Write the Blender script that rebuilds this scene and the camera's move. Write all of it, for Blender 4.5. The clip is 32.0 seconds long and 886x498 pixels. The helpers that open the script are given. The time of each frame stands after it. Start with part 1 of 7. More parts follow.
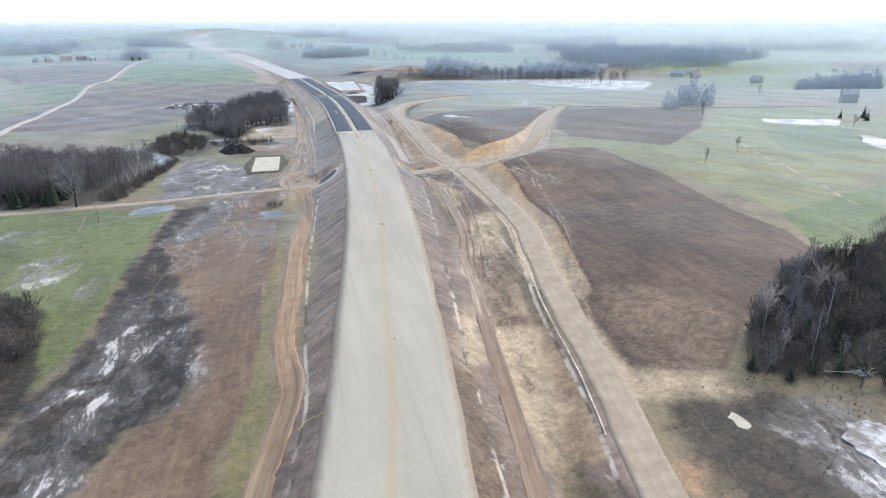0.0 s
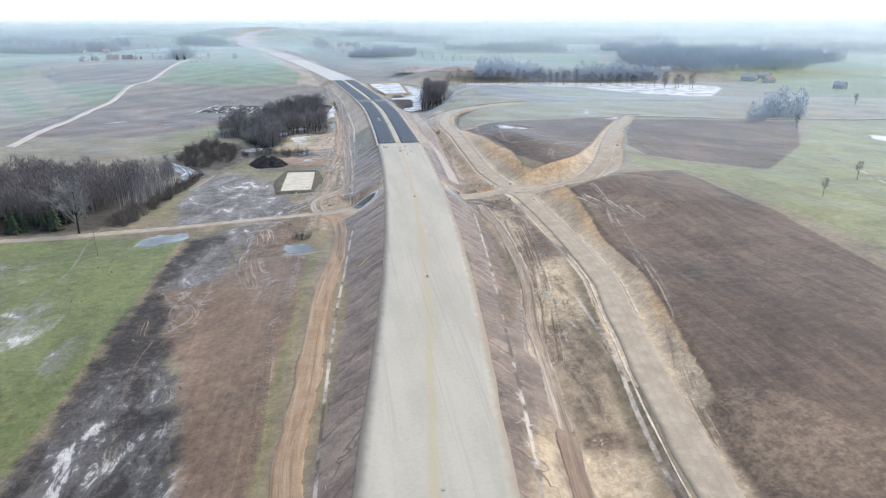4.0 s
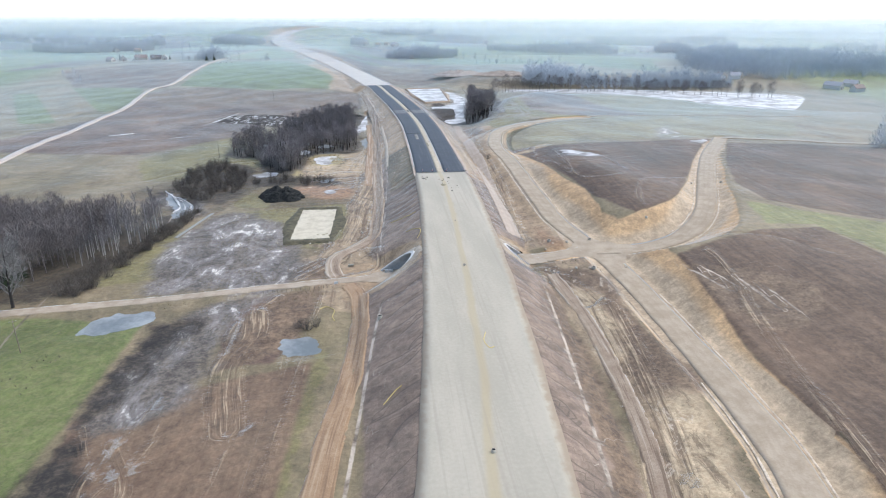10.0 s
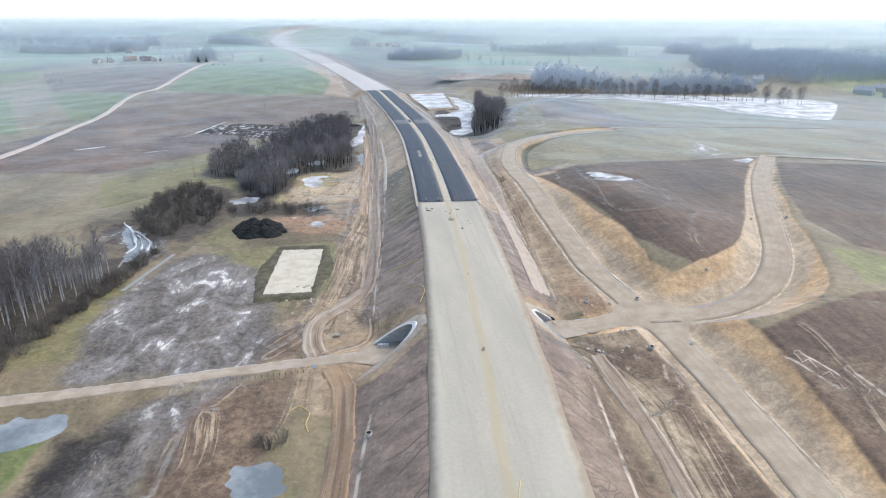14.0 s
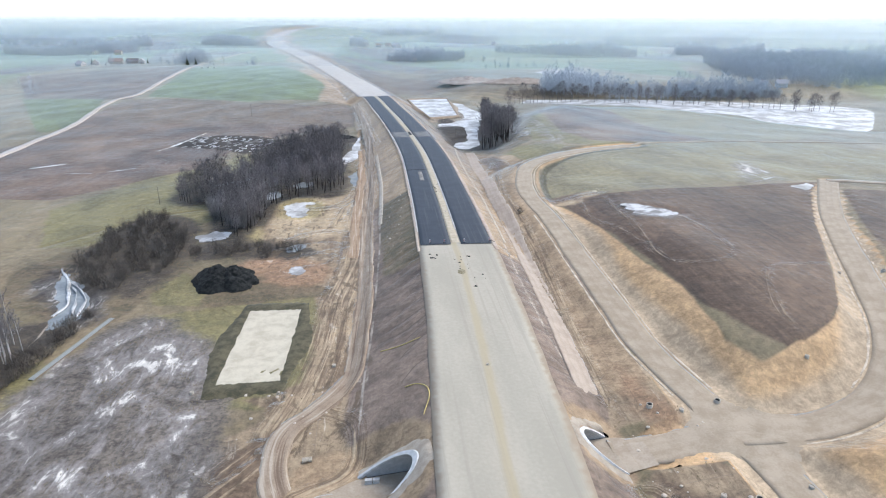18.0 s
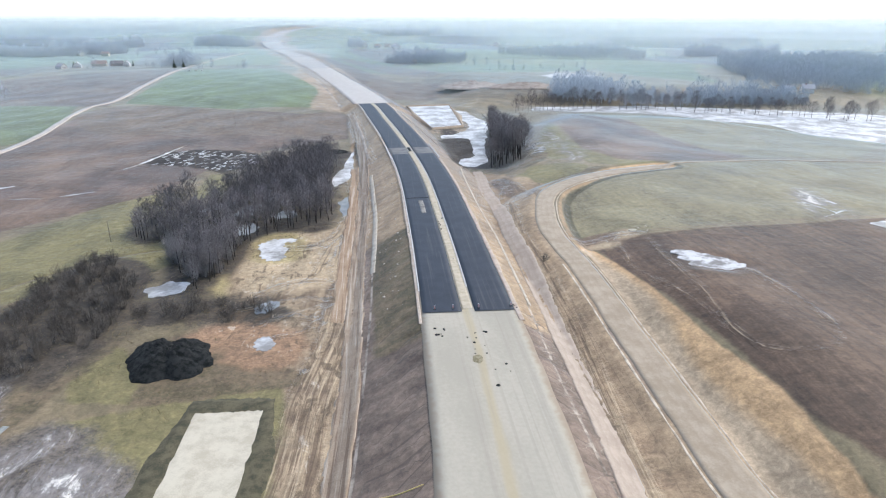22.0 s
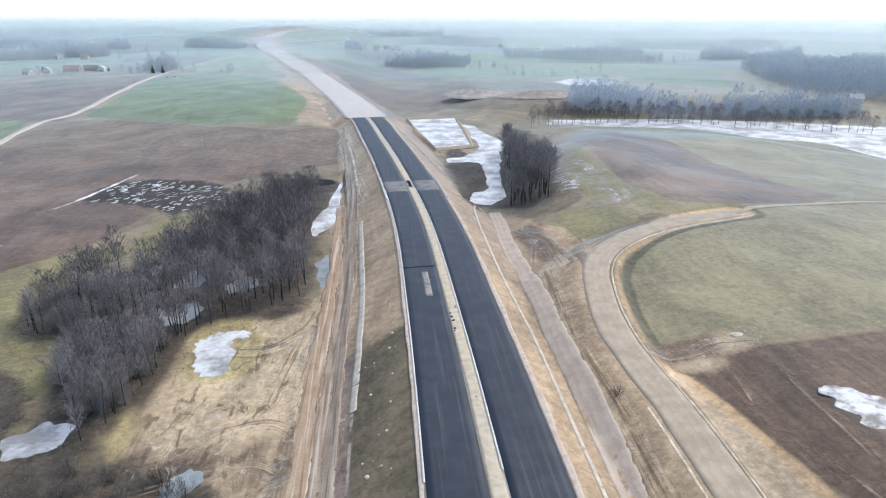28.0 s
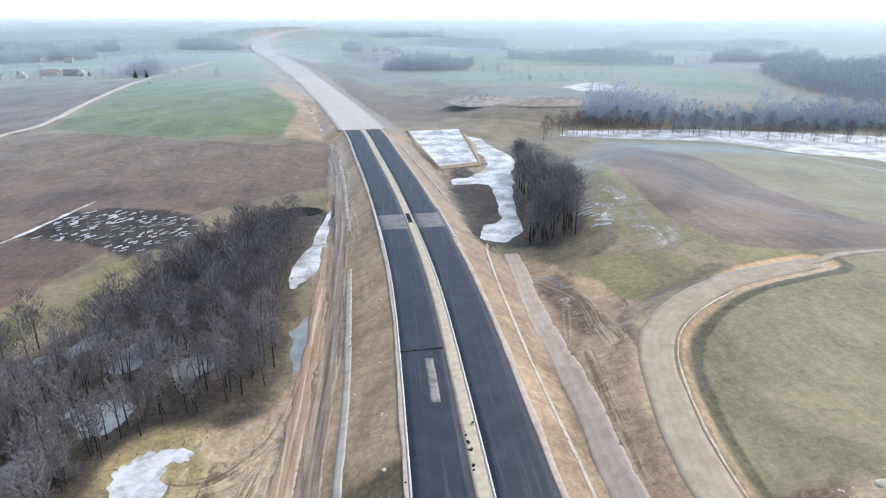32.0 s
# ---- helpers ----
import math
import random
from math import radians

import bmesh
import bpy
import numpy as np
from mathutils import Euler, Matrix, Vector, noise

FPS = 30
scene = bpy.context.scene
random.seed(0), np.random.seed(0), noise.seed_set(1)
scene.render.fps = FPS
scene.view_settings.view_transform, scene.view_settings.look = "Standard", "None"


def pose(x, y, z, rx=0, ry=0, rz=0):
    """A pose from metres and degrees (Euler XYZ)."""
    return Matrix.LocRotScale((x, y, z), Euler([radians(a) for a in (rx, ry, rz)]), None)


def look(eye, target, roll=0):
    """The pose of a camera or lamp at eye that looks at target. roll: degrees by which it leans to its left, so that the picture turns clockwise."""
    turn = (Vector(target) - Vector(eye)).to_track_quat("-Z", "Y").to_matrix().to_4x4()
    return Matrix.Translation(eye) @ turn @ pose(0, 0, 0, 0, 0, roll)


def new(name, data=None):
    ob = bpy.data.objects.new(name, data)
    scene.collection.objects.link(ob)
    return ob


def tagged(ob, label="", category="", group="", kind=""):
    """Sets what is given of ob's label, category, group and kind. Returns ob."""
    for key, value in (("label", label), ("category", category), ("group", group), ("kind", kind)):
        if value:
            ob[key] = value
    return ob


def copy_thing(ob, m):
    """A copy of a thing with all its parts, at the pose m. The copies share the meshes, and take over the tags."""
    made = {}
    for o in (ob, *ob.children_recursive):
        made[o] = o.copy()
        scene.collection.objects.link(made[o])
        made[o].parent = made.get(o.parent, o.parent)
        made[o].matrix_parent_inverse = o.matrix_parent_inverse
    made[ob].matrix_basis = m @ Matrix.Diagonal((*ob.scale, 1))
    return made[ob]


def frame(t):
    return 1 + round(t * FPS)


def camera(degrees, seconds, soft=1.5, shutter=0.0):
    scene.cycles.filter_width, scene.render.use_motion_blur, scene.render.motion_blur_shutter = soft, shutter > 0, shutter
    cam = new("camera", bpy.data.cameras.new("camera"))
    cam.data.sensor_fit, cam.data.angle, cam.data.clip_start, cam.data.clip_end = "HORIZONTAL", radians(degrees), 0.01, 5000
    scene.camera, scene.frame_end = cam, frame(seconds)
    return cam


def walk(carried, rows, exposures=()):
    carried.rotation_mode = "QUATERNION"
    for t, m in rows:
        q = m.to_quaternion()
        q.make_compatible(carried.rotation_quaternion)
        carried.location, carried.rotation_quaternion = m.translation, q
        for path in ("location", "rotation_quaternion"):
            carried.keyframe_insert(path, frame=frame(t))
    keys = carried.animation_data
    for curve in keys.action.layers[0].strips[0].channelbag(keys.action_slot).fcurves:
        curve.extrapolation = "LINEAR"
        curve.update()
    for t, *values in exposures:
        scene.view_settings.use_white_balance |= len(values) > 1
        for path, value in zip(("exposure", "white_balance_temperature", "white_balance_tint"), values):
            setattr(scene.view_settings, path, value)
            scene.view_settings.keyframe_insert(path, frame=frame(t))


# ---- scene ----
cam = camera(71.1, 32.0, 1.15)
METRES, EYE, TILT, LEAN, TURN = 412.4, 80.0, 0.7, -3.4, -11.8
ROWS = [
    (0.0, 0.0, 0.0, 0.0, -1.37, -21.02, 3.56),
    (0.5, -0.0008, 0.0151, -0.0, -0.84, -21.01, 3.58),
    (1.0, -0.0018, 0.0312, 0.0001, -0.25, -20.99, 3.56),
    (1.5, -0.0028, 0.0463, 0.0001, 0.29, -20.97, 3.56),
    (2.0, -0.0042, 0.0623, 0.0001, 0.86, -20.94, 3.55),
    (2.5, -0.0057, 0.0773, 0.0002, 1.33, -20.92, 3.55),
    (3.0, -0.0075, 0.0934, 0.0002, 1.83, -20.91, 3.54),
    (3.5, -0.0093, 0.1079, 0.0004, 2.29, -20.9, 3.53),
    (5.5, -0.0178, 0.1702, 0.0008, 4.52, -20.79, 3.5),
    (6.0, -0.0203, 0.1867, 0.001, 5.12, -20.76, 3.47),
    (6.5, -0.0226, 0.2012, 0.0012, 5.5, -20.75, 3.46),
    (7.0, -0.0251, 0.2171, 0.0014, 5.81, -20.74, 3.45),
    (7.5, -0.0278, 0.2321, 0.0015, 5.98, -20.74, 3.42),
    (8.0, -0.0305, 0.2481, 0.0017, 6.06, -20.75, 3.41),
    (8.5, -0.0328, 0.263, 0.0017, 6.09, -20.75, 3.41),
    (9.0, -0.0355, 0.279, 0.0018, 6.12, -20.76, 3.41),
    (9.5, -0.0379, 0.2939, 0.002, 6.16, -20.77, 3.4),
    (10.0, -0.0406, 0.3098, 0.0021, 6.19, -20.78, 3.38),
    (10.5, -0.0429, 0.3249, 0.0022, 6.22, -20.78, 3.38),
    (11.0, -0.0453, 0.3408, 0.0024, 6.26, -20.78, 3.38),
    (11.5, -0.0478, 0.3558, 0.0024, 6.3, -20.78, 3.37),
    (12.0, -0.0501, 0.3716, 0.0025, 6.33, -20.79, 3.37),
    (12.5, -0.0523, 0.3865, 0.0028, 6.34, -20.81, 3.39),
    (13.0, -0.0549, 0.4023, 0.003, 6.36, -20.81, 3.36),
    (13.5, -0.0571, 0.4172, 0.0032, 6.38, -20.81, 3.37),
    (14.0, -0.0596, 0.4331, 0.0033, 6.39, -20.82, 3.36),
    (14.5, -0.062, 0.4482, 0.0034, 6.4, -20.82, 3.36),
    (16.5, -0.0716, 0.51, 0.0039, 6.46, -20.83, 3.39),
    (17.0, -0.074, 0.5257, 0.0044, 6.46, -20.86, 3.38),
    (17.5, -0.0764, 0.5408, 0.0042, 6.47, -20.85, 3.38),
    (18.0, -0.079, 0.5568, 0.0044, 6.45, -20.86, 3.37),
    (18.5, -0.0815, 0.5717, 0.0046, 6.45, -20.87, 3.34),
    (19.0, -0.0837, 0.5875, 0.0047, 6.45, -20.88, 3.38),
    (19.5, -0.0861, 0.6019, 0.0049, 6.44, -20.89, 3.36),
    (20.0, -0.0887, 0.6184, 0.0049, 6.45, -20.88, 3.33),
    (20.5, -0.0911, 0.6328, 0.0051, 6.46, -20.89, 3.32),
    (21.0, -0.0937, 0.6491, 0.0053, 6.44, -20.89, 3.31),
    (21.5, -0.096, 0.6634, 0.0053, 6.44, -20.88, 3.35),
    (22.0, -0.0986, 0.68, 0.0053, 6.45, -20.88, 3.34),
    (22.5, -0.1007, 0.6943, 0.0056, 6.45, -20.89, 3.36),
    (23.0, -0.1033, 0.7101, 0.006, 6.45, -20.9, 3.35),
    (23.5, -0.1057, 0.725, 0.0058, 6.47, -20.88, 3.33),
    (24.0, -0.1085, 0.7408, 0.0061, 6.46, -20.89, 3.35),
    (24.5, -0.1108, 0.7557, 0.0063, 6.48, -20.9, 3.33),
    (25.0, -0.1134, 0.7717, 0.0063, 6.48, -20.88, 3.35),
    (25.5, -0.1159, 0.7867, 0.0063, 6.48, -20.88, 3.33),
    (27.5, -0.1257, 0.8494, 0.0069, 6.53, -20.89, 3.35),
    (28.0, -0.1283, 0.8654, 0.007, 6.52, -20.88, 3.33),
    (28.5, -0.1306, 0.8801, 0.0074, 6.52, -20.89, 3.36),
    (29.0, -0.1332, 0.896, 0.0075, 6.52, -20.89, 3.34),
    (29.5, -0.1357, 0.9108, 0.0076, 6.51, -20.89, 3.35),
    (30.0, -0.1379, 0.927, 0.0077, 6.52, -20.88, 3.39),
    (30.5, -0.1404, 0.9418, 0.0081, 6.51, -20.88, 3.4),
    (31.0, -0.143, 0.9576, 0.0082, 6.5, -20.88, 3.4),
    (31.5, -0.1455, 0.9724, 0.0085, 6.51, -20.88, 3.36),
    (32.0, -0.1482, 0.9886, 0.0084, 6.51, -20.87, 3.39),
]
walk(cam, [(t, pose(0, 0, EYE, TILT, LEAN, TURN) @ pose(METRES * x, METRES * y, METRES * z, 90 + pitch, roll, yaw)) for t, x, y, z, yaw, pitch, roll in ROWS], [(0, 0.86, 6430, 8), (32, 0.86, 6430, 8)])
# ---------------------------------------------------------------- the lie of the land
def sstep(a, b, v):
    u = np.clip((np.asarray(v, float) - a) / (b - a), 0, 1)
    return u * u * (3 - 2 * u)


def along(x, y, line, signs=False):
    """Distance from a polyline of (x, y, z), the line's z beside each point, and the length run so far."""
    x, y = np.asarray(x, float), np.asarray(y, float)
    best, bz, bs, run = np.full(x.shape, 1e9), np.zeros(x.shape), np.zeros(x.shape), 0.0
    side = np.ones(x.shape)
    for (ax, ay, az), (bx, by, bzz) in zip(line, line[1:]):
        dx, dy = bx - ax, by - ay
        size = math.hypot(dx, dy)
        u = np.clip(((x - ax) * dx + (y - ay) * dy) / (size * size), 0, 1)
        d = np.hypot(x - ax - u * dx, y - ay - u * dy)
        near = d < best
        best = np.where(near, d, best)
        bz = np.where(near, az + u * (bzz - az), bz)
        bs = np.where(near, run + u * size, bs)
        side = np.where(near, np.where(dx * (y - ay) - dy * (x - ax) > 0, -1.0, 1.0), side) if signs else side
        run += size
    return (best * side, bz, bs) if signs else (best, bz, bs)


def smooth(line, cuts=4):
    """A polyline rounded through its points (Catmull-Rom)."""
    pts = [np.array(p, float) for p in line]
    pts = [2 * pts[0] - pts[1]] + pts + [2 * pts[-1] - pts[-2]]
    out = []
    for a, b, c, d in zip(pts, pts[1:], pts[2:], pts[3:]):
        for i in range(cuts):
            u = i / cuts
            out.append(tuple(0.5 * (2 * b + (c - a) * u + (2 * a - 5 * b + 4 * c - d) * u * u + (3 * b - a - 3 * c + d) * u ** 3)))
    return out + [tuple(pts[-2])]


HIGHWAY = smooth([(-18, -60, 9), (-3, 10, 9), (10, 78, 9), (19, 145, 9), (27, 215, 9), (32.5, 280, 9.2), (36.2, 345, 9), (38, 400, 8.8), (38.4, 450, 8.6), (38.2, 505, 8.6),
                  (36.6, 580, 8.8), (32, 644, 9), (26.5, 700, 9), (17, 780, 9), (7, 856, 9.3), (-18, 985, 10), (-62, 1180, 12), (-125, 1440, 14), (-190, 1680, 15), (-240, 1870, 17), (-268, 2000, 20), (-286, 2120, 26), (-287, 2220, 33), (-262, 2300, 42), (-190, 2380, 46), (-60, 2440, 44)])
SERVICE = smooth([(38, -60, 3), (46, 10, 3), (56.2, 75, 3), (63.8, 110, 3), (70, 150, 3), (80, 200, 2.9), (85.2, 225, 2.7), (87, 272, 2.6), (86.8, 315, 2.8), (83, 340, 3.4), (78.8, 365, 4.2), (78.6, 385, 5), (78.7, 418, 6.2), (78.9, 460, 7.8), (77.2, 490, 8.8),
                  (81, 520, 9.6), (90, 545, 10.3), (108, 563, 10.9), (128, 574, 11.2), (157, 583, 11.5)])
LOOP = smooth([(84, 331, 3.2), (98, 331, 3.3), (110, 333, 4), (124, 340, 6), (139, 358, 8.8), (156, 391, 10.6), (184, 443, 11.6), (217, 492, 12.2)])
APPROACH_W = [(-16, 321.5, -1.45), (-4, 323, -1.4), (12, 324.2, -1.35)]
APPROACH_E = [(50, 327.3, 1.8), (62, 328.1, 1.9), (74, 329.6, 2.6), (84, 331, 3.2)]
HW = 13.4


def natural(x, y):
    x, y = np.asarray(x, float), np.asarray(y, float)
    edge = np.interp(x, [40, 80, 130, 180, 270, 340, 400, 520], [600, 650, 790, 860, 840, 715, 675, 640])
    hill = 14 * sstep(22, 140, x) * (1 - sstep(edge - 95, edge + 5, y))
    hill = hill * (1 - 0.36 * sstep(545, 700, y) * sstep(140, 210, x))
    z = -1.5 + hill + 19 * sstep(600, 1080, y + 0.3 * np.minimum(x, 0)) * sstep(40, -90, x) + 5 * sstep(-120, -300, x) * (1 - sstep(700, 1000, y))
    z = z + 11 * sstep(850, 990, y) * sstep(60, 140, x) + 6 * sstep(900, 1300, y) * sstep(-60, 60, x) * sstep(140, 60, x)
    z = z + 4.6 * np.exp(-((x - 108) / 20) ** 2 - ((y - 415) / 62) ** 2)
    z = z - 4.0 * np.exp(-((x - 118) / 34) ** 2 - ((y - 240) / 50) ** 2)
    z = z + 5.5 * np.exp(-((x + 4) / 26) ** 2) * (1 - sstep(215, 290, y))
    far = sstep(1100, 1900, y) + sstep(350, 900, np.abs(x)) * 0.7
    z = z + far * (4 * np.sin(x * 0.0061 + 1) * np.sin(y * 0.0043) + 3 * np.sin(x * 0.011 + y * 0.007))
    z = z + 34 * np.exp(-((x + 200) / 520) ** 2 - ((y - 2420) / 300) ** 2)
    return z + 0.25 * np.sin(x * 0.11 + 1.3 * np.sin(y * 0.05)) * np.sin(y * 0.083 + 0.7 * np.sin(x * 0.06))


def graded(z, x, y, line, half, fill=2.0, cut=1.7):
    d, rz, _ = along(x, y, line)
    out = np.maximum(d - half, 0)
    return np.minimum(np.maximum(z, rz - out / fill), rz + out / cut)


def height(x, y):
    z = natural(x, y)
    z = graded(z, x, y, APPROACH_W, 4.5, 2.0, 2.0)
    z = graded(z, x, y, APPROACH_E, 5.0, 2.0, 2.0)
    z = graded(z, x, y, LOOP, 5.5, 1.8, 1.8)
    z = graded(z, x, y, SERVICE, 6.0, 2.2, 1.9)
    # steeper fill round the underpass mouths
    steep = 1.9 - 0.6 * np.exp(-((np.asarray(y, float) - 326) / 13) ** 4)
    z = graded(z, x, y, HIGHWAY, HW + 4.2 * sstep(846, 862, y), steep, 3.0)
    return z


# ---------------------------------------------------------------- sky and light
world = bpy.data.worlds.new("world")
scene.world = world
world.use_nodes = True
wt = world.node_tree
sky = wt.nodes.new("ShaderNodeTexSky")
sky.sky_type, sky.sun_disc = "NISHITA", False
sky.sun_elevation, sky.sun_rotation = radians(52), radians(60)
sky.air_density, sky.dust_density, sky.ozone_density = 1.0, 2.5, 1.5
wt.nodes["Background"].inputs["Strength"].default_value = 0.14
wt.links.new(sky.outputs[0], wt.nodes["Background"].inputs["Color"])
sun = new("sun", bpy.data.lights.new("sun", "SUN"))
sun.data.energy, sun.data.angle, sun.data.color = 0.9, radians(40), (1.0, 0.98, 0.95)
sun.matrix_world = look((0, 0, 0), (-math.sin(radians(60)), -math.cos(radians(60)), -math.tan(radians(52))))


# ---------------------------------------------------------------- materials
class Nodes:
    """Short hand for a node material."""

    def __init__(self, name, rough=0.8, metal=0.0, spec=0.5):
        self.mat = bpy.data.materials.new(name)
        self.mat.use_nodes = True
        self.t = self.mat.node_tree
        self.b = self.t.nodes["Principled BSDF"]
        self.b.inputs["Roughness"].default_value = rough
        self.b.inputs["Metallic"].default_value = metal
        self.b.inputs["Specular IOR Level"].default_value = spec

    def haze_sheen(self, weight=0.8):
        """Pale blue sheen at low angles that imitates distance haze."""
        self.b.inputs["Sheen Weight"].default_value, self.b.inputs["Sheen Roughness"].default_value = weight, 0.203
        self.b.inputs["Sheen Tint"].default_value = (0.78, 0.92, 1.0, 1)

    def put(self, socket, value):
        if isinstance(value, bpy.types.NodeSocket):
            self.t.links.new(value, socket)
        else:
            socket.default_value = (*value, 1) if isinstance(value, tuple) and len(value) == 3 and socket.type == "RGBA" else value

    def coords(self, stretch=(1, 1, 1), turn=0.0):
        c = self.t.nodes.new("ShaderNodeTexCoord")
        m = self.t.nodes.new("ShaderNodeMapping")
        m.inputs["Scale"].default_value = stretch
        m.inputs["Rotation"].default_value = (0, 0, radians(turn))
        self.t.links.new(c.outputs["Object"], m.inputs["Vector"])
        return m.outputs[0]

    def attr(self, name):
        a = self.t.nodes.new("ShaderNodeAttribute")
        a.attribute_name = name
        return a.outputs["Fac"]

    def rand(self):
        return self.t.nodes.new("ShaderNodeObjectInfo").outputs["Random"]

    def noise(self, scale, detail=4.0, rough=0.55, coords=None, distort=0.0):
        n = self.t.nodes.new("ShaderNodeTexNoise")
        n.inputs["Scale"].default_value, n.inputs["Detail"].default_value = scale, detail
        n.inputs["Roughness"].default_value, n.inputs["Distortion"].default_value = rough, distort
        self.t.links.new(coords or self.coords(), n.inputs["Vector"])
        return n.outputs["Fac"]

    def math(self, op, a, b=0.0, c=0.0):
        n = self.t.nodes.new("ShaderNodeMath")
        n.operation = op
        for s, v in zip(n.inputs, (a, b, c)):
            self.put(s, v)
        return n.outputs[0]

    def step(self, v, lo, hi):
        n = self.t.nodes.new("ShaderNodeMapRange")
        n.interpolation_type = "SMOOTHSTEP"
        self.put(n.inputs["Value"], v)
        n.inputs["From Min"].default_value, n.inputs["From Max"].default_value = lo, hi
        return n.outputs["Result"]

    def mix(self, fac, a, b):
        n = self.t.nodes.new("ShaderNodeMix")
        n.data_type = "RGBA"
        self.put(n.inputs[0], fac)
        self.put(n.inputs[6], a)
        self.put(n.inputs[7], b)
        return n.outputs[2]

    def bump(self, v, strength, distance):
        n = self.t.nodes.new("ShaderNodeBump")
        n.inputs["Strength"].default_value, n.inputs["Distance"].default_value = strength, distance
        self.t.links.new(v, n.inputs["Height"])
        self.t.links.new(n.outputs[0], self.b.inputs["Normal"])

    def colour(self, c):
        self.put(self.b.inputs["Base Color"], c)
        return self.mat


def plain(name, a, b, scale=2.0, rough=0.8, metal=0.0, bump=0.3, dist=0.02, spec=0.4):
    n = Nodes(name, rough, metal, spec)
    n.haze_sheen(0.25)
    f = n.noise(scale, 5)
    g = n.noise(scale * 9, 3)
    n.bump(g, bump, dist)
    return n.colour(n.mix(n.step(n.math("MULTIPLY_ADD", g, 0.35, n.math("MULTIPLY", f, 0.75)), 0.4, 0.68), a, b))


def varied(name, a, b, rough=0.9):
    """Two tones, from thing to thing and along each."""
    n = Nodes(name, rough, 0, 0.2)
    n.b.inputs["Sheen Weight"].default_value, n.b.inputs["Sheen Roughness"].default_value = 0.25, 0.4
    return n.colour(n.mix(n.step(n.math("MULTIPLY_ADD", n.noise(0.5, 2), 0.5, n.math("MULTIPLY", n.rand(), 0.7)), 0.25, 0.95), a, b))


def ground_material():
    n = Nodes("ground", 0.72, 0, 0.4)
    n.haze_sheen(1.0)
    big, mid, fine = n.noise(0.02, 4), n.noise(0.12, 5, 0.6), n.noise(1.1, 4, 0.65)
    edge = n.math("MULTIPLY_ADD", mid, 7.0, n.math("MULTIPLY_ADD", fine, 2.4, -4.7))
    streak = n.noise(0.35, 4, 0.6, n.coords((1, 0.05, 1), 4), 0.6)
    furrow = n.noise(0.8, 3, 0.6, n.coords((1, 0.04, 1), -14), 0.2)
    furrow2 = n.noise(0.5, 3, 0.6, n.coords((1, 0.05, 1), 72), 0.2)

    def layer(under, name, a, b, by, lo, hi, amp=1.0, soft=0.9):
        f = n.step(n.math("MULTIPLY_ADD", edge, amp, n.attr(name)), -soft, soft)
        return n.mix(f, under, n.mix(n.step(by, lo, hi), a, b)), f

    mixed = n.math("MULTIPLY_ADD", n.noise(0.35, 6, 0.72), 0.55, n.math("MULTIPLY", fine, 0.45))
    c = n.mix(n.step(n.math("MULTIPLY_ADD", big, 0.6, n.math("MULTIPLY", mid, 0.4)), 0.38, 0.62), (0.175, 0.152, 0.095), (0.235, 0.195, 0.132))
    cell = n.t.nodes.new("ShaderNodeTexVoronoi")
    cell.inputs["Scale"].default_value = 0.006
    n.t.links.new(n.coords((1, 0.55, 1), 18), cell.inputs["Vector"])
    pick = n.t.nodes.new("ShaderNodeSeparateColor")
    n.t.links.new(cell.outputs["Color"], pick.inputs[0])
    patch = n.mix(n.step(pick.outputs[0], 0.45, 0.47), (0.17, 0.2, 0.085), n.mix(n.step(pick.outputs[0], 0.68, 0.7), (0.13, 0.1, 0.08), (0.135, 0.175, 0.06)))
    c = n.mix(n.math("MULTIPLY", n.step(n.attr("far"), 0.0, 60.0), 0.95), c, patch)
    c, _ = layer(c, "meadow", (0.17, 0.185, 0.075), (0.22, 0.215, 0.1), mixed, 0.4, 0.62, 0.8)
    c, _ = layer(c, "olive", (0.215, 0.195, 0.1), (0.165, 0.155, 0.075), mixed, 0.38, 0.62)
    c, _ = layer(c, "pale", (0.232, 0.21, 0.135), (0.186, 0.173, 0.105), n.math("MULTIPLY_ADD", furrow2, 0.4, n.math("MULTIPLY", mixed, 0.6)), 0.34, 0.66, 0.5)
    c, _ = layer(c, "green", (0.112, 0.145, 0.05), (0.165, 0.175, 0.083), mixed, 0.4, 0.66, 0.5)
    c, _ = layer(c, "crop", (0.108, 0.152, 0.055), (0.145, 0.172, 0.076), mixed, 0.4, 0.64, 0.6)
    c, _ = layer(c, "plough", (0.088, 0.058, 0.045), (0.2, 0.143, 0.107), n.math("MULTIPLY_ADD", furrow2, 0.16, n.math("MULTIPLY_ADD", big, 0.44, n.math("MULTIPLY", mixed, 0.4))), 0.38, 0.62, 0.4)
    c, loam = layer(c, "loam", (0.062, 0.042, 0.03), (0.145, 0.1, 0.07), n.math("MULTIPLY_ADD", furrow2, 0.24, n.math("MULTIPLY_ADD", big, 0.4, n.math("MULTIPLY", mixed, 0.36))), 0.4, 0.6, 0.4)
    c, _ = layer(c, "brown", (0.145, 0.098, 0.068), (0.23, 0.17, 0.12), n.math("MULTIPLY_ADD", furrow, 0.18, n.math("MULTIPLY_ADD", big, 0.42, n.math("MULTIPLY", mixed, 0.4))), 0.38, 0.62, 0.4)
    c, _ = layer(c, "mud", (0.32, 0.258, 0.182), (0.16, 0.12, 0.084), n.math("MULTIPLY_ADD", streak, 0.55, n.math("MULTIPLY", mid, 0.45)), 0.44, 0.62)
    gully = n.noise(0.16, 3, 0.6, n.coords((0.16, 1, 1), -24), 0.5)
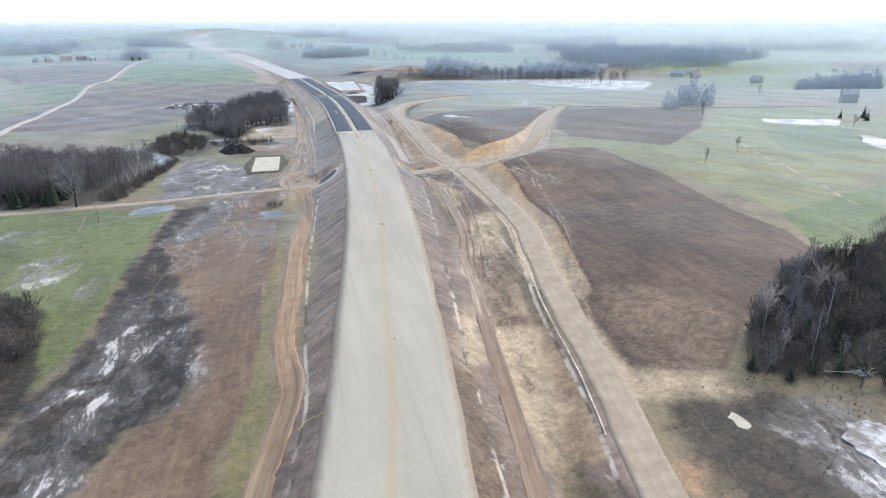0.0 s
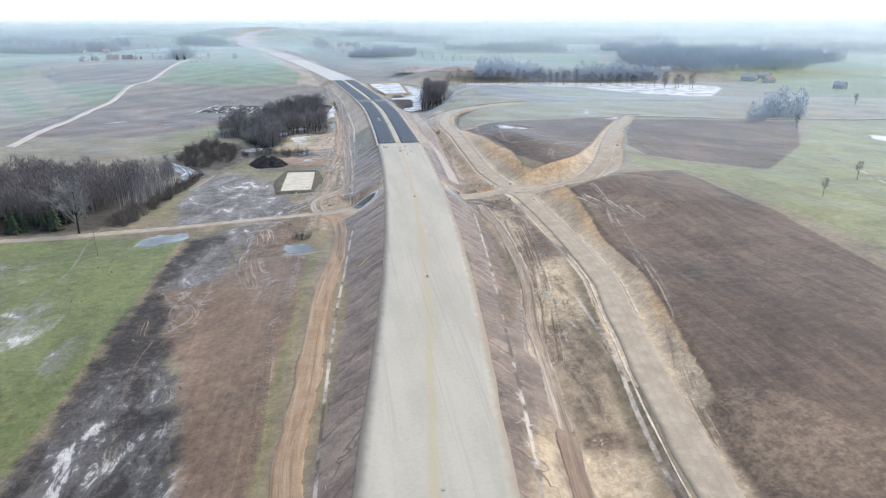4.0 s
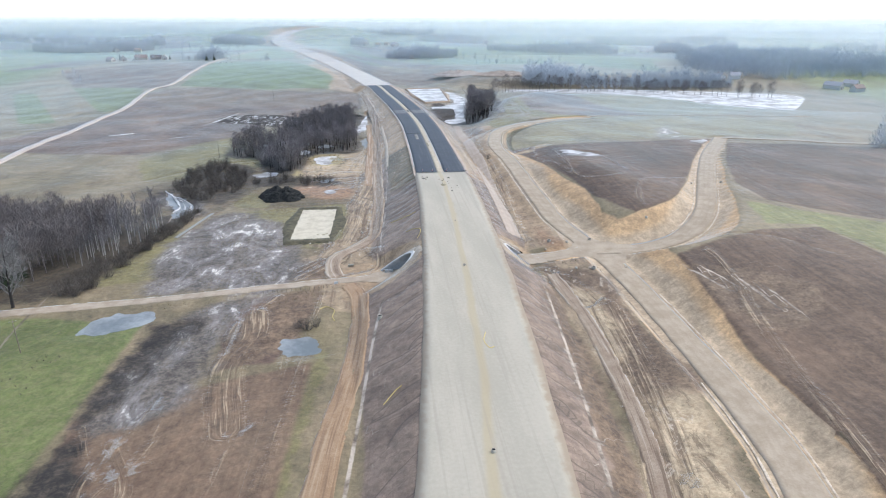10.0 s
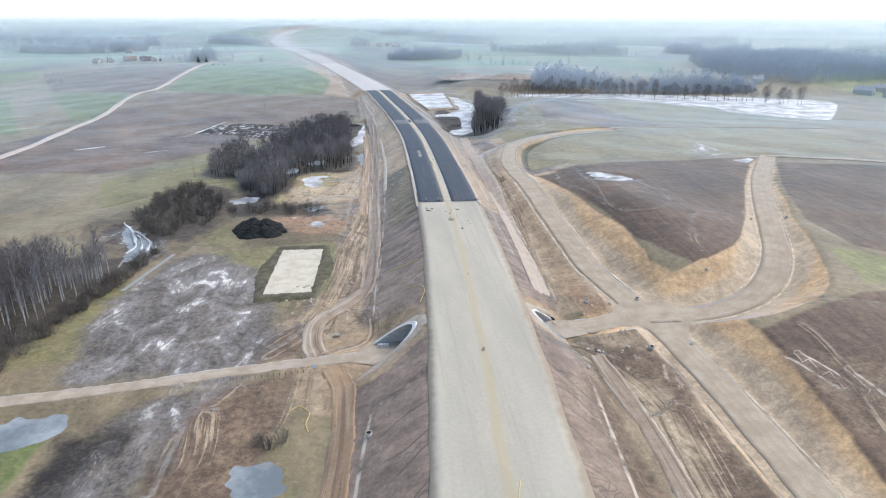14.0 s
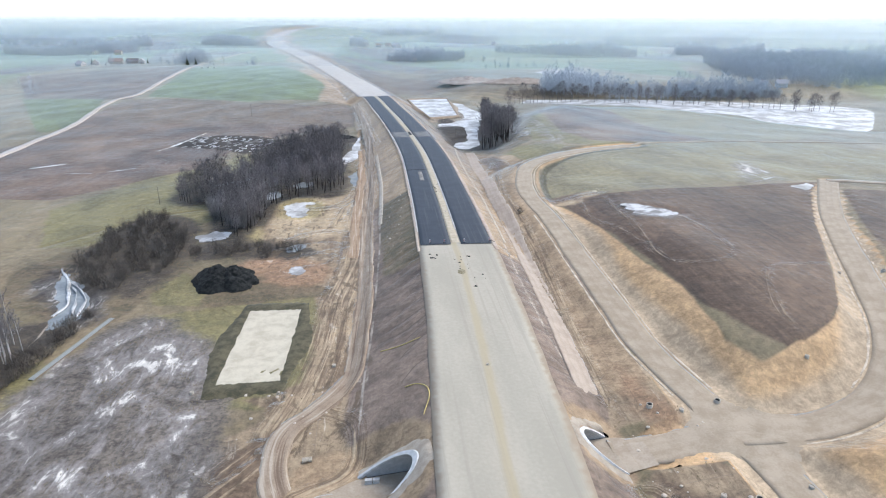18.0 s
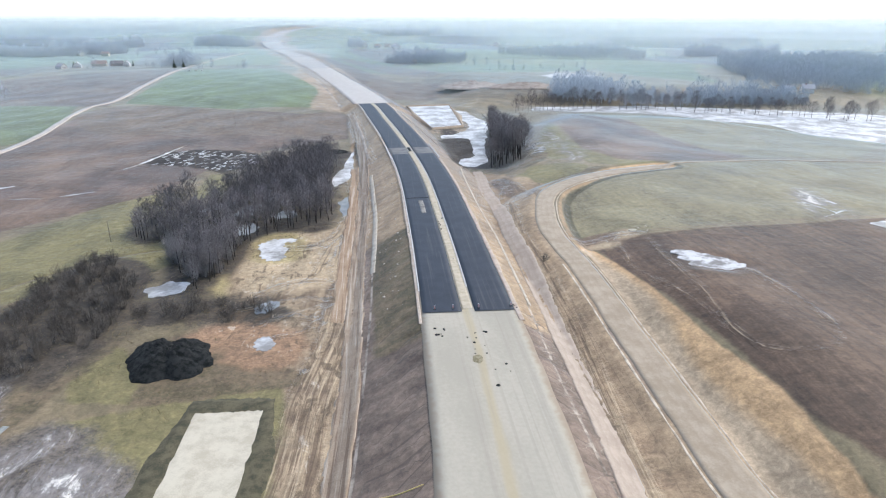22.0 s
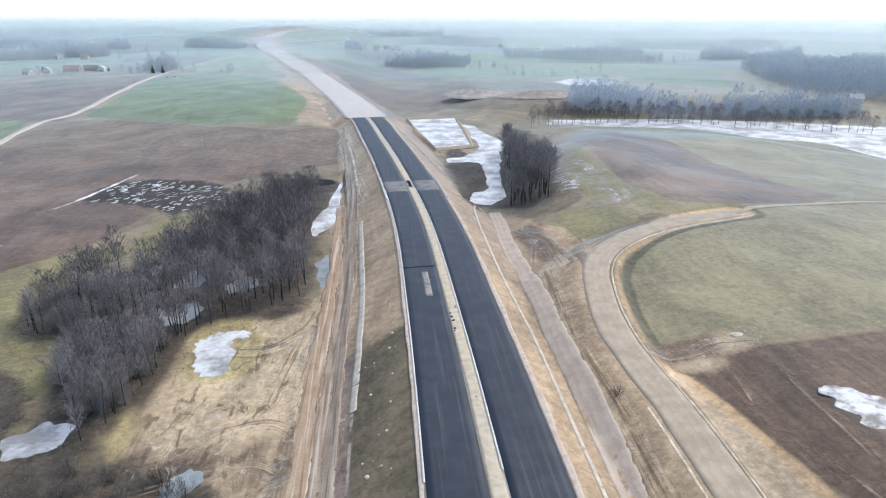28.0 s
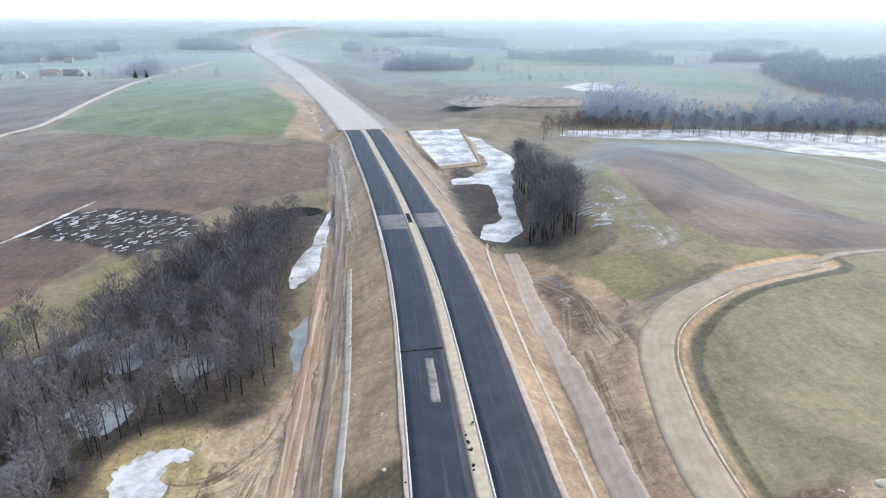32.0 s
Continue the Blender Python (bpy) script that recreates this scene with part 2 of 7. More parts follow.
    c, _ = layer(c, "slope", (0.245, 0.196, 0.164), (0.15, 0.117, 0.099), n.math("MULTIPLY_ADD", gully, 0.6, n.math("MULTIPLY", mixed, 0.4)), 0.4, 0.62, 0.35)
    c, _ = layer(c, "grassy", (0.105, 0.092, 0.054), (0.18, 0.142, 0.096), n.math("MULTIPLY_ADD", gully, 0.4, n.math("MULTIPLY", mixed, 0.6)), 0.42, 0.58, 0.8)
    c, _ = layer(c, "tan", (0.38, 0.295, 0.2), (0.25, 0.185, 0.125), n.math("MULTIPLY_ADD", gully, 0.35, n.math("MULTIPLY", mixed, 0.65)), 0.4, 0.62, 0.6)
    c, _ = layer(c, "turf", (0.05, 0.05, 0.027), (0.11, 0.1, 0.056), mixed, 0.4, 0.6, 0.5)
    c, _ = layer(c, "ochre", (0.52, 0.37, 0.22), (0.385, 0.27, 0.155), mixed, 0.38, 0.62, 0.35)
    c, _ = layer(c, "scree", (0.46, 0.378, 0.278), (0.36, 0.29, 0.21), mixed, 0.38, 0.62, 0.5, 2.0)
    c, _ = layer(c, "umber", (0.105, 0.074, 0.052), (0.2, 0.148, 0.104), mixed, 0.4, 0.6, 1.0, 1.6)
    c, _ = layer(c, "clay", (0.36, 0.24, 0.155), (0.225, 0.15, 0.098), mixed, 0.4, 0.62, 1.6, 2.5)
    c, _ = layer(c, "fen", (0.17, 0.153, 0.138), (0.062, 0.056, 0.05), mixed, 0.4, 0.62, 2.2, 3.5)
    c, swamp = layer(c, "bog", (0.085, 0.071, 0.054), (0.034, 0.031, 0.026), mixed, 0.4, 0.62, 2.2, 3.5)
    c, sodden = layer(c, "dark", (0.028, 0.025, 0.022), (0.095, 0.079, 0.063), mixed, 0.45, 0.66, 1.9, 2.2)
    # The haze-imitating sheen is weaker over loam, bog and black soil.
    n.put(n.b.inputs["Sheen Weight"], n.math("MULTIPLY_ADD", n.math("MAXIMUM", n.math("MULTIPLY", loam, 0.35), n.math("MAXIMUM", sodden, n.math("MULTIPLY", swamp, 0.6))), -0.92, 1.0))
    swirl = n.noise(0.3, 9, 0.8, n.coords((1, 0.35, 1), -25), 2.2)
    frost = n.math("MULTIPLY_ADD", n.noise(0.09, 5, 0.6, n.coords((1, 0.6, 1), -20), 0.8), 0.62, n.math("MULTIPLY", swirl, 0.38))
    fi = n.step(n.math("MULTIPLY_ADD", edge, 1.8, n.attr("frost")), -5, 7)
    fi = n.math("MULTIPLY", fi, n.math("MULTIPLY_ADD", sodden, -0.2, 1.0))
    c = n.mix(n.math("MULTIPLY", fi, n.math("MULTIPLY", n.step(frost, 0.44, 0.55), 0.85)), c, n.mix(sodden, (0.235, 0.23, 0.24), (0.15, 0.147, 0.15)))
    c = n.mix(n.math("MULTIPLY", fi, n.step(frost, 0.545, 0.6)), c, (0.6, 0.61, 0.62))
    c, _ = layer(c, "sand", (0.44, 0.37, 0.265), (0.32, 0.25, 0.17), mixed, 0.42, 0.64, 1.3, 3.0)
    c, _ = layer(c, "moss", (0.38, 0.33, 0.18), (0.285, 0.24, 0.13), mixed, 0.4, 0.62, 1.2, 2.5)
    c, _ = layer(c, "peat", (0.05, 0.044, 0.036), (0.12, 0.1, 0.077), mixed, 0.42, 0.64, 1.2, 2.5)
    # wheel tracks that run along the haul ways
    both = n.t.nodes.new("ShaderNodeCombineXYZ")
    n.put(both.inputs[0], n.attr("rut_across"))
    n.put(both.inputs[1], n.math("MULTIPLY", n.attr("rut_run"), 0.035))
    trail = n.noise(1.05, 4, 0.62, both.outputs[0], 0.35)
    weight = n.step(n.math("MULTIPLY_ADD", edge, 0.6, n.attr("rut_inside")), -0.3, 2.2)
    c = n.mix(n.math("MULTIPLY", weight, n.math("MULTIPLY", n.step(trail, 0.53, 0.61), 0.68)), c, (0.46, 0.385, 0.285))
    c = n.mix(n.math("MULTIPLY", weight, n.math("MULTIPLY", n.step(trail, 0.47, 0.4), 0.75)), c, (0.13, 0.096, 0.068))
    # half-frozen puddles lie in the churned mud
    churn = n.noise(0.26, 7, 0.7, n.coords((1, 0.4, 1), 8), 0.8)
    wet = n.math("MULTIPLY", n.step(n.attr("mud"), 0.0, 5.0), n.step(n.math("MAXIMUM", n.attr("tan"), n.attr("ochre")), 1.0, -3.0))
    c = n.mix(n.math("MULTIPLY", wet, n.math("MULTIPLY", n.step(churn, 0.47, 0.39), 0.8)), c, (0.105, 0.078, 0.052))
    c = n.mix(n.math("MULTIPLY", wet, n.math("MULTIPLY", n.step(churn, 0.6, 0.65), 0.7)), c, (0.5, 0.46, 0.4))
    # clods, wet and dry: light and dark at two scales
    tone = n.math("MULTIPLY_ADD", n.noise(0.5, 7, 0.8, None, 0.6), 0.8, n.math("MULTIPLY_ADD", n.noise(0.045, 5, 0.65, n.coords((1, 0.6, 1), 30), 1.0), 0.75, -0.775))
    tone = n.math("MULTIPLY_ADD", tone, 2.4, 1.0)
    sc = n.t.nodes.new("ShaderNodeVectorMath")
    sc.operation = "SCALE"
    n.t.links.new(c, sc.inputs[0])
    n.put(sc.inputs["Scale"], n.math("MINIMUM", n.math("MAXIMUM", tone, 0.45), 1.6))
    warm = n.t.nodes.new("ShaderNodeVectorMath")
    warm.operation = "MULTIPLY"
    n.t.links.new(sc.outputs[0], warm.inputs[0])
    warm.inputs[1].default_value = (1.05, 0.985, 0.88)
    c = warm.outputs[0]
    # narrow ditches with dirty slush
    reach = n.math("ADD", n.math("ABSOLUTE", n.attr("ditch_across")), n.math("MULTIPLY_ADD", fine, 0.7, n.math("MULTIPLY_ADD", mid, 1.4, -1.05)))
    slush = n.mix(n.math("MULTIPLY", n.attr("ditch_ice"), n.step(n.noise(0.09, 5, 0.7), 0.38, 0.6)), (0.105, 0.08, 0.06), (0.6, 0.52, 0.42))
    c = n.mix(n.math("MULTIPLY", n.step(reach, 1.35, 0.55), n.math("MULTIPLY_ADD", n.attr("ditch_ice"), 0.25, 0.7)), c, slush)
    n.bump(n.math("MULTIPLY_ADD", n.math("MULTIPLY", weight, trail), 1.5, n.math("MULTIPLY_ADD", fine, 0.3, n.math("MULTIPLY_ADD", streak, 0.5, mid))), 0.6, 0.5)
    return n.colour(c)


M = {}
M["ground"] = ground_material()


def gravel_material():
    n = Nodes("pale_gravel", 0.85, 0, 0.3)
    n.haze_sheen(0.5)
    u = n.attr("across")
    f, g = n.noise(0.09, 5, 0.6, n.coords((1, 0.25, 1), -5)), n.noise(1.2, 3)
    c = n.mix(n.step(n.math("MULTIPLY_ADD", g, 0.26, n.math("MULTIPLY", f, 0.74)), 0.36, 0.66), (0.39, 0.36, 0.288), (0.475, 0.437, 0.352))
    band = n.math("SUBTRACT", 1.0, n.step(n.math("ABSOLUTE", n.math("MULTIPLY_ADD", f, 4.0, n.math("ADD", u, -1.7))), 0.3, 1.6))
    c = n.mix(n.math("MULTIPLY", band, 0.6), c, (0.44, 0.36, 0.21))
    rim = n.step(n.math("MULTIPLY_ADD", n.noise(0.6, 4), 2.5, n.math("ABSOLUTE", u)), 12.6, 14.4)
    c = n.mix(rim, c, (0.33, 0.27, 0.2))
    ruts = n.noise(0.5, 4, 0.6, n.coords((1.6, 0.02, 1), -6), 0.3)
    c = n.mix(n.math("MULTIPLY", n.step(ruts, 0.52, 0.68), 0.35), c, (0.33, 0.29, 0.235))
    n.bump(g, 0.3, 0.03)
    return n.colour(c)


def track_material(name, a, b, edge):
    n = Nodes(name, 0.85, 0, 0.3)
    n.haze_sheen(0.8)
    u, f, g = n.attr("across"), n.noise(0.25, 5), n.noise(2.2, 4)
    c = n.mix(n.step(n.math("MULTIPLY_ADD", g, 0.35, n.math("MULTIPLY", f, 0.7)), 0.38, 0.66), a, b)
    rut = n.math("SINE", n.math("MULTIPLY_ADD", u, 3.0, n.math("MULTIPLY", f, 9.0)))
    c = n.mix(n.math("MULTIPLY", n.step(rut, 0.1, 0.9), 0.15), c, edge)
    n.bump(n.math("MULTIPLY_ADD", rut, 0.4, g), 0.4, 0.08)
    return n.colour(c)


def rutted_material(name, a, b, dark, pale, much=0.75):
    """Wet earth with wheel ruts that run along the way."""
    n = Nodes(name, 0.8, 0, 0.35)
    n.haze_sheen(0.6)
    f, g = n.noise(0.2, 5, 0.65), n.noise(1.8, 5, 0.7)
    both = n.t.nodes.new("ShaderNodeCombineXYZ")
    n.put(both.inputs[0], n.attr("across"))
    n.put(both.inputs[1], n.math("MULTIPLY", n.attr("run"), 0.03))
    rut = n.noise(0.8, 4, 0.6, both.outputs[0], 0.4)
    c = n.mix(n.step(n.math("MULTIPLY_ADD", g, 0.4, n.math("MULTIPLY", f, 0.6)), 0.38, 0.64), a, b)
    c = n.mix(n.math("MULTIPLY", n.step(rut, 0.48, 0.38), much), c, dark)
    c = n.mix(n.math("MULTIPLY", n.step(rut, 0.54, 0.62), much), c, pale)
    n.bump(n.math("MULTIPLY_ADD", rut, 1.2, g), 0.6, 0.25)
    return n.colour(c)


def asphalt_material():
    n = Nodes("asphalt", 0.52, 0, 0.36)
    n.haze_sheen(0.14)
    u, f, g = n.attr("across"), n.noise(0.2, 5), n.noise(6, 3)
    streaks = n.noise(0.7, 4, 0.6, n.coords((1.6, 0.025, 1)), 0.3)
    c = n.mix(n.step(n.math("MULTIPLY_ADD", g, 0.3, n.math("MULTIPLY", f, 0.7)), 0.38, 0.66), (0.013, 0.018, 0.029), (0.026, 0.033, 0.047))
    c = n.mix(n.math("MULTIPLY", n.step(streaks, 0.54, 0.74), 0.38), c, (0.13, 0.125, 0.12))
    n.bump(g, 0.25, 0.01)
    return n.colour(c)


M["gravel"] = gravel_material()
M["asphalt"] = asphalt_material()
M["service"] = track_material("frontage_gravel", (0.345, 0.28, 0.2), (0.44, 0.365, 0.272), (0.27, 0.21, 0.145))
M["dirt"] = rutted_material("dirt_track", (0.3, 0.195, 0.112), (0.38, 0.265, 0.165), (0.17, 0.108, 0.066), (0.45, 0.345, 0.23), 0.6)
M["haul"] = rutted_material("haul_mud", (0.29, 0.215, 0.15), (0.39, 0.31, 0.225), (0.16, 0.11, 0.075), (0.5, 0.43, 0.34), 0.8)
M["haul_wet"] = rutted_material("churned_mud", (0.33, 0.225, 0.14), (0.42, 0.31, 0.205), (0.2, 0.125, 0.08), (0.56, 0.49, 0.4), 0.75)
M["umbertrack"] = rutted_material("brown_track", (0.2, 0.135, 0.09), (0.29, 0.205, 0.14), (0.13, 0.088, 0.06), (0.36, 0.275, 0.195), 0.6)
M["strip"] = track_material("levelled_earth", (0.4, 0.325, 0.255), (0.49, 0.41, 0.33), (0.24, 0.18, 0.12))
M["farm"] = track_material("farm_track", (0.35, 0.285, 0.21), (0.45, 0.38, 0.295), (0.26, 0.205, 0.15))
M["concrete"] = plain("concrete", (0.5, 0.49, 0.46), (0.64, 0.63, 0.6), 1.5)


def ice_material(name, wet, dry, lo, hi, scale=0.07):
    n = Nodes(name, 0.45, 0, 0.35)
    n.haze_sheen(0.12)
    f = n.noise(scale, 6, 0.65)
    g = n.noise(0.6, 4, 0.6)
    n.bump(f, 0.05, 0.1)
    return n.colour(n.mix(n.step(n.math("MULTIPLY_ADD", g, 0.2, n.math("MULTIPLY", f, 0.8)), lo, hi), wet, dry))


M["ice"] = ice_material("ice_and_slush", (0.27, 0.265, 0.25), (0.7, 0.71, 0.71), 0.38, 0.6)
M["ice_grey"] = ice_material("grey_ice", (0.15, 0.175, 0.185), (0.36, 0.385, 0.39), 0.36, 0.68)
M["ice_streaky"] = ice_material("streaky_ice", (0.17, 0.155, 0.14), (0.6, 0.6, 0.6), 0.4, 0.56, 0.2)
M["bark"] = varied("grey_bark", (0.028, 0.025, 0.023), (0.06, 0.052, 0.048))
M["twig"] = varied("bare_twigs", (0.155, 0.142, 0.142), (0.27, 0.248, 0.246))
# Twigs of the far woods, lightened and blued to paint haze into them.
M["haze_twig"] = varied("hazed_twigs", (0.48, 0.54, 0.59), (0.6, 0.65, 0.69))
M["willow"] = varied("willow_twigs", (0.2, 0.19, 0.18), (0.31, 0.295, 0.28))
M["birchtwig"] = varied("birch_twigs", (0.19, 0.168, 0.158), (0.32, 0.285, 0.27))
M["paletwig"] = varied("pale_twigs", (0.4, 0.33, 0.31), (0.55, 0.47, 0.44))
M["birch"] = varied("birch_bark", (0.5, 0.48, 0.45), (0.66, 0.63, 0.6))
M["needle"] = varied("spruce_needles", (0.028, 0.042, 0.022), (0.065, 0.08, 0.042))
M["scrub"] = varied("scrub_twigs", (0.095, 0.081, 0.068), (0.165, 0.142, 0.118))
M["heap"] = plain("black_topsoil_and_holes", (0.01, 0.012, 0.012), (0.042, 0.045, 0.044), 0.7, 0.9, 0, 1.0, 0.6, 0.2)
M["heap"].node_tree.nodes["Principled BSDF"].inputs["Sheen Weight"].default_value = 0.0
M["sandpad"] = plain("pale_sand", (0.47, 0.42, 0.315), (0.6, 0.55, 0.43), 0.35)
M["steel"] = plain("galvanised_steel", (0.46, 0.46, 0.44), (0.58, 0.57, 0.55), 1.0, 0.6, 0.1, 0.1)
M["yellow"] = plain("yellow_hose", (0.6, 0.47, 0.16), (0.68, 0.55, 0.22), 3)
M["wood"] = plain("weathered_wood", (0.2, 0.16, 0.12), (0.3, 0.25, 0.2), 2)


# ---------------------------------------------------------------- building helpers
def mesh_of(name, verts, faces, material, smooth_faces=False):
    me = bpy.data.meshes.new(name)
    me.from_pydata([tuple(map(float, v)) for v in verts], [], faces)
    me.materials.append(material)
    if smooth_faces:
        me.polygons.foreach_set("use_smooth", [True] * len(me.polygons))
    me.update()
    return me


def part(name, me, parent=None, label="", m=None):
    ob = new(name, me)
    if parent is not None:
        ob.parent = parent
    if m is not None:
        ob.matrix_basis = m
    return tagged(ob, label) if label else ob


def h1(x, y):
    return float(height(np.array([x]), np.array([y]))[0])


def grid_mesh(name, X, Y, Z, material, attrs=None):
    r, c = X.shape
    me = bpy.data.meshes.new(name)
    co = np.stack([X, Y, Z], -1).reshape(-1, 3)
    i = np.arange(r * c).reshape(r, c)
    q = np.stack([i[:-1, :-1], i[:-1, 1:], i[1:, 1:], i[1:, :-1]], -1).reshape(-1, 4)
    return raw_mesh(me, co, q, material, attrs)


def raw_mesh(me, co, q, material, attrs=None):
    k = q.shape[1]
    me.vertices.add(len(co))
    me.vertices.foreach_set("co", co.astype(np.float32).ravel())
    me.loops.add(q.size)
    me.loops.foreach_set("vertex_index", q.astype(np.int32).ravel())
    me.polygons.add(len(q))
    me.polygons.foreach_set("loop_start", np.arange(0, q.size, k, dtype=np.int32))
    me.polygons.foreach_set("use_smooth", np.ones(len(q), dtype=bool))
    me.update()
    for key, v in (attrs or {}).items():
        me.attributes.new(key, "FLOAT", "POINT").data.foreach_set("value", np.asarray(v, np.float32).ravel())
    me.materials.append(material)
    return me


def resample(line, step):
    p = np.array(line, float)
    s = np.concatenate([[0], np.cumsum(np.hypot(*np.diff(p[:, :2], axis=0).T))])
    at = np.linspace(0, s[-1], max(2, int(s[-1] / step) + 1))
    return np.stack([np.interp(at, s, p[:, i]) for i in range(p.shape[1])], -1), at


def piece(line, y0, y1):
    """The stretch of a line between two values of y."""
    p, _ = resample(line, 2.0)
    return [tuple(v) for v in p if y0 <= v[1] <= y1]


def strip(line, lo, hi, material, name, lift=0.06, step=2.0, cols=6, drape=True, ragged=0.0, skirt=0.6, jitter=0, worn=False):
    """A band from lo to hi metres right of a line, lying on the ground, with turned-down edges."""
    p, at = resample(line, step)
    t = np.gradient(p[:, :2], axis=0)
    t /= np.linalg.norm(t, axis=1)[:, None] + 1e-9
    nx, ny = t[:, 1], -t[:, 0]
    u = np.linspace(0, 1, cols)
    if worn:
        u = np.concatenate([[0, 0.12], np.linspace(0.2, 0.8, cols - 4), [0.88, 1]])
    rng = np.random.default_rng(int(abs(p[0, 0] * 7 + p[0, 1])) + jitter)

    def wobble():
        k = rng.normal(size=len(at) + 40)
        w = np.convolve(k, np.hanning(9) / 4, "same") + 0.6 * np.convolve(k[::-1], np.hanning(31) / 9, "same")
        return w[20:-20] * ragged
    a, b = lo + wobble(), hi + wobble()
    U = a[:, None] + (b - a)[:, None] * u[None]
    X, Y = p[:, :1] + U * nx[:, None], p[:, 1:2] + U * ny[:, None]
    Z = (height(X, Y) if drape else np.repeat(p[:, 2:3], cols, 1)) + lift
    if worn:
        # trodden edges and ends run out into the soil
        Z[:, [0, -1]] -= 0.14 + 0.06 * rng.normal(size=(len(at), 2))
        Z -= 0.3 * np.clip(1 - np.minimum(at, at[-1] - at) / 3.0, 0, 1)[:, None] * rng.uniform(0.5, 1.2, Z.shape)
    X, Y = np.concatenate([X[:, :1], X, X[:, -1:]], 1), np.concatenate([Y[:, :1], Y, Y[:, -1:]], 1)
    Z = np.concatenate([Z[:, :1] - skirt, Z, Z[:, -1:] - skirt], 1)
    U = np.concatenate([U[:, :1], U, U[:, -1:]], 1)
    return grid_mesh(name, X, Y, Z, material, {"across": U, "run": np.repeat(at[:, None], cols + 2, 1)})


def inside(px, py, poly):
    px, py = np.asarray(px, float), np.asarray(py, float)
    res = np.zeros(px.shape, bool)
    for (ax, ay), (bx, by) in zip(poly, poly[1:] + poly[:1]):
        if ay == by:
            continue
        res ^= ((ay > py) != (by > py)) & (px < (bx - ax) * (py - ay) / (by - ay) + ax)
    return res


def signed(px, py, poly):
    """Metres inside a polygon (negative outside)."""
    d = np.full(px.shape, 1e9)
    for (ax, ay), (bx, by) in zip(poly, poly[1:] + poly[:1]):
        dx, dy = bx - ax, by - ay
        u = np.clip(((px - ax) * dx + (py - ay) * dy) / (dx * dx + dy * dy + 1e-9), 0, 1)
        d = np.minimum(d, np.hypot(px - ax - u * dx, py - ay - u * dy))
    return np.where(inside(px, py, poly), d, -d)


def sheet(name, poly, z, material, n=3, ragged=0.12, seed=1):
    """A flat pool or ice sheet with an uneven outline."""
    rng = np.random.default_rng(seed)
    pts = smooth([(x, y, 0) for x, y in poly] + [(*poly[0], 0)], 14)[:-1]
    c = np.mean(pts, axis=0)
    size = max(np.ptp([p[0] for p in pts]), np.ptp([p[1] for p in pts]))
    k = np.hanning(9)
    w = np.convolve(np.tile(rng.normal(size=len(pts)), 3), k / np.sqrt((k * k).sum()), "same")[len(pts):2 * len(pts)]
    p = np.array(pts)[:, :2]
    t = np.roll(p, -1, 0) - np.roll(p, 1, 0)
    t /= np.linalg.norm(t, axis=1)[:, None] + 1e-9
    out = p + np.stack([t[:, 1], -t[:, 0]], -1) * (w * ragged * min(size, 16) * 0.32)[:, None]
    verts = [(x, y, z) for x, y in out] + [(x + (x - c[0]) * 0.02, y + (y - c[1]) * 0.02, z - 0.2) for x, y in out]
    k = len(out)
    faces = [list(range(k))] + [[i, k + i, k + (i + 1) % k, (i + 1) % k] for i in range(k)]
    return mesh_of(name, verts, faces, material)
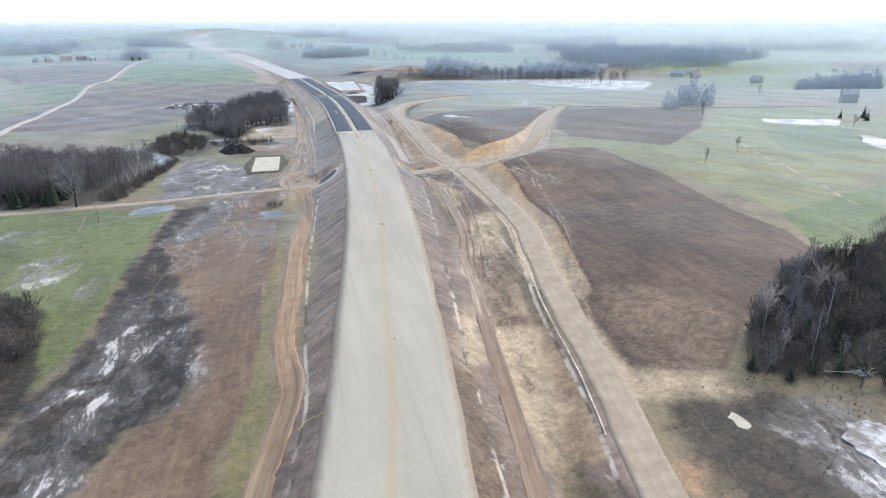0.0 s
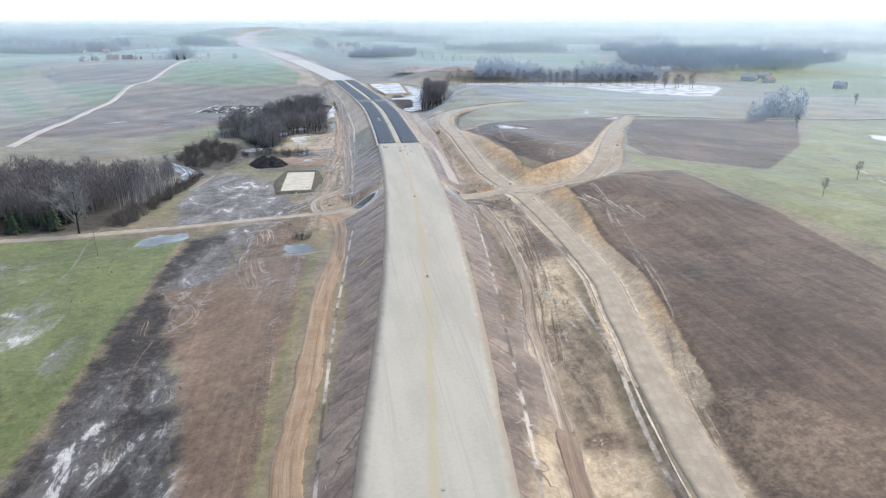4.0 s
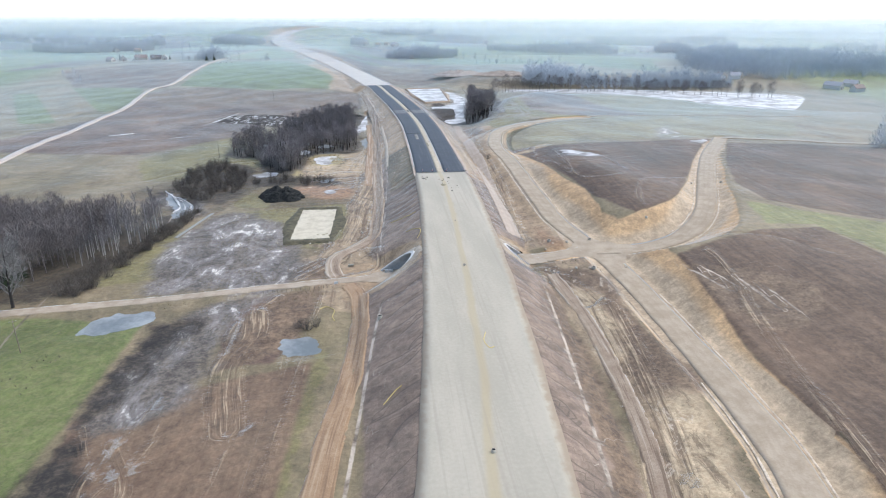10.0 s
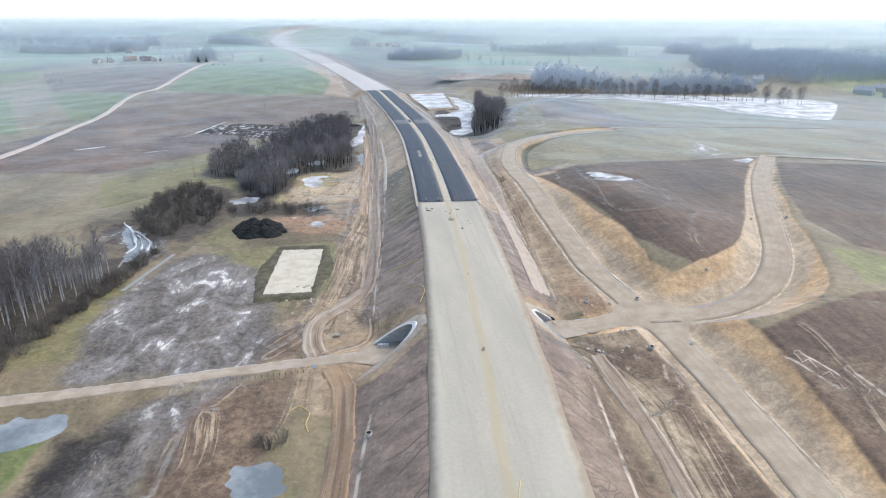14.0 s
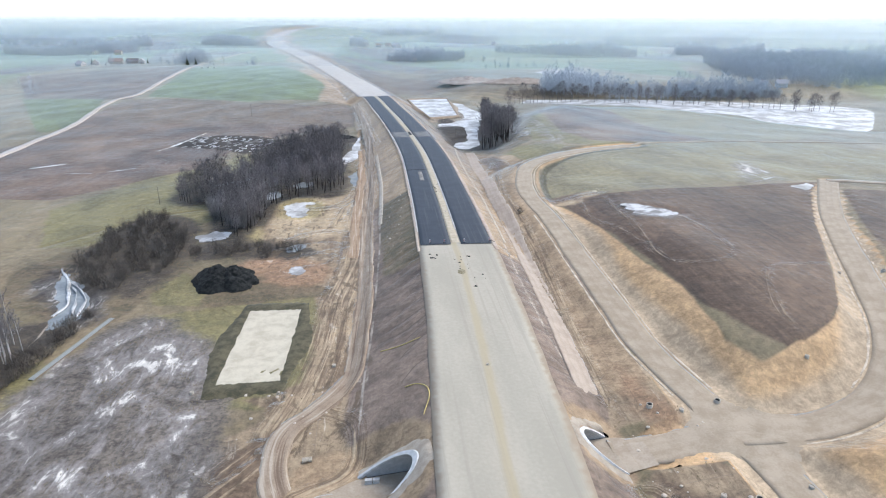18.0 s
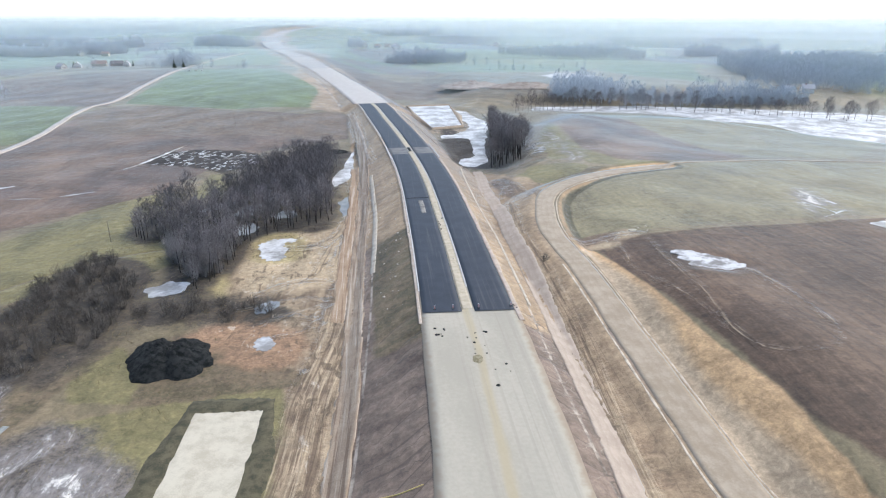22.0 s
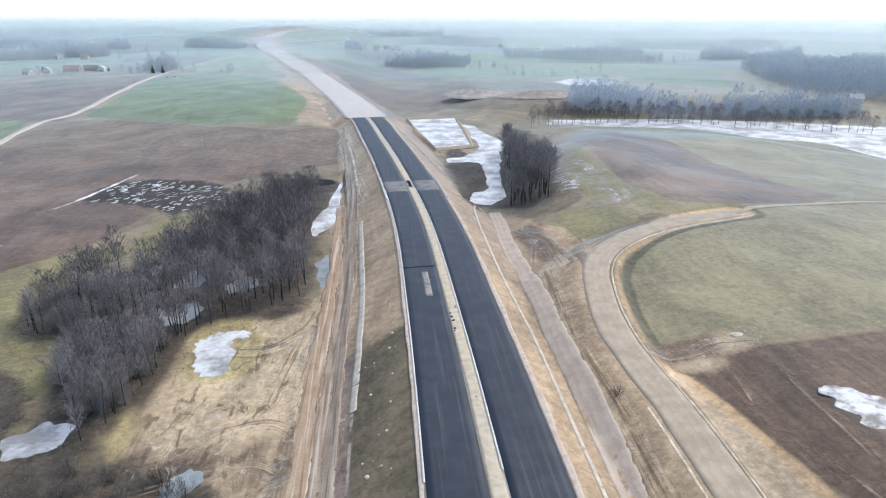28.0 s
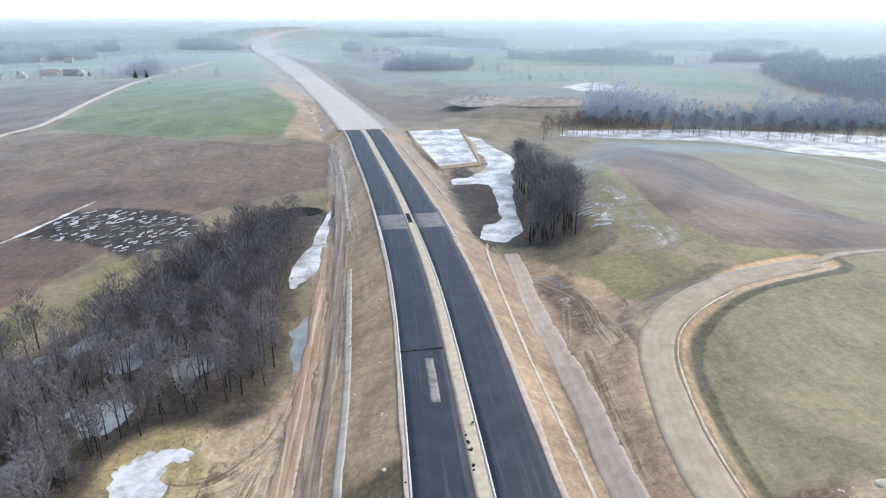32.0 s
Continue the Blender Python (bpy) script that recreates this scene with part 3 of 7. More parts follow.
# ---------------------------------------------------------------- fields and soils
FIELDS = {
    "green": [
        [(-339, 889), (-326, 929), (-259, 884), (-242, 825), (-228, 733), (-238, 710)],
        [(-379, 843), (-360, 850), (-248, 652), (-273, 646)],
        [(-175, 303), (-133, 303), (-94, 303), (-61, 297), (-61, 247), (-62, 199), (-62, 159), (-66, 142), (-75, 120), (-175, 120)],
    ],
    "crop": [
        [(-220, 887), (-241, 1147), (-134, 1162), (-57, 985), (-22, 864), (-114, 850)],
        [(60, 1240), (150, 1180), (300, 1190), (340, 1260), (240, 1330), (120, 1340)], [(360, 1090), (420, 1010), (440, 1100), (510, 1290), (400, 1300), (330, 1200)],
        [(172, 186), (207, 199), (252, 216), (300, 190), (300, 100), (164, 130), (158, 156)],
        [(292, 344), (356, 352), (318, 278), (291, 277), (257, 283)],
    ],
    "meadow": [
        [(110, 1360), (240, 1345), (350, 1290), (420, 1330), (340, 1390), (240, 1460), (150, 1440)],
        [(154, 357), (188, 325), (206, 318), (262, 366), (330, 440), (420, 440), (420, 330), (320, 270), (216, 203), (207, 191), (172, 184), (171, 262), (163, 326), (146, 328)],
    ],
    "olive": [
        [(-93, 336), (-90, 355), (-77, 383), (-62, 365), (-60, 330), (-85, 325)],
        [(-75, 444), (-62, 443), (-38, 424), (-25, 419), (-9, 419), (-8, 409), (-29, 409), (-59, 413)],
        [(-114, 515), (-119, 548), (-89, 559), (-67, 526), (-87, 517)],
        [(-108, 484), (-103, 516), (-68, 494), (-67, 454), (-94, 455)],
        [(-9, 285), (-6, 272), (-12, 177), (-13, 136), (-10, 121), (-13, 106), (-15, 60), (-23, 60), (-17, 112), (-15, 143), (-15, 187), (-11, 231)],
        [(-120, 470), (-85, 470), (-60, 500), (-85, 560), (-80, 600), (-110, 600), (-140, 520)],
        [(-58, 405), (-30, 412), (-8, 414), (-6, 355), (-32, 355), (-40, 380)],
        [(84, 593), (95, 605), (115, 599), (121, 587), (114, 577), (95, 566), (86, 578)],
        [(130, 657), (133, 620), (146, 603), (162, 587), (137, 584), (123, 592), (124, 609), (110, 612), (104, 625), (112, 660), (125, 700), (140, 745)],
        [(-81, 595), (-82, 638), (-69, 639), (-61, 612), (-67, 596), (-73, 586)],
    ],
    "pale": [
        [(92, 530), (106, 552), (122, 564), (147, 576), (191, 593), (263, 583), (300, 540), (260, 486), (190, 494), (124, 486), (98, 487), (86, 492), (88, 512)],
        [(160, 800), (213, 866), (319, 872), (353, 795), (367, 709), (330, 640), (271, 595), (222, 604), (209, 640), (206, 690), (208, 755), (197, 812)],
    ],
    "plough": [
        [(142, 750), (156, 798), (195, 810), (206, 750), (204, 690), (207, 640), (218, 605), (200, 597), (161, 592), (140, 598), (130, 630), (136, 690)],
        [(-227, 684), (-234, 859), (-175, 856), (-18, 821), (-9, 737), (-60, 700), (-84, 660), (-98, 601), (-148, 538), (-260, 540)],
        [(-428, 1061), (-247, 1168), (-230, 872), (-335, 886)],
        [(-37, 286), (-37, 311), (-15, 314), (-15, 291), (-20, 269), (-33, 270)],
    ],
    "peat": [
        [(-60, 480), (-42, 479), (-39, 492), (-38, 522), (-30, 532), (-9, 537), (-7, 552), (-11, 580), (-16, 620), (-40, 625), (-60, 575), (-85, 545), (-64, 512)],
    ],
    "loam": [
        [(100, 308), (140, 322), (163, 323), (166, 250), (158, 195), (160, 170), (151, 140), (129, 131), (116, 129), (98, 112), (89, 103), (79, 106), (74, 114), (77, 129), (81, 154), (90, 199), (97, 254)],
        [(213, 478), (321, 446), (263, 368), (206, 315), (188, 330), (164, 356), (166, 384), (184, 425)],
        [(88, 482), (120, 482), (214, 490), (180, 445), (148, 395), (133, 366), (120, 350), (106, 350), (98, 374), (97, 398), (94, 433)],
    ],
    "brown": [
        [(-32, 262), (-10, 268), (-11, 210), (-14, 178), (-14, 143), (-16, 119), (-20, 105), (-22, 60), (-50, 60), (-44, 106), (-38, 121), (-28, 132), (-31, 158), (-40, 200), (-55, 213), (-60, 250)],
    ],
    "mud": [
        [(50, 180), (60, 240), (60, 300), (64, 324), (84, 324), (85, 300), (83, 270), (75, 225), (66, 185)],
        [(-26, 360), (-14, 355), (-10, 340), (10, 335), (14, 480), (12, 615), (8, 770), (-8, 800), (-2, 690), (1, 629), (-2, 576), (-5, 538), (-24, 531), (-33, 524), (-38, 488), (-36, 443), (-9, 416), (-8, 364)],
        [(52, 300), (62, 335), (75, 335), (74, 370), (75, 410), (72, 460), (70, 500), (78, 540), (88, 565), (80, 600), (62, 630), (55, 630), (58, 560), (57, 500), (54, 430), (54, 380), (57, 345)],
        [(40, 60), (46, 140), (55, 190), (60, 240), (62, 300), (82, 318), (80, 280), (72, 220), (64, 170), (57, 130), (50, 60)],
        [(66, 630), (82, 611), (86, 578), (95, 566), (90, 550), (78, 525), (66, 530), (66, 600)],
        [(40, 890), (85, 895), (90, 790), (80, 765), (55, 760), (44, 800)],
        [(-22, 345), (-12, 350), (12, 345), (12, 306), (3, 300), (-8, 300), (-20, 330)],
    ],
    "dark": [
        [(-104, 431), (-101, 446), (-79, 423), (-72, 406), (-76, 400), (-90, 414)],
        [(-31, 158), (-28, 132), (-38, 121), (-45, 111), (-58, 60), (-72, 60), (-65, 125), (-66, 144), (-61, 156), (-61, 195), (-60, 240), (-52, 235), (-42, 200)],
        [(-58, 297), (-43, 295), (-48, 277), (-53, 256), (-60, 251)],
        [(-33, 694), (-16, 700), (-3, 694), (-5, 676), (-27, 678)],
        [(-130, 668), (-122, 703), (-76, 699), (-58, 672), (-77, 641), (-98, 659)],
        [(72, 750), (87, 744), (80, 707), (70, 664), (63, 670), (66, 709)],
        [(-26, 538), (-13, 541), (-6, 536), (-15, 531)], [(-37, 531), (-33, 530), (-33, 516), (-34, 502), (-38, 502), (-37, 516)],
        [(56, 640), (60, 760), (74, 770), (66, 640)],
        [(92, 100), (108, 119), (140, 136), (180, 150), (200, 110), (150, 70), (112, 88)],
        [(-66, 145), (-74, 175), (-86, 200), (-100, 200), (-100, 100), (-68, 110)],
    ],
    "frost": [
        [(-71, 328), (-64, 330), (-59, 327), (-54, 314), (-64, 318)],
        [(-104, 431), (-101, 446), (-79, 423), (-72, 406), (-76, 400), (-90, 414)],
        [(190, 534), (200, 532), (198, 499), (187, 487), (180, 490), (184, 513)],
        [(-31, 158), (-28, 132), (-38, 121), (-45, 111), (-58, 60), (-76, 60), (-66, 125), (-66, 144), (-61, 156), (-55, 195), (-40, 195)],
        [(-73, 368), (-65, 393), (-49, 399), (-29, 373), (-23, 330), (-30, 312), (-46, 316), (-65, 321), (-72, 339)],
        [(-42, 306), (-29, 311), (-34, 297), (-37, 275), (-39, 251), (-55, 249), (-53, 268), (-48, 290)],
        [(125, 688), (128, 666), (125, 607), (116, 600), (115, 623), (116, 661)], [(113, 692), (119, 679), (116, 652), (107, 626), (105, 650)],
        [(88, 86), (97, 87), (106, 79), (110, 60), (86, 58), (86, 77)],
        [(-98, 212), (-84, 216), (-82, 236), (-96, 238)],
        [(-78, 196), (-68, 198), (-70, 214), (-80, 212)],
        [(-120, 258), (-104, 262), (-106, 276), (-122, 272)],
    ],
    "umber": [
        [(-121, 1495), (-39, 1311), (34, 1134), (86, 1087), (75, 961), (31, 969), (10, 1010), (-40, 1200), (-100, 1440)], [(-52, 1440), (-60, 1400), (60, 1180), (100, 1230), (20, 1400)],
        [(-29, 323), (-24, 333), (-15, 343), (-10, 346), (-11, 327), (-18, 325)],
        [(105, 300), (122, 292), (130, 276), (118, 262), (106, 262), (102, 281)],
        [(83, 490), (93, 492), (103, 490), (104, 484), (97, 478), (88, 478), (84, 482)], [(72, 600), (80, 602), (82, 571), (81, 552), (73, 557), (71, 580)],
        [(-36, 284), (-33, 298), (-25, 311), (-14, 315), (-13, 291), (-21, 275), (-33, 268)],
        [(77, 151), (88, 155), (96, 140), (104, 124), (94, 109), (84, 104), (77, 108), (71, 116), (72, 128)],
        [(46, 145), (53, 151), (59, 148), (57, 143), (50, 145)], [(29, 115), (33, 116), (32, 102), (31, 89), (29, 77), (23, 76), (25, 89)],
        [(62, 320), (72, 313), (80, 301), (77, 278), (78, 263), (83, 253), (79, 240), (71, 239), (66, 243), (68, 267), (67, 291)],
        [(69, 278), (76, 275), (73, 267), (74, 260), (73, 251), (70, 248), (64, 250), (66, 263)],
        [(56, 297), (60, 300), (60, 262), (57, 230), (50, 200), (44, 190), (50, 225), (54, 262)],
        [(-236, 827), (-221, 873), (-135, 856), (-68, 821), (-20, 846), (-11, 748), (-37, 736), (-103, 751), (-167, 755), (-205, 768)],
    ],
    "clay": [
        [(63, 81), (69, 81), (64, 73), (59, 74)],
        [(-40, 444), (-34, 452), (-20, 453), (-9, 443), (-5, 433), (-10, 425), (-20, 424), (-29, 433)],
        [(69, 358), (72, 349), (74, 339), (74, 335), (68, 336), (67, 349)],
        [(-29, 498), (-22, 498), (-17, 494), (-20, 488), (-28, 489)],
    ],
    "moss": [
        [(-36, 520), (-35, 533), (-22, 531), (-15, 520), (-15, 503), (-24, 497), (-33, 502)], [(-43, 483), (-40, 489), (-36, 472), (-39, 472)],
    ],
    "fen": [
        [(-74, 368), (-66, 400), (-49, 402), (-27, 376), (-20, 332), (-30, 314), (-46, 318), (-70, 321)],
        [(-52, 298), (-44, 308), (-29, 311), (-34, 297), (-36, 275), (-39, 249), (-57, 248), (-50, 275), (-46, 294)],
    ],
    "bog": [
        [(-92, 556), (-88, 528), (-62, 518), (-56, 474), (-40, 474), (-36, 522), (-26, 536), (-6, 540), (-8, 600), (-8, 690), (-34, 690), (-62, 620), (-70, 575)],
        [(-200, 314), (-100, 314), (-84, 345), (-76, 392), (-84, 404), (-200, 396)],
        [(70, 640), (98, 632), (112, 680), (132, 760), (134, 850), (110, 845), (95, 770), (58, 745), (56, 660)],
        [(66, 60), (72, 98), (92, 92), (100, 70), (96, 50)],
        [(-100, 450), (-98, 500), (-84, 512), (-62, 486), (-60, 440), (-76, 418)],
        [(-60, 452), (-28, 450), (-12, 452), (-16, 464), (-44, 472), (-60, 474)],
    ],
    "tan": [
        [(60, 131), (58, 118), (54, 94), (50, 86), (47, 93), (51, 113), (56, 129)],
        [(-4, 306), (8, 306), (15, 311), (22, 319), (22, 332), (14, 339), (2, 338), (-6, 330)],
        [(49, 320), (57, 318), (62, 326), (60, 338), (49, 336)],
        [(75, 350), (74, 400), (73, 460), (70, 500), (78, 545), (90, 572), (84, 596), (66, 600), (64, 560), (66, 500), (66, 440), (65, 380), (64, 348)],
        [(66, 630), (82, 612), (79, 604), (70, 604), (62, 615), (62, 630)],
    ],
    "sand": [
        [(88, 480), (93, 482), (97, 481.5), (98, 478.5), (92, 477)], [(101, 490), (106, 490), (105, 485), (100, 482), (99, 484)],
        [(37, 143), (44, 152), (40, 134), (37, 122), (31, 117)],
        [(50, 145), (59, 140), (54, 125), (49, 121), (48, 112), (45, 101), (41, 89), (40, 92), (44, 115)],
        [(68, 241), (77, 239), (74, 222), (71, 208), (68, 196), (56, 199), (60, 212), (66, 224)],
        [(69, 113), (79, 106), (85, 103), (88, 95), (83, 94), (75, 99), (66, 103)],
        [(47, 147), (56, 139), (52, 111), (45, 90), (40, 103), (43, 126)],
        [(-36, 523), (-34, 534), (-17, 529), (-4, 534), (-1, 500), (-3, 478), (-24, 472), (-34, 482)],
        [(62, 250), (68, 262), (72, 292), (66, 300), (63, 275)],
    ],
    "grassy": [
        [(69, 83), (81, 85), (86, 76), (84, 62), (60, 62), (64, 73)],
        [(22, 1094), (104, 1159), (201, 1124), (279, 1057), (256, 925), (175, 910), (90, 955)],
        [(49, 117), (52, 110), (49, 99), (47, 86), (48, 77), (41, 81), (46, 99)],
        [(77, 240), (80, 239), (78, 222), (76, 208), (72, 196), (67, 197), (71, 210), (75, 226)],
        [(68, 405), (73, 400), (72, 388), (67, 391)],
        [(-61, 474), (-53, 477), (-38, 475), (-36, 462), (-49, 457), (-58, 463)],
        [(93, 565), (99, 571), (115, 578), (120, 585), (128, 584), (124, 579), (108, 570)],
        [(75, 574), (83, 567), (79, 553), (73, 558)], [(71, 598), (73, 586), (71, 569), (67, 577)],
        [(66, 352), (72, 360), (73, 385), (68, 380)], [(66, 400), (71, 415), (70, 440), (66, 425)],
        [(13, 420), (28, 425), (28, 500), (12, 500)],
        [(55, 125), (66, 150), (70, 175), (64, 170), (57, 135), (50, 95)],
        [(-110, 420), (-72, 400), (-62, 420), (-55, 470), (-90, 480), (-115, 450)],
        [(-44, 410), (-8, 416), (-6, 422), (-44, 446)],
        [(84, 610), (96, 606), (110, 625), (96, 640), (74, 634)],
    ],
}


# pools and ice sheets: outline, height above the ground's level there, material, label
POOLS = [
    ("pond", [(-20, 279), (-19, 283), (-13, 284), (-9, 281), (-9, 275), (-17, 274)], -0.3, "ice_grey", "small blue-grey frozen pond in the brown field"),
    ("pond", [(-78, 292), (-76, 300), (-69, 304), (-61, 304), (-59, 299), (-66, 293), (-73, 291)], -0.1, "ice_grey", "shallow grey meltwater pond on green grass"),
    ("pond", [(84, 889), (94, 880), (97, 848), (106, 805), (97, 765), (91, 735), (85, 700), (80, 661), (71, 648), (60, 650), (65, 668), (74, 676), (77, 702), (79, 735), (72, 742), (60, 740), (60, 752), (76, 764), (87, 795), (83, 849)], -0.02, "ice", "white frozen pond winding past the alder stand"),
    ("pond", [(-3, 708), (-3, 667), (-1, 641), (-6, 616), (-10, 608), (-12, 628), (-8, 655)], 0.0, "ice", "narrow frozen pool at the edge of the wood"),
    ("pond", [(-5, 582), (0, 586), (2, 572), (1, 559), (-3, 555), (-5, 566)], 0.0, "ice_grey", "grey frozen pool beside the muddy track"),
    ("puddle", [(-31, 506), (-32, 513), (-33, 518), (-31, 521), (-28, 525), (-24, 525), (-20, 523), (-21, 521), (-24, 519), (-22, 512), (-21, 504), (-24, 501), (-28, 502)], 0.1, "ice", "milky frozen puddle on tan mud"),
    ("puddle", [(-64, 479), (-56, 485), (-50, 481), (-52, 474), (-60, 473)], 0.1, "ice", "white frozen puddle beside the scrub"),
    ("lake", [(326, 886), (281, 900), (171, 905), (160, 880), (268, 847), (302, 805), (337, 780), (345, 715), (382, 684), (432, 731), (480, 810), (420, 850), (370, 872)], 0.6, "ice", "broad frozen lake behind a row of bare trees"),
    ("pond", [(227, 1130), (278, 1173), (300, 1102), (238, 1085)], 0.0, "ice", "far white frozen pond in open fields"),
    ("puddle", [(97, 79), (103, 79), (106, 70), (100, 62), (94, 66), (93, 74)], -0.1, "ice_streaky", "cloudy white flood ice below the thicket"),
    ("pond", [(328, 390), (352, 378), (374, 371), (355, 352), (333, 362), (320, 373)], 0.3, "ice", "long frozen pond at the edge of a green field"),
    ("pond", [(338, 316), (340, 298), (317, 278), (319, 292)], 0.3, "ice", "frozen pond in a green field"),
    ("puddle", [(-76, 560), (-66, 566), (-57, 574), (-56, 582), (-62, 578), (-70, 569)], 0.0, "ice_grey", "ice between the alders of the wet wood"),
    ("puddle", [(-54, 543), (-47, 544), (-42, 548), (-38, 540), (-39, 533), (-46, 532)], 0.0, "ice_grey", "ice between the alders of the wet wood"),
    ("puddle", [(-52, 556), (-44, 560), (-40, 572), (-46, 576), (-52, 566)], 0.0, "ice_grey", "ice between the alders of the wet wood"),
    ("puddle", [(-62, 520), (-56, 524), (-50, 520), (-54, 514)], 0.0, "ice_grey", "ice between the alders of the wet wood"),
    ("puddle", [(-36, 560), (-28, 566), (-24, 558), (-32, 552)], 0.0, "ice_grey", "ice between the alders of the wet wood"),
    ("puddle", [(-98, 442), (-95, 440), (-88, 431), (-81, 420), (-78, 408), (-80, 402), (-84, 400), (-86, 408), (-89, 418), (-94, 428), (-98, 436)], 0.06, "ice_grey", "streaky grey ice along a small stream"),
    # A patch of sand, laid as a flat sheet like the pools.
    ("puddle", [(79, 89), (81, 91), (82, 86), (80, 85)], 0.1, "sandpad", "small pale sandy patch on bare soil"),
    ("puddle", [(108, 462), (113, 462), (118, 456), (123, 452), (125, 447), (117, 444), (109, 449), (108, 456)], 0.12, "ice_streaky", "ragged white frozen puddle in the ploughed field"),
    ("puddle", [(-20, 441), (-17, 441), (-15, 437), (-16, 434), (-19, 434), (-20, 437)], 0.12, "ice", "pale frozen puddle on ochre clay"),
    ("puddle", [(-25, 461), (-20, 466), (-17, 463), (-20, 458), (-23, 457)], 0.1, "ice_grey", "grey frozen puddle beside the rutted mud"),
    ("puddle", [(194, 483), (202, 487), (204, 483), (195, 476)], 0.1, "ice", "white ice beside the head of the ramp"),
]


def pool_level(pool):
    p = np.array(pool[1], float)
    return -1.45 if pool[0] == "lake" else float(np.quantile(height(p[:, 0], p[:, 1]), 0.3)) + pool[2]


# wheel tracks: centre line and half width
TRAILS = [
    ([(-2, 640), (3, 600), (5, 560), (4, 530), (2, 500), (3, 470), (2, 440), (-2, 410), (-3, 385), (-6, 360), (-10, 345)], 6.5),
    ([(-24, 470), (-16, 478), (-6, 480), (2, 470), (4, 450)], 3.5), ([(-32, 458), (-20, 463), (-8, 466), (0, 460)], 2.5), ([(-30, 516), (-16, 512), (-8, 518), (-2, 530), (1, 560)], 4.0),
    ([(-20, 333), (-12, 344), (-2, 352), (6, 346), (6, 332), (-4, 325)], 3.2), ([(-16, 364), (-9, 352), (-12, 338), (-20, 326)], 2.6), ([(114, 309), (114, 301), (112, 286), (108, 272), (105, 256), (99, 224), (90, 191), (82, 170), (77, 155), (74, 141)], 2.4),
    ([(107, 477), (105, 459), (103, 434), (100, 410), (103, 398), (113, 395), (120, 400), (124, 409), (125, 425), (123, 443), (122, 453)], 1.5), ([(98, 485), (94, 456), (97, 438), (99, 421), (100, 407)], 1.2),
    ([(-19, 449), (-13, 454), (-4, 450), (5, 437)], 2.2), ([(-15, 441), (-6, 445), (-3, 466)], 1.8), ([(-15, 454), (-5, 459), (5, 465)], 2.2), ([(-12, 341), (-11, 352), (-9, 359), (-6, 368), (-4, 382), (-5, 400), (-4, 422)], 3.0),
    ([(65, 314), (65, 284), (63, 256), (61, 235), (58, 218), (52, 199)], 2.2), ([(60, 316), (64, 295), (64, 269), (62, 240)], 1.6), ([(-17, 263), (-18, 276), (-15, 286), (-12, 297), (-11, 310)], 1.5), ([(-32, 264), (-33, 276), (-34, 292), (-29, 303), (-25, 311)], 2.2),
    ([(-57, 247), (-51, 235), (-45, 230), (-38, 233)], 1.3), ([(-45, 215), (-49, 227), (-48, 237), (-45, 247), (-44, 255)], 1.6), ([(-26, 215), (-24, 221), (-23, 233), (-19, 241)], 1.0), ([(62, 345), (64, 380), (67, 420), (68, 460), (67, 500), (72, 545)], 3.0),
    ([(60, 316), (67, 302), (70, 280), (68, 250), (62, 215)], 4.5), ([(52, 180), (62, 222), (67, 250), (71, 285)], 6.0), ([(-12, 285), (-13, 260), (-14, 230), (-16, 200), (-14, 150)], 1.5),
    ([(-30, 300), (-28, 285), (-31, 268), (-25, 240)], 5.0), ([(-48, 240), (-40, 225), (-44, 214), (-52, 212), (-54, 222)], 2.4), ([(-44, 262), (-40, 240), (-47, 220), (-50, 195), (-44, 160), (-40, 130)], 1.2),
    ([(74, 600), (80, 575), (78, 545)], 4.0), ([(84, 486), (92, 485), (100, 487), (106, 485)], 3.0), ([(-8, 488), (-6, 504), (-3, 522), (4, 544)], 3.0), ([(76, 604), (79, 590), (74, 572), (70, 556)], 2.0), ([(8, 640), (2, 690), (-2, 740), (-8, 800)], 5.0), ([(148, 396), (128, 392), (116, 372), (112, 356)], 1.6),
]
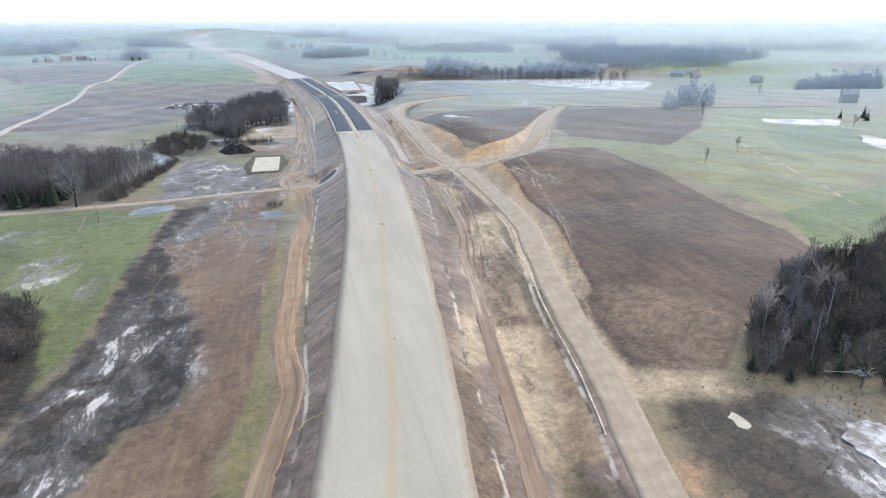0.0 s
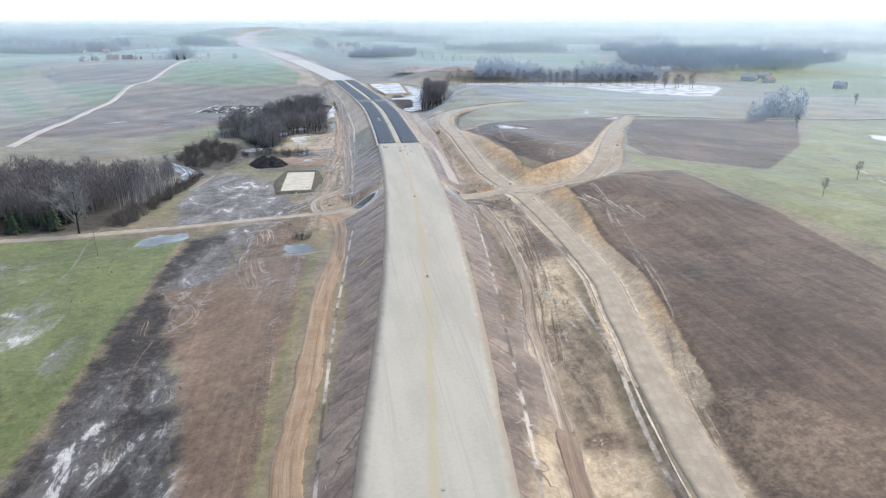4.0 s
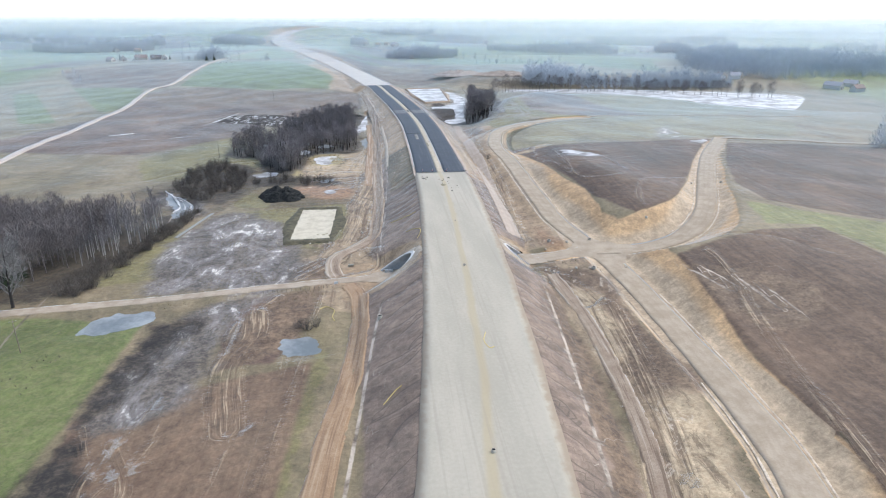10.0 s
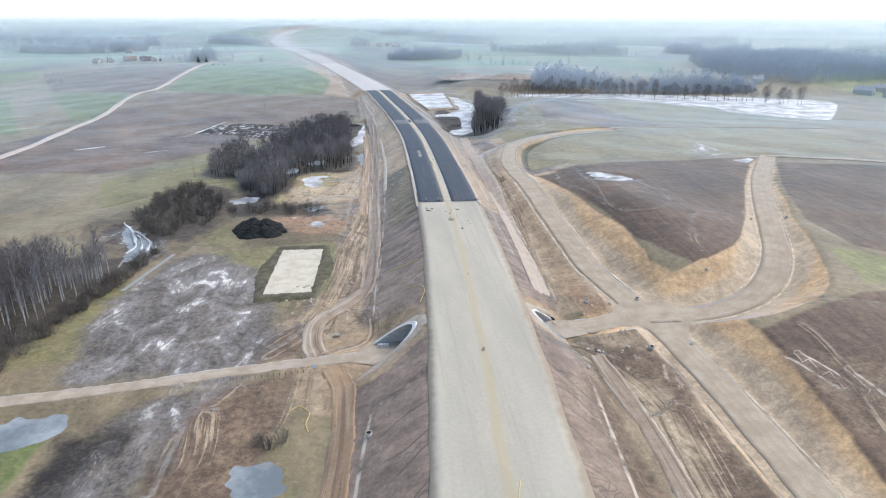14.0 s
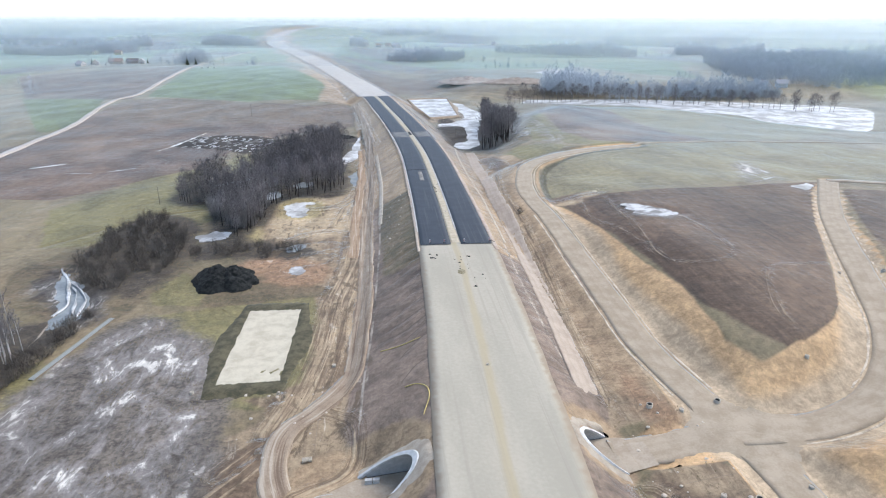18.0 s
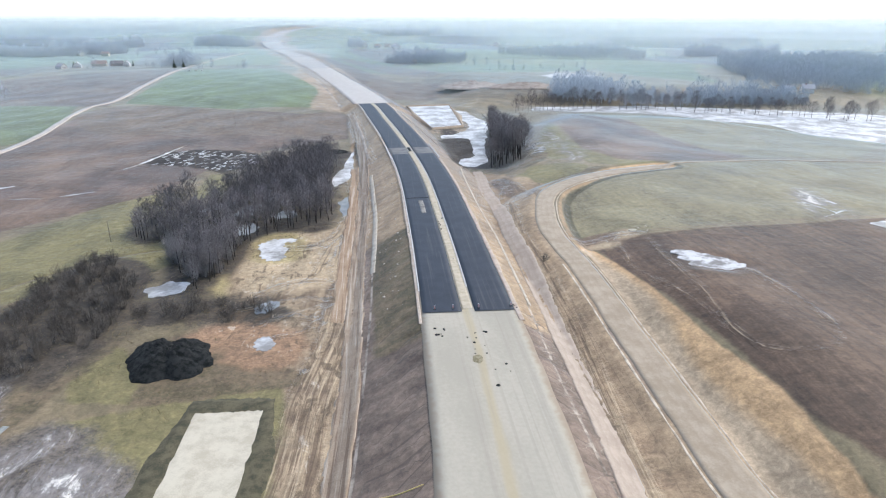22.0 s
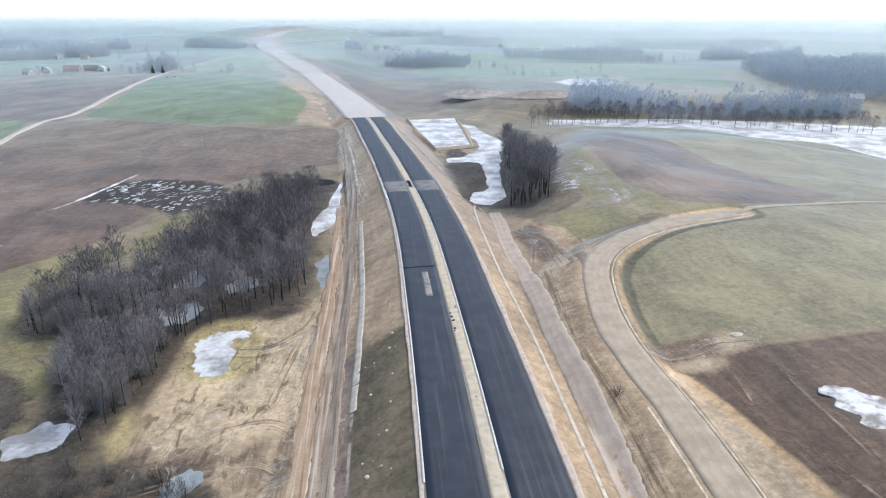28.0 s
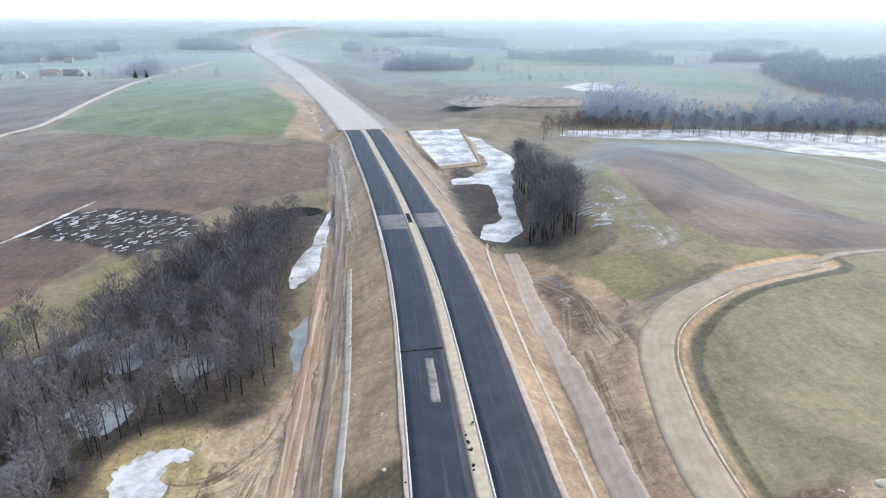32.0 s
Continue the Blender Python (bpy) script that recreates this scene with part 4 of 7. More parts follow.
# ditches: line, half width, how icy
DITCHES = [
    ([(-101, 448), (-97, 436), (-90, 424), (-86, 410), (-84, 396)], 0.45, 0.6), ([(-97, 450), (-93, 438), (-85, 426), (-79, 416), (-75, 406)], 0.35, 0.7),
    ([(104, 298), (106, 290), (108, 283)], 0.5, 1.0), ([(114, 288), (115, 279), (115, 271)], 0.6, 1.0), ([(118, 284), (119, 276), (119, 268)], 0.4, 1.0), ([(108, 297), (110, 290), (111, 285)], 0.35, 1.0), ([(118, 322), (140, 316), (150, 300)], 0.4, 0.4),
    ([(-8, 70), (-6, 92), (-3, 110), (-2.5, 144), (-0.5, 191), (5, 268), (8, 296)], 0.55, 0.9), ([(7.5, 345), (8, 363), (9.5, 385), (10.5, 415), (11.5, 450), (11.5, 478)], 0.45, 0.8),
    ([(33, 120), (38, 148), (42, 176), (49, 224), (54, 262), (58, 297)], 0.6, 0.9), ([(28, 66), (30, 90), (32.5, 108)], 0.5, 0.9), ([(56, 352), (55, 370), (55, 385), (55, 405), (56.5, 440)], 0.45, 0.9),
    ([(71, 209), (68, 177), (62, 145), (57, 110), (50, 77)], 0.7, 0.9), ([(-97, 315), (-96, 296), (-92, 270), (-93, 240), (-97, 210), (-100, 190)], 0.5, 0.35), ([(-120, 718), (-126, 690), (-130, 672), (-137, 655)], 0.9, 1.0),
    ([(-22, 870), (-36, 940), (-60, 1040), (-100, 1190), (-150, 1390)], 1.6, 1.0), ([(30, 880), (8, 985), (-34, 1180), (-95, 1440)], 1.3, 0.8), ([(62, 640), (58, 615), (57.5, 600)], 0.8, 0.9),
    ([(262, 346), (241, 286), (226, 236), (210, 195)], 0.9, 0.8), ([(166, 150), (185, 140), (200, 128)], 0.9, 1.0), ([(-60, 520), (-90, 505), (-120, 470)], 0.6, 0.3),
    ([(24, 300), (16, 297), (9, 296)], 0.4, 0.0), ([(23, 262), (14, 258), (7, 258)], 0.4, 0.0), ([(21, 240), (12, 236), (5, 236)], 0.4, 0.0), ([(26, 380), (18, 376), (12, 376)], 0.4, 0.0), ([(19, 210), (10, 205), (3, 205)], 0.4, 0.0),
    ([(44, 262), (50, 256), (54, 254)], 0.4, 0.0), ([(42, 232), (47, 226), (51, 224)], 0.4, 0.0), ([(48, 300), (54, 292), (57, 288)], 0.4, 0.0), ([(15, 170), (8, 166), (1, 165)], 0.4, 0.0),
]


def runs(X, Y, xs, ys, lines, margin):
    """Signed metres across the nearest line, metres along it, and metres within its half width."""
    across, run, within, which = np.full(X.shape, 20.0), np.zeros(X.shape), np.full(X.shape, -20.0), np.full(X.shape, -1)
    for k, item in enumerate(lines):
        line = smooth([(x, y, 0) for x, y in item[0]], 4)
        p = np.array(line)
        ix = np.ix_((ys > p[:, 1].min() - margin) & (ys < p[:, 1].max() + margin), (xs > p[:, 0].min() - margin) & (xs < p[:, 0].max() + margin))
        u, _, v = along(X[ix], Y[ix], line, True)
        w = item[1] - np.abs(u)
        better = w > within[ix]
        across[ix] = np.where(better, u, across[ix])
        run[ix] = np.where(better, v + 300 * k, run[ix])
        within[ix] = np.where(better, w, within[ix])
        which[ix] = np.where(better, k, which[ix])
    return across, run, np.maximum(within, -20), which


def grades(lo, fine0, fine1, hi, step, growth):
    """Coordinates with an even step between fine0 and fine1, and ever wider ones beyond."""
    mid = list(np.arange(fine0, fine1 + step, step))
    up, s = [mid[-1]], step
    while up[-1] < hi:
        s *= growth
        up.append(up[-1] + s)
    down, s = [mid[0]], step
    while down[-1] > lo:
        s *= growth
        down.append(down[-1] - s)
    return np.array(down[:0:-1] + mid + up[1:])


TUNNEL_A, TUNNEL_B = np.array([5.5, 323.8]), np.array([60.0, 328.0])
TUNNEL_R = 5.5


def tunnel_coords(x, y):
    d = TUNNEL_B - TUNNEL_A
    size = np.linalg.norm(d)
    d = d / size
    s = (x - TUNNEL_A[0]) * d[0] + (y - TUNNEL_A[1]) * d[1]
    w = -(x - TUNNEL_A[0]) * d[1] + (y - TUNNEL_A[1]) * d[0]
    return s, w, size


def tunnel_floor(s):
    return -1.35 + 3.25 * np.clip((s - 3) / 50.0, 0, 1)


def tunnel_rise(s):
    """Height of the arch over its floor."""
    return 7.9 - 2.5 * np.clip((s - 3) / 50.0, 0, 1)


def offset(line, by, y0, y1):
    """A line moved sideways, between two values of y."""
    p, _ = resample(line, 4.0)
    t = np.gradient(p[:, :2], axis=0)
    t /= np.linalg.norm(t, axis=1)[:, None]
    return [(x + b * by, y - a * by) for (x, y, z), (a, b) in zip(p, t) if y0 <= y <= y1]


def build_ground():
    xs = grades(-2600, -100, 130, 2600, 1.3, 1.035)
    ys = grades(-250, 66, 560, 4600, 1.3, 1.022)
    X, Y = np.meshgrid(xs, ys)
    N = natural(X, Y)
    Z = height(X, Y)
    attrs = {}
    for key, polys in FIELDS.items():
        v = np.full(X.shape, -30.0)
        for poly in polys:
            p = np.array(poly)
            cx = (xs > p[:, 0].min() - 30) & (xs < p[:, 0].max() + 30)
            cy = (ys > p[:, 1].min() - 30) & (ys < p[:, 1].max() + 30)
            ix = np.ix_(cy, cx)
            if key in ("mud", "dark", "frost", "sand", "bog", "fen", "tan", "grassy", "umber", "clay", "moss"):
                poly = [q[:2] for q in smooth([(*q, 0) for q in poly] + [(*poly[0], 0)], 3)[:-1]]
            v[ix] = np.maximum(v[ix], signed(X[ix], Y[ix], poly))
        attrs[key] = np.clip(v, -30, 30)
    attrs["far"] = np.clip(np.maximum(Y - 1200, np.abs(X - 60) - 460), -50, 100)
    attrs["rut_across"], attrs["rut_run"], attrs["rut_inside"], _ = runs(X, Y, xs, ys, TRAILS, 12)
    ditches = [(offset(SERVICE, -6.4, 200, 310), 0.4, 0.5)] + DITCHES
    # rain rills run aslant down both fills
    rng = np.random.default_rng(21)
    px, py = [p[0] for p in HIGHWAY], [p[1] for p in HIGHWAY]
    for side in (-1, 1):
        y = 70.0
        while y < 425:
            y += rng.uniform(4, 13)
            if abs(y - 326) > 22:
                x, far = np.interp(y, py, px), rng.uniform(17, 24)
                ditches.append(([(x + side * 13.9, y), (x + side * (7 + far / 2), y - rng.uniform(1, 3)), (x + side * far, y - rng.uniform(3, 7))], rng.uniform(0.2, 0.4), 0.0))
    u, _, _, which = runs(X, Y, xs, ys, ditches, 9)
    widths, icy = np.array([q[1] for q in ditches] + [1.0]), np.array([q[2] for q in ditches] + [0.0])
    attrs["ditch_across"], attrs["ditch_ice"] = np.clip(u / (0.72 * widths[which]), -20, 20), icy[which]
    Z = Z - 0.3 * np.exp(-(u / 0.9) ** 2)
    # made slopes: fill of the highway in dull topsoil, cuts beside the side roads in ochre subsoil
    d, rz, _ = along(X, Y, HIGHWAY)
    fill = np.where(d < 45, np.minimum((Z - N) * 3 - 1.2, (45 - d) * 0.5), -20)
    west = X < np.interp(Y, [p[1] for p in HIGHWAY], [p[0] for p in HIGHWAY])
    turf = np.where(west, 505 - Y, 425 - Y) * 0.5
    attrs["slope"] = np.clip(np.minimum(fill, turf), -20, 6)
    attrs["tan"] = np.maximum(attrs["tan"], np.clip(np.minimum(fill, -turf), -20, 6))
    works = np.where(Y > 850, np.minimum((Y - 850) * 0.2, 46 + 8 * np.sin(Y * 0.031) - d) * 0.5, -20)
    attrs["tan"] = np.maximum(attrs["tan"], np.clip(works, -20, 6))
    ds, _, _ = along(X, Y, SERVICE)
    dl, _, _ = along(X, Y, LOOP)
    cut = np.where((np.minimum(ds, dl) < 30) & (d > 20), (N - Z) * 4 - 1.8, -20)
    su, _, _ = along(X, Y, SERVICE, True)
    bank = np.where((Y > 470) & (su > 0), np.minimum(su - 8.0, 11.0 - su) * 1.6, -20)
    reach = np.interp(Y, [340, 365, 386, 407, 440, 476, 484], [10, 18, 19, 16, 14, 10.5, 5])
    bare = np.where((Y > 340) & (Y < 484), np.minimum(su - 5.6, reach - su) * 1.6, -20)
    attrs["ochre"] = np.clip(np.maximum(np.maximum(cut, bare), np.where((Y > 478) & (su > 0), np.minimum(su - 5.3, 7.6 - su) * 1.2 - 0.7, -20)), -20, 6)
    foot = np.where(attrs["ochre"] > -1, np.where(Y < 478, 10.5, 4) + 1.5 * np.sin(Y * 0.09) - np.minimum(ds, dl), -20)
    attrs["scree"] = np.clip(foot, -20, 6)
    patch = np.where(west & (fill > -1), np.minimum(np.minimum(Y - 448, 506 - Y) * 0.3, 24.5 - d), -20)
    attrs["grassy"] = np.maximum(attrs["grassy"], np.clip(patch, -20, 6))
    attrs["turf"] = np.clip(bank, -20, 6)
    crest = np.where((np.minimum(ds, dl) < 32) & (d > 20), np.minimum((N - Z - 0.1) * 9, (0.3 - (N - Z)) * 8), -20)
    attrs["turf"] = np.maximum(attrs["turf"], np.clip(crest - 0.5, -20, 0.8))
    # the way under the highway
    s, w, size = tunnel_coords(X, Y)
    crown = tunnel_floor(s) + tunnel_rise(s) * np.sqrt(np.clip(1 - (w / TUNNEL_R) ** 2, 0, 1))
    cutm = (np.abs(w) < TUNNEL_R) & (s > -8) & (s < size + 8) & (Z < crown) & (d > HW + 0.5)
    Z = np.where(cutm, tunnel_floor(s) - 0.1, Z)
    Z = Z + noise_field(X, Y)
    for pool in POOLS:
        p = np.array(pool[1])
        cx = (xs > p[:, 0].min() - 30) & (xs < p[:, 0].max() + 30)
        cy = (ys > p[:, 1].min() - 30) & (ys < p[:, 1].max() + 30)
        ix = np.ix_(cy, cx)
        sd = signed(X[ix], Y[ix], pool[1])
        k = sstep(-28 if pool[0] == "lake" else -6, 1.0, sd)
        Z[ix] = Z[ix] * (1 - k) + np.minimum(Z[ix], pool_level(pool) - 0.25) * k
    r, c = X.shape
    co = np.stack([X, Y, Z], -1).reshape(-1, 3)
    i = np.arange(r * c).reshape(r, c)
    q = np.stack([i[:-1, :-1], i[:-1, 1:], i[1:, 1:], i[1:, :-1]], -1).reshape(-1, 4)
    flag = cutm.ravel()[q]
    mixed = flag.any(1) & ~flag.all(1)
    tall = np.ptp(co[q][:, :, 2], axis=1) > 1.2
    q = q[~(mixed & tall)]
    return raw_mesh(bpy.data.meshes.new("ground"), co, q, M["ground"], attrs)


def noise_field(X, Y):
    """Small clods and ruts."""
    rng = np.random.default_rng(4)
    near = ((X > -110) & (X < 140) & (Y > 60) & (Y < 640))
    d, _, _ = along(X, Y, HIGHWAY)
    ds, _, _ = along(X, Y, SERVICE)
    dl, _, _ = along(X, Y, LOOP)
    return np.where(near & (d > HW + 1) & (ds > 7) & (dl > 7), rng.normal(size=X.shape) * 0.05, 0)


tagged(new("ground", build_ground()), "rolling winter farmland of brown fields and dull grass", "ground", kind="structure")


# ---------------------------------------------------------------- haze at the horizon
# Emissive backdrop with the horizon haze painted in, whiter with height.
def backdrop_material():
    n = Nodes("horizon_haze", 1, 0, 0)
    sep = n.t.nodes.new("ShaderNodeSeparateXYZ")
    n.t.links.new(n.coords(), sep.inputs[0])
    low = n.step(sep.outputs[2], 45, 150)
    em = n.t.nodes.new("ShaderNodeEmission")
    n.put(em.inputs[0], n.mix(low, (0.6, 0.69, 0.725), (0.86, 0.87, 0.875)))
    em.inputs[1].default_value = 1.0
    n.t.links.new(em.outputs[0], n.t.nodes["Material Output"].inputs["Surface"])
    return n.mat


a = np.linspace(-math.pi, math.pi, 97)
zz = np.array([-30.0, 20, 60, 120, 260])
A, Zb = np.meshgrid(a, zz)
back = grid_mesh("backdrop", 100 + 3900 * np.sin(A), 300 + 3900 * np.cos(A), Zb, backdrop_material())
tagged(new("backdrop", back), "glowing backdrop painted as pale winter haze along the horizon", "haze", kind="structure")

def haze_veil_material():
    """Translucent veil imitating distance haze, lit by the sky: part lets through, part scatters."""
    n = Nodes("haze_veil", 1, 0, 0)
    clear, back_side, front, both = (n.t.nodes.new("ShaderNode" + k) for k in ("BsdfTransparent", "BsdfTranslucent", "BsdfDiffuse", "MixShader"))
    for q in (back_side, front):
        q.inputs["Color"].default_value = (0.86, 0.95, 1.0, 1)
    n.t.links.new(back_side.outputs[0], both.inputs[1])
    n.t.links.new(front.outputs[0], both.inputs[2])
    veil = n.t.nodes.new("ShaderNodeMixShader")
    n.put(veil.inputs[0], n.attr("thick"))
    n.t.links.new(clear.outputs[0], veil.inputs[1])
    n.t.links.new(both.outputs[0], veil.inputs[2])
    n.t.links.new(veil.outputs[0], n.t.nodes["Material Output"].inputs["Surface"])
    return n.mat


HAZE_VEIL = haze_veil_material()
# Added upright rings that pale the distance step by step, in place of haze.
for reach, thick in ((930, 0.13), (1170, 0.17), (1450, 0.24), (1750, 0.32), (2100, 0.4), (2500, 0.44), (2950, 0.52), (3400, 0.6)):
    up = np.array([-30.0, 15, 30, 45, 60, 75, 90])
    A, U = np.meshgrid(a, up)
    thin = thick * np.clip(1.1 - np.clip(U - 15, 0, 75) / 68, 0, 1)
    mist = grid_mesh("mist", 30 + reach * np.sin(A), 300 + reach * np.cos(A), U, HAZE_VEIL, {"thick": thin})
    tagged(new("mist", mist), "added translucent ring that imitates haze over the far fields", "mist", kind="structure")

# ---------------------------------------------------------------- roads
FAR_BED = track_material("pink_roadbed", (0.45, 0.385, 0.33), (0.56, 0.495, 0.44), (0.38, 0.32, 0.27))
tagged(new("roadbed", strip(piece(HIGHWAY, 857, 1300), -17, 17, FAR_BED, "roadbed", 0.16, 5, 10, False, 0.8, 2.0)), "raw pinkish earth roadbed running on to the horizon", "road", kind="structure")
tagged(new("roadbed", strip(piece(HIGHWAY, 1290, 3300), -24, 24, FAR_BED, "roadbed", 0.3, 8, 10, False, 1.5, 4.0)), "raw pale earth cutting of the far roadbed", "road", kind="structure")
tagged(new("road", strip(piece(HIGHWAY, -60, 870), -13.4, 13.4, M["gravel"], "road", 0.08, 2.5, 12, False, 0.25, 1.0)), "broad pale gravel roadbed of a highway under construction", "road", kind="structure")
tagged(new("service_road", strip(SERVICE, -4.2, 4.2, M["service"], "service_road", 0.1, 2.0, 8, False, 0.3)), "pale compacted gravel frontage road", "road", kind="structure")
tagged(new("ramp_road", strip(LOOP, -4.2, 4.2, M["service"], "ramp_road", 0.13, 2.0, 8, False, 0.2)), "pale gravel ramp curving up to the fields", "road", kind="structure")


def build_junction():
    """Flared corners where ramp, underpass way and frontage road meet."""
    legs = [((82.6, 317), (91.0, 317)), ((101, 327), (101, 335.6)), ((86.6, 345), (78.2, 345)), ((71, 333.2), (71, 325.6))]
    inner = [(92.4, 326.4), (88.8, 335.6), (80.2, 334.4), (83.4, 327.4)]
    ring = []
    for k, (a, b) in enumerate(legs):
        c, d = inner[k], legs[(k + 1) % 4][0]
        ring.append(a)
        for u in np.linspace(0, 1, 9)[:-1]:
            ring.append(tuple((1 - u) ** 2 * np.array(b) + 2 * u * (1 - u) * np.array(c) + u * u * np.array(d)))
    p = np.array(ring)
    mid = np.array((87.0, 331.0))
    rows = [mid + (p - mid) * f for f in (0.02, 0.35, 0.65, 0.85, 1.0)]
    P = np.stack([np.concatenate([r, r[:1]]) for r in rows])
    lift = np.array([0.2, 0.2, 0.19, 0.17, 0.02])[:, None]
    Z = height(P[..., 0], P[..., 1]) + lift
    return grid_mesh("road_junction", P[..., 0], P[..., 1], Z, M["service"], {"across": np.zeros(Z.shape)})


tagged(new("road_junction", build_junction()), "pale gravel junction with flared corners", "road", kind="structure")
HAUL = smooth([(-14, 60, 0), (-12, 89, 0), (-9, 104, 0), (-6, 121, 0), (-8, 146, 0), (-6, 174, 0), (-3, 227, 0), (0, 258, 0), (1.5, 285, 0), (1, 305, 0), (0, 312, 0), (-3, 320.5, 0)])
tagged(new("haul_track", strip(HAUL, -3.0, 3.0, M["dirt"], "haul_track", 0.14, 1.6, 10, True, 0.45, worn=True)), "orange-brown dirt haul track along the embankment", "dirt track", kind="structure")
tagged(new("farm_track", strip(smooth([(157, 583.5, 0), (180, 590, 0), (211, 594, 0), (240, 590, 0), (270, 584, 0), (330, 570, 0)]), -1.3, 1.3, M["farm"], "farm_track", 0.2, 3, 6, True, 0.5)), "narrow pale path between fields", "farm track", kind="structure")
HAUL_N = smooth([(-6, 324, 0), (-9, 334, 0), (-8.5, 345, 0), (-3, 352, 0), (2.2, 359.5, 0), (5.3, 368, 0), (6.2, 385, 0), (6.9, 411, 0), (6.8, 447, 0), (6.4, 480, 0), (6, 520, 0), (6.2, 562, 0), (5, 620, 0), (2.4, 678, 0), (-3.8, 761, 0), (-12, 834, 0)])
tagged(new("haul_track", strip(HAUL_N, -3.0, 2.6, M["haul"], "haul_track", 0.14, 1.6, 12, True, 0.5, worn=True)), "rutted tan haul track at the embankment foot", "dirt track", kind="structure")
tagged(new("haul_track", strip([p for p in HAUL_N if 445 < p[1] < 650], -7.5, -2.8, M["haul_wet"], "haul_track", 0.1, 1.6, 12, True, 0.7, worn=True)), "churned orange mud ruts beside the haul track", "dirt track", kind="structure")
TRACK_E = smooth([(30, 60, 0), (35, 79, 0), (40, 110, 0), (44, 135, 0), (47, 152, 0)])
tagged(new("dirt_track", strip(TRACK_E, -2.4, 2.4, M["umbertrack"], "dirt_track", 0.14, 1.2, 10, True, 0.25, worn=True)), "brown dirt track beside the embankment", "dirt track", kind="structure")
TRACK_E2 = smooth([(46.5, 149, 0), (51, 176, 0), (54, 199, 0), (58.5, 218, 0), (61.5, 235, 0), (63.5, 256, 0), (65, 284, 0), (63.5, 314, 0)])
tagged(new("dirt_track", strip(TRACK_E2, -2.1, 2.1, M["haul"], "dirt_track", 0.12, 1.2, 10, True, 0.3, worn=True)), "tan rutted track between embankment and frontage road", "dirt track", kind="structure")
TRACK_W = smooth([(-190, 300, 0), (-112, 306, 0), (-80, 311, 0), (-49, 315, 0), (-27, 319.5, 0), (-7, 322.4, 0), (7.0, 323.9, 0)])
tagged(new("farm_track", strip(TRACK_W, -2.4, 2.4, M["farm"], "farm_track", 0.12, 2.0, 10, True, 0.3, worn=True)), "pale farm track leading to the underpass", "farm track", kind="structure")
UNDER_E = smooth([(58.0, 327.8, 0), (66, 328.5, 0), (76, 329.8, 0), (85, 331, 0)])
tagged(new("underpass_road", strip(UNDER_E, -4.2, 4.2, M["service"], "underpass_road", 0.12, 1.5, 10, True, 0.5, worn=True)), "pale gravel way out of the underpass", "road", kind="structure")
TRACK_NW = smooth([(-215, 500, 0), (-219, 546, 0), (-221, 581, 0), (-221, 620, 0), (-226, 678, 0), (-226, 739, 0), (-238, 815, 0), (-243, 867, 0), (-233, 900, 0), (-238, 986, 0), (-242, 1060, 0), (-246, 1142, 0), (-248, 1350, 0), (-235, 1542, 0)])
tagged(new("farm_track", strip(TRACK_NW, -2.4, 2.4, FAR_BED, "farm_track", 0.35, 4, 6, True, 0.8)), "pale winding farm track over the hill", "farm track", kind="structure")
TRACK_NE = smooth([(217, 492, 0), (245, 482, 0), (280, 468, 0), (330, 455, 0), (420, 440, 0)])
tagged(new("farm_track", strip(TRACK_NE, -2.2, 2.2, M["farm"], "farm_track", 0.3, 3, 6, True, 0.5)), "pale track between fields beyond the ramp", "farm track", kind="structure")
tagged(new("dirt_track", strip(smooth([(58, 345, 0), (60, 380, 0), (62, 420, 0), (64, 470, 0), (64, 500, 0), (66, 540, 0), (66.5, 580, 0), (69, 612, 0), (70, 634, 0)]), -3, 3, M["strip"], "dirt_track", 0.13, 2.5, 10, True, 0.25, worn=True)), "tan levelled strip beside the new carriageway", "dirt track", kind="structure")

# two asphalt carriageways with a gravel median
PAVED = piece(HIGHWAY, 431, 857)
ASPHALT = [(-12.5, -1.9, "asphalt carriageway"), (1.6, 12.4, "asphalt carriageway")]
for lo, hi, _ in ASPHALT:
    tagged(new("carriageway", strip(PAVED, lo, hi, M["asphalt"], "carriageway", 0.3, 2.5, 8, False, 0.0, 0.3)), "fresh dark blue-grey asphalt carriageway without markings", "carriageway", group="carriageways", kind="structure")
# ---------------------------------------------------------------- pools
for k, pool in enumerate(POOLS):
    tagged(new(pool[0], sheet(pool[0], pool[1], pool_level(pool) - 0.14, M[pool[3]], seed=k)), pool[4], pool[0], kind="structure")


# ---------------------------------------------------------------- trees
def prism(v, f, a, b, ra, rb, sides=3):
    a, b = np.asarray(a, float), np.asarray(b, float)
    d = b - a
    d = d / (np.linalg.norm(d) + 1e-9)
    e = np.cross(d, (0.3, 0.5, 0.81))
    e /= np.linalg.norm(e) + 1e-9
    g = np.cross(d, e)
    k = len(v)
    for p, r in ((a, ra), (b, rb)):
        for i in range(sides):
            t = 2 * math.pi * i / sides
            v.append(p + r * (math.cos(t) * e + math.sin(t) * g))
    for i in range(sides):
        j = (i + 1) % sides
        f.append((k + i, k + j, k + sides + j, k + sides + i))


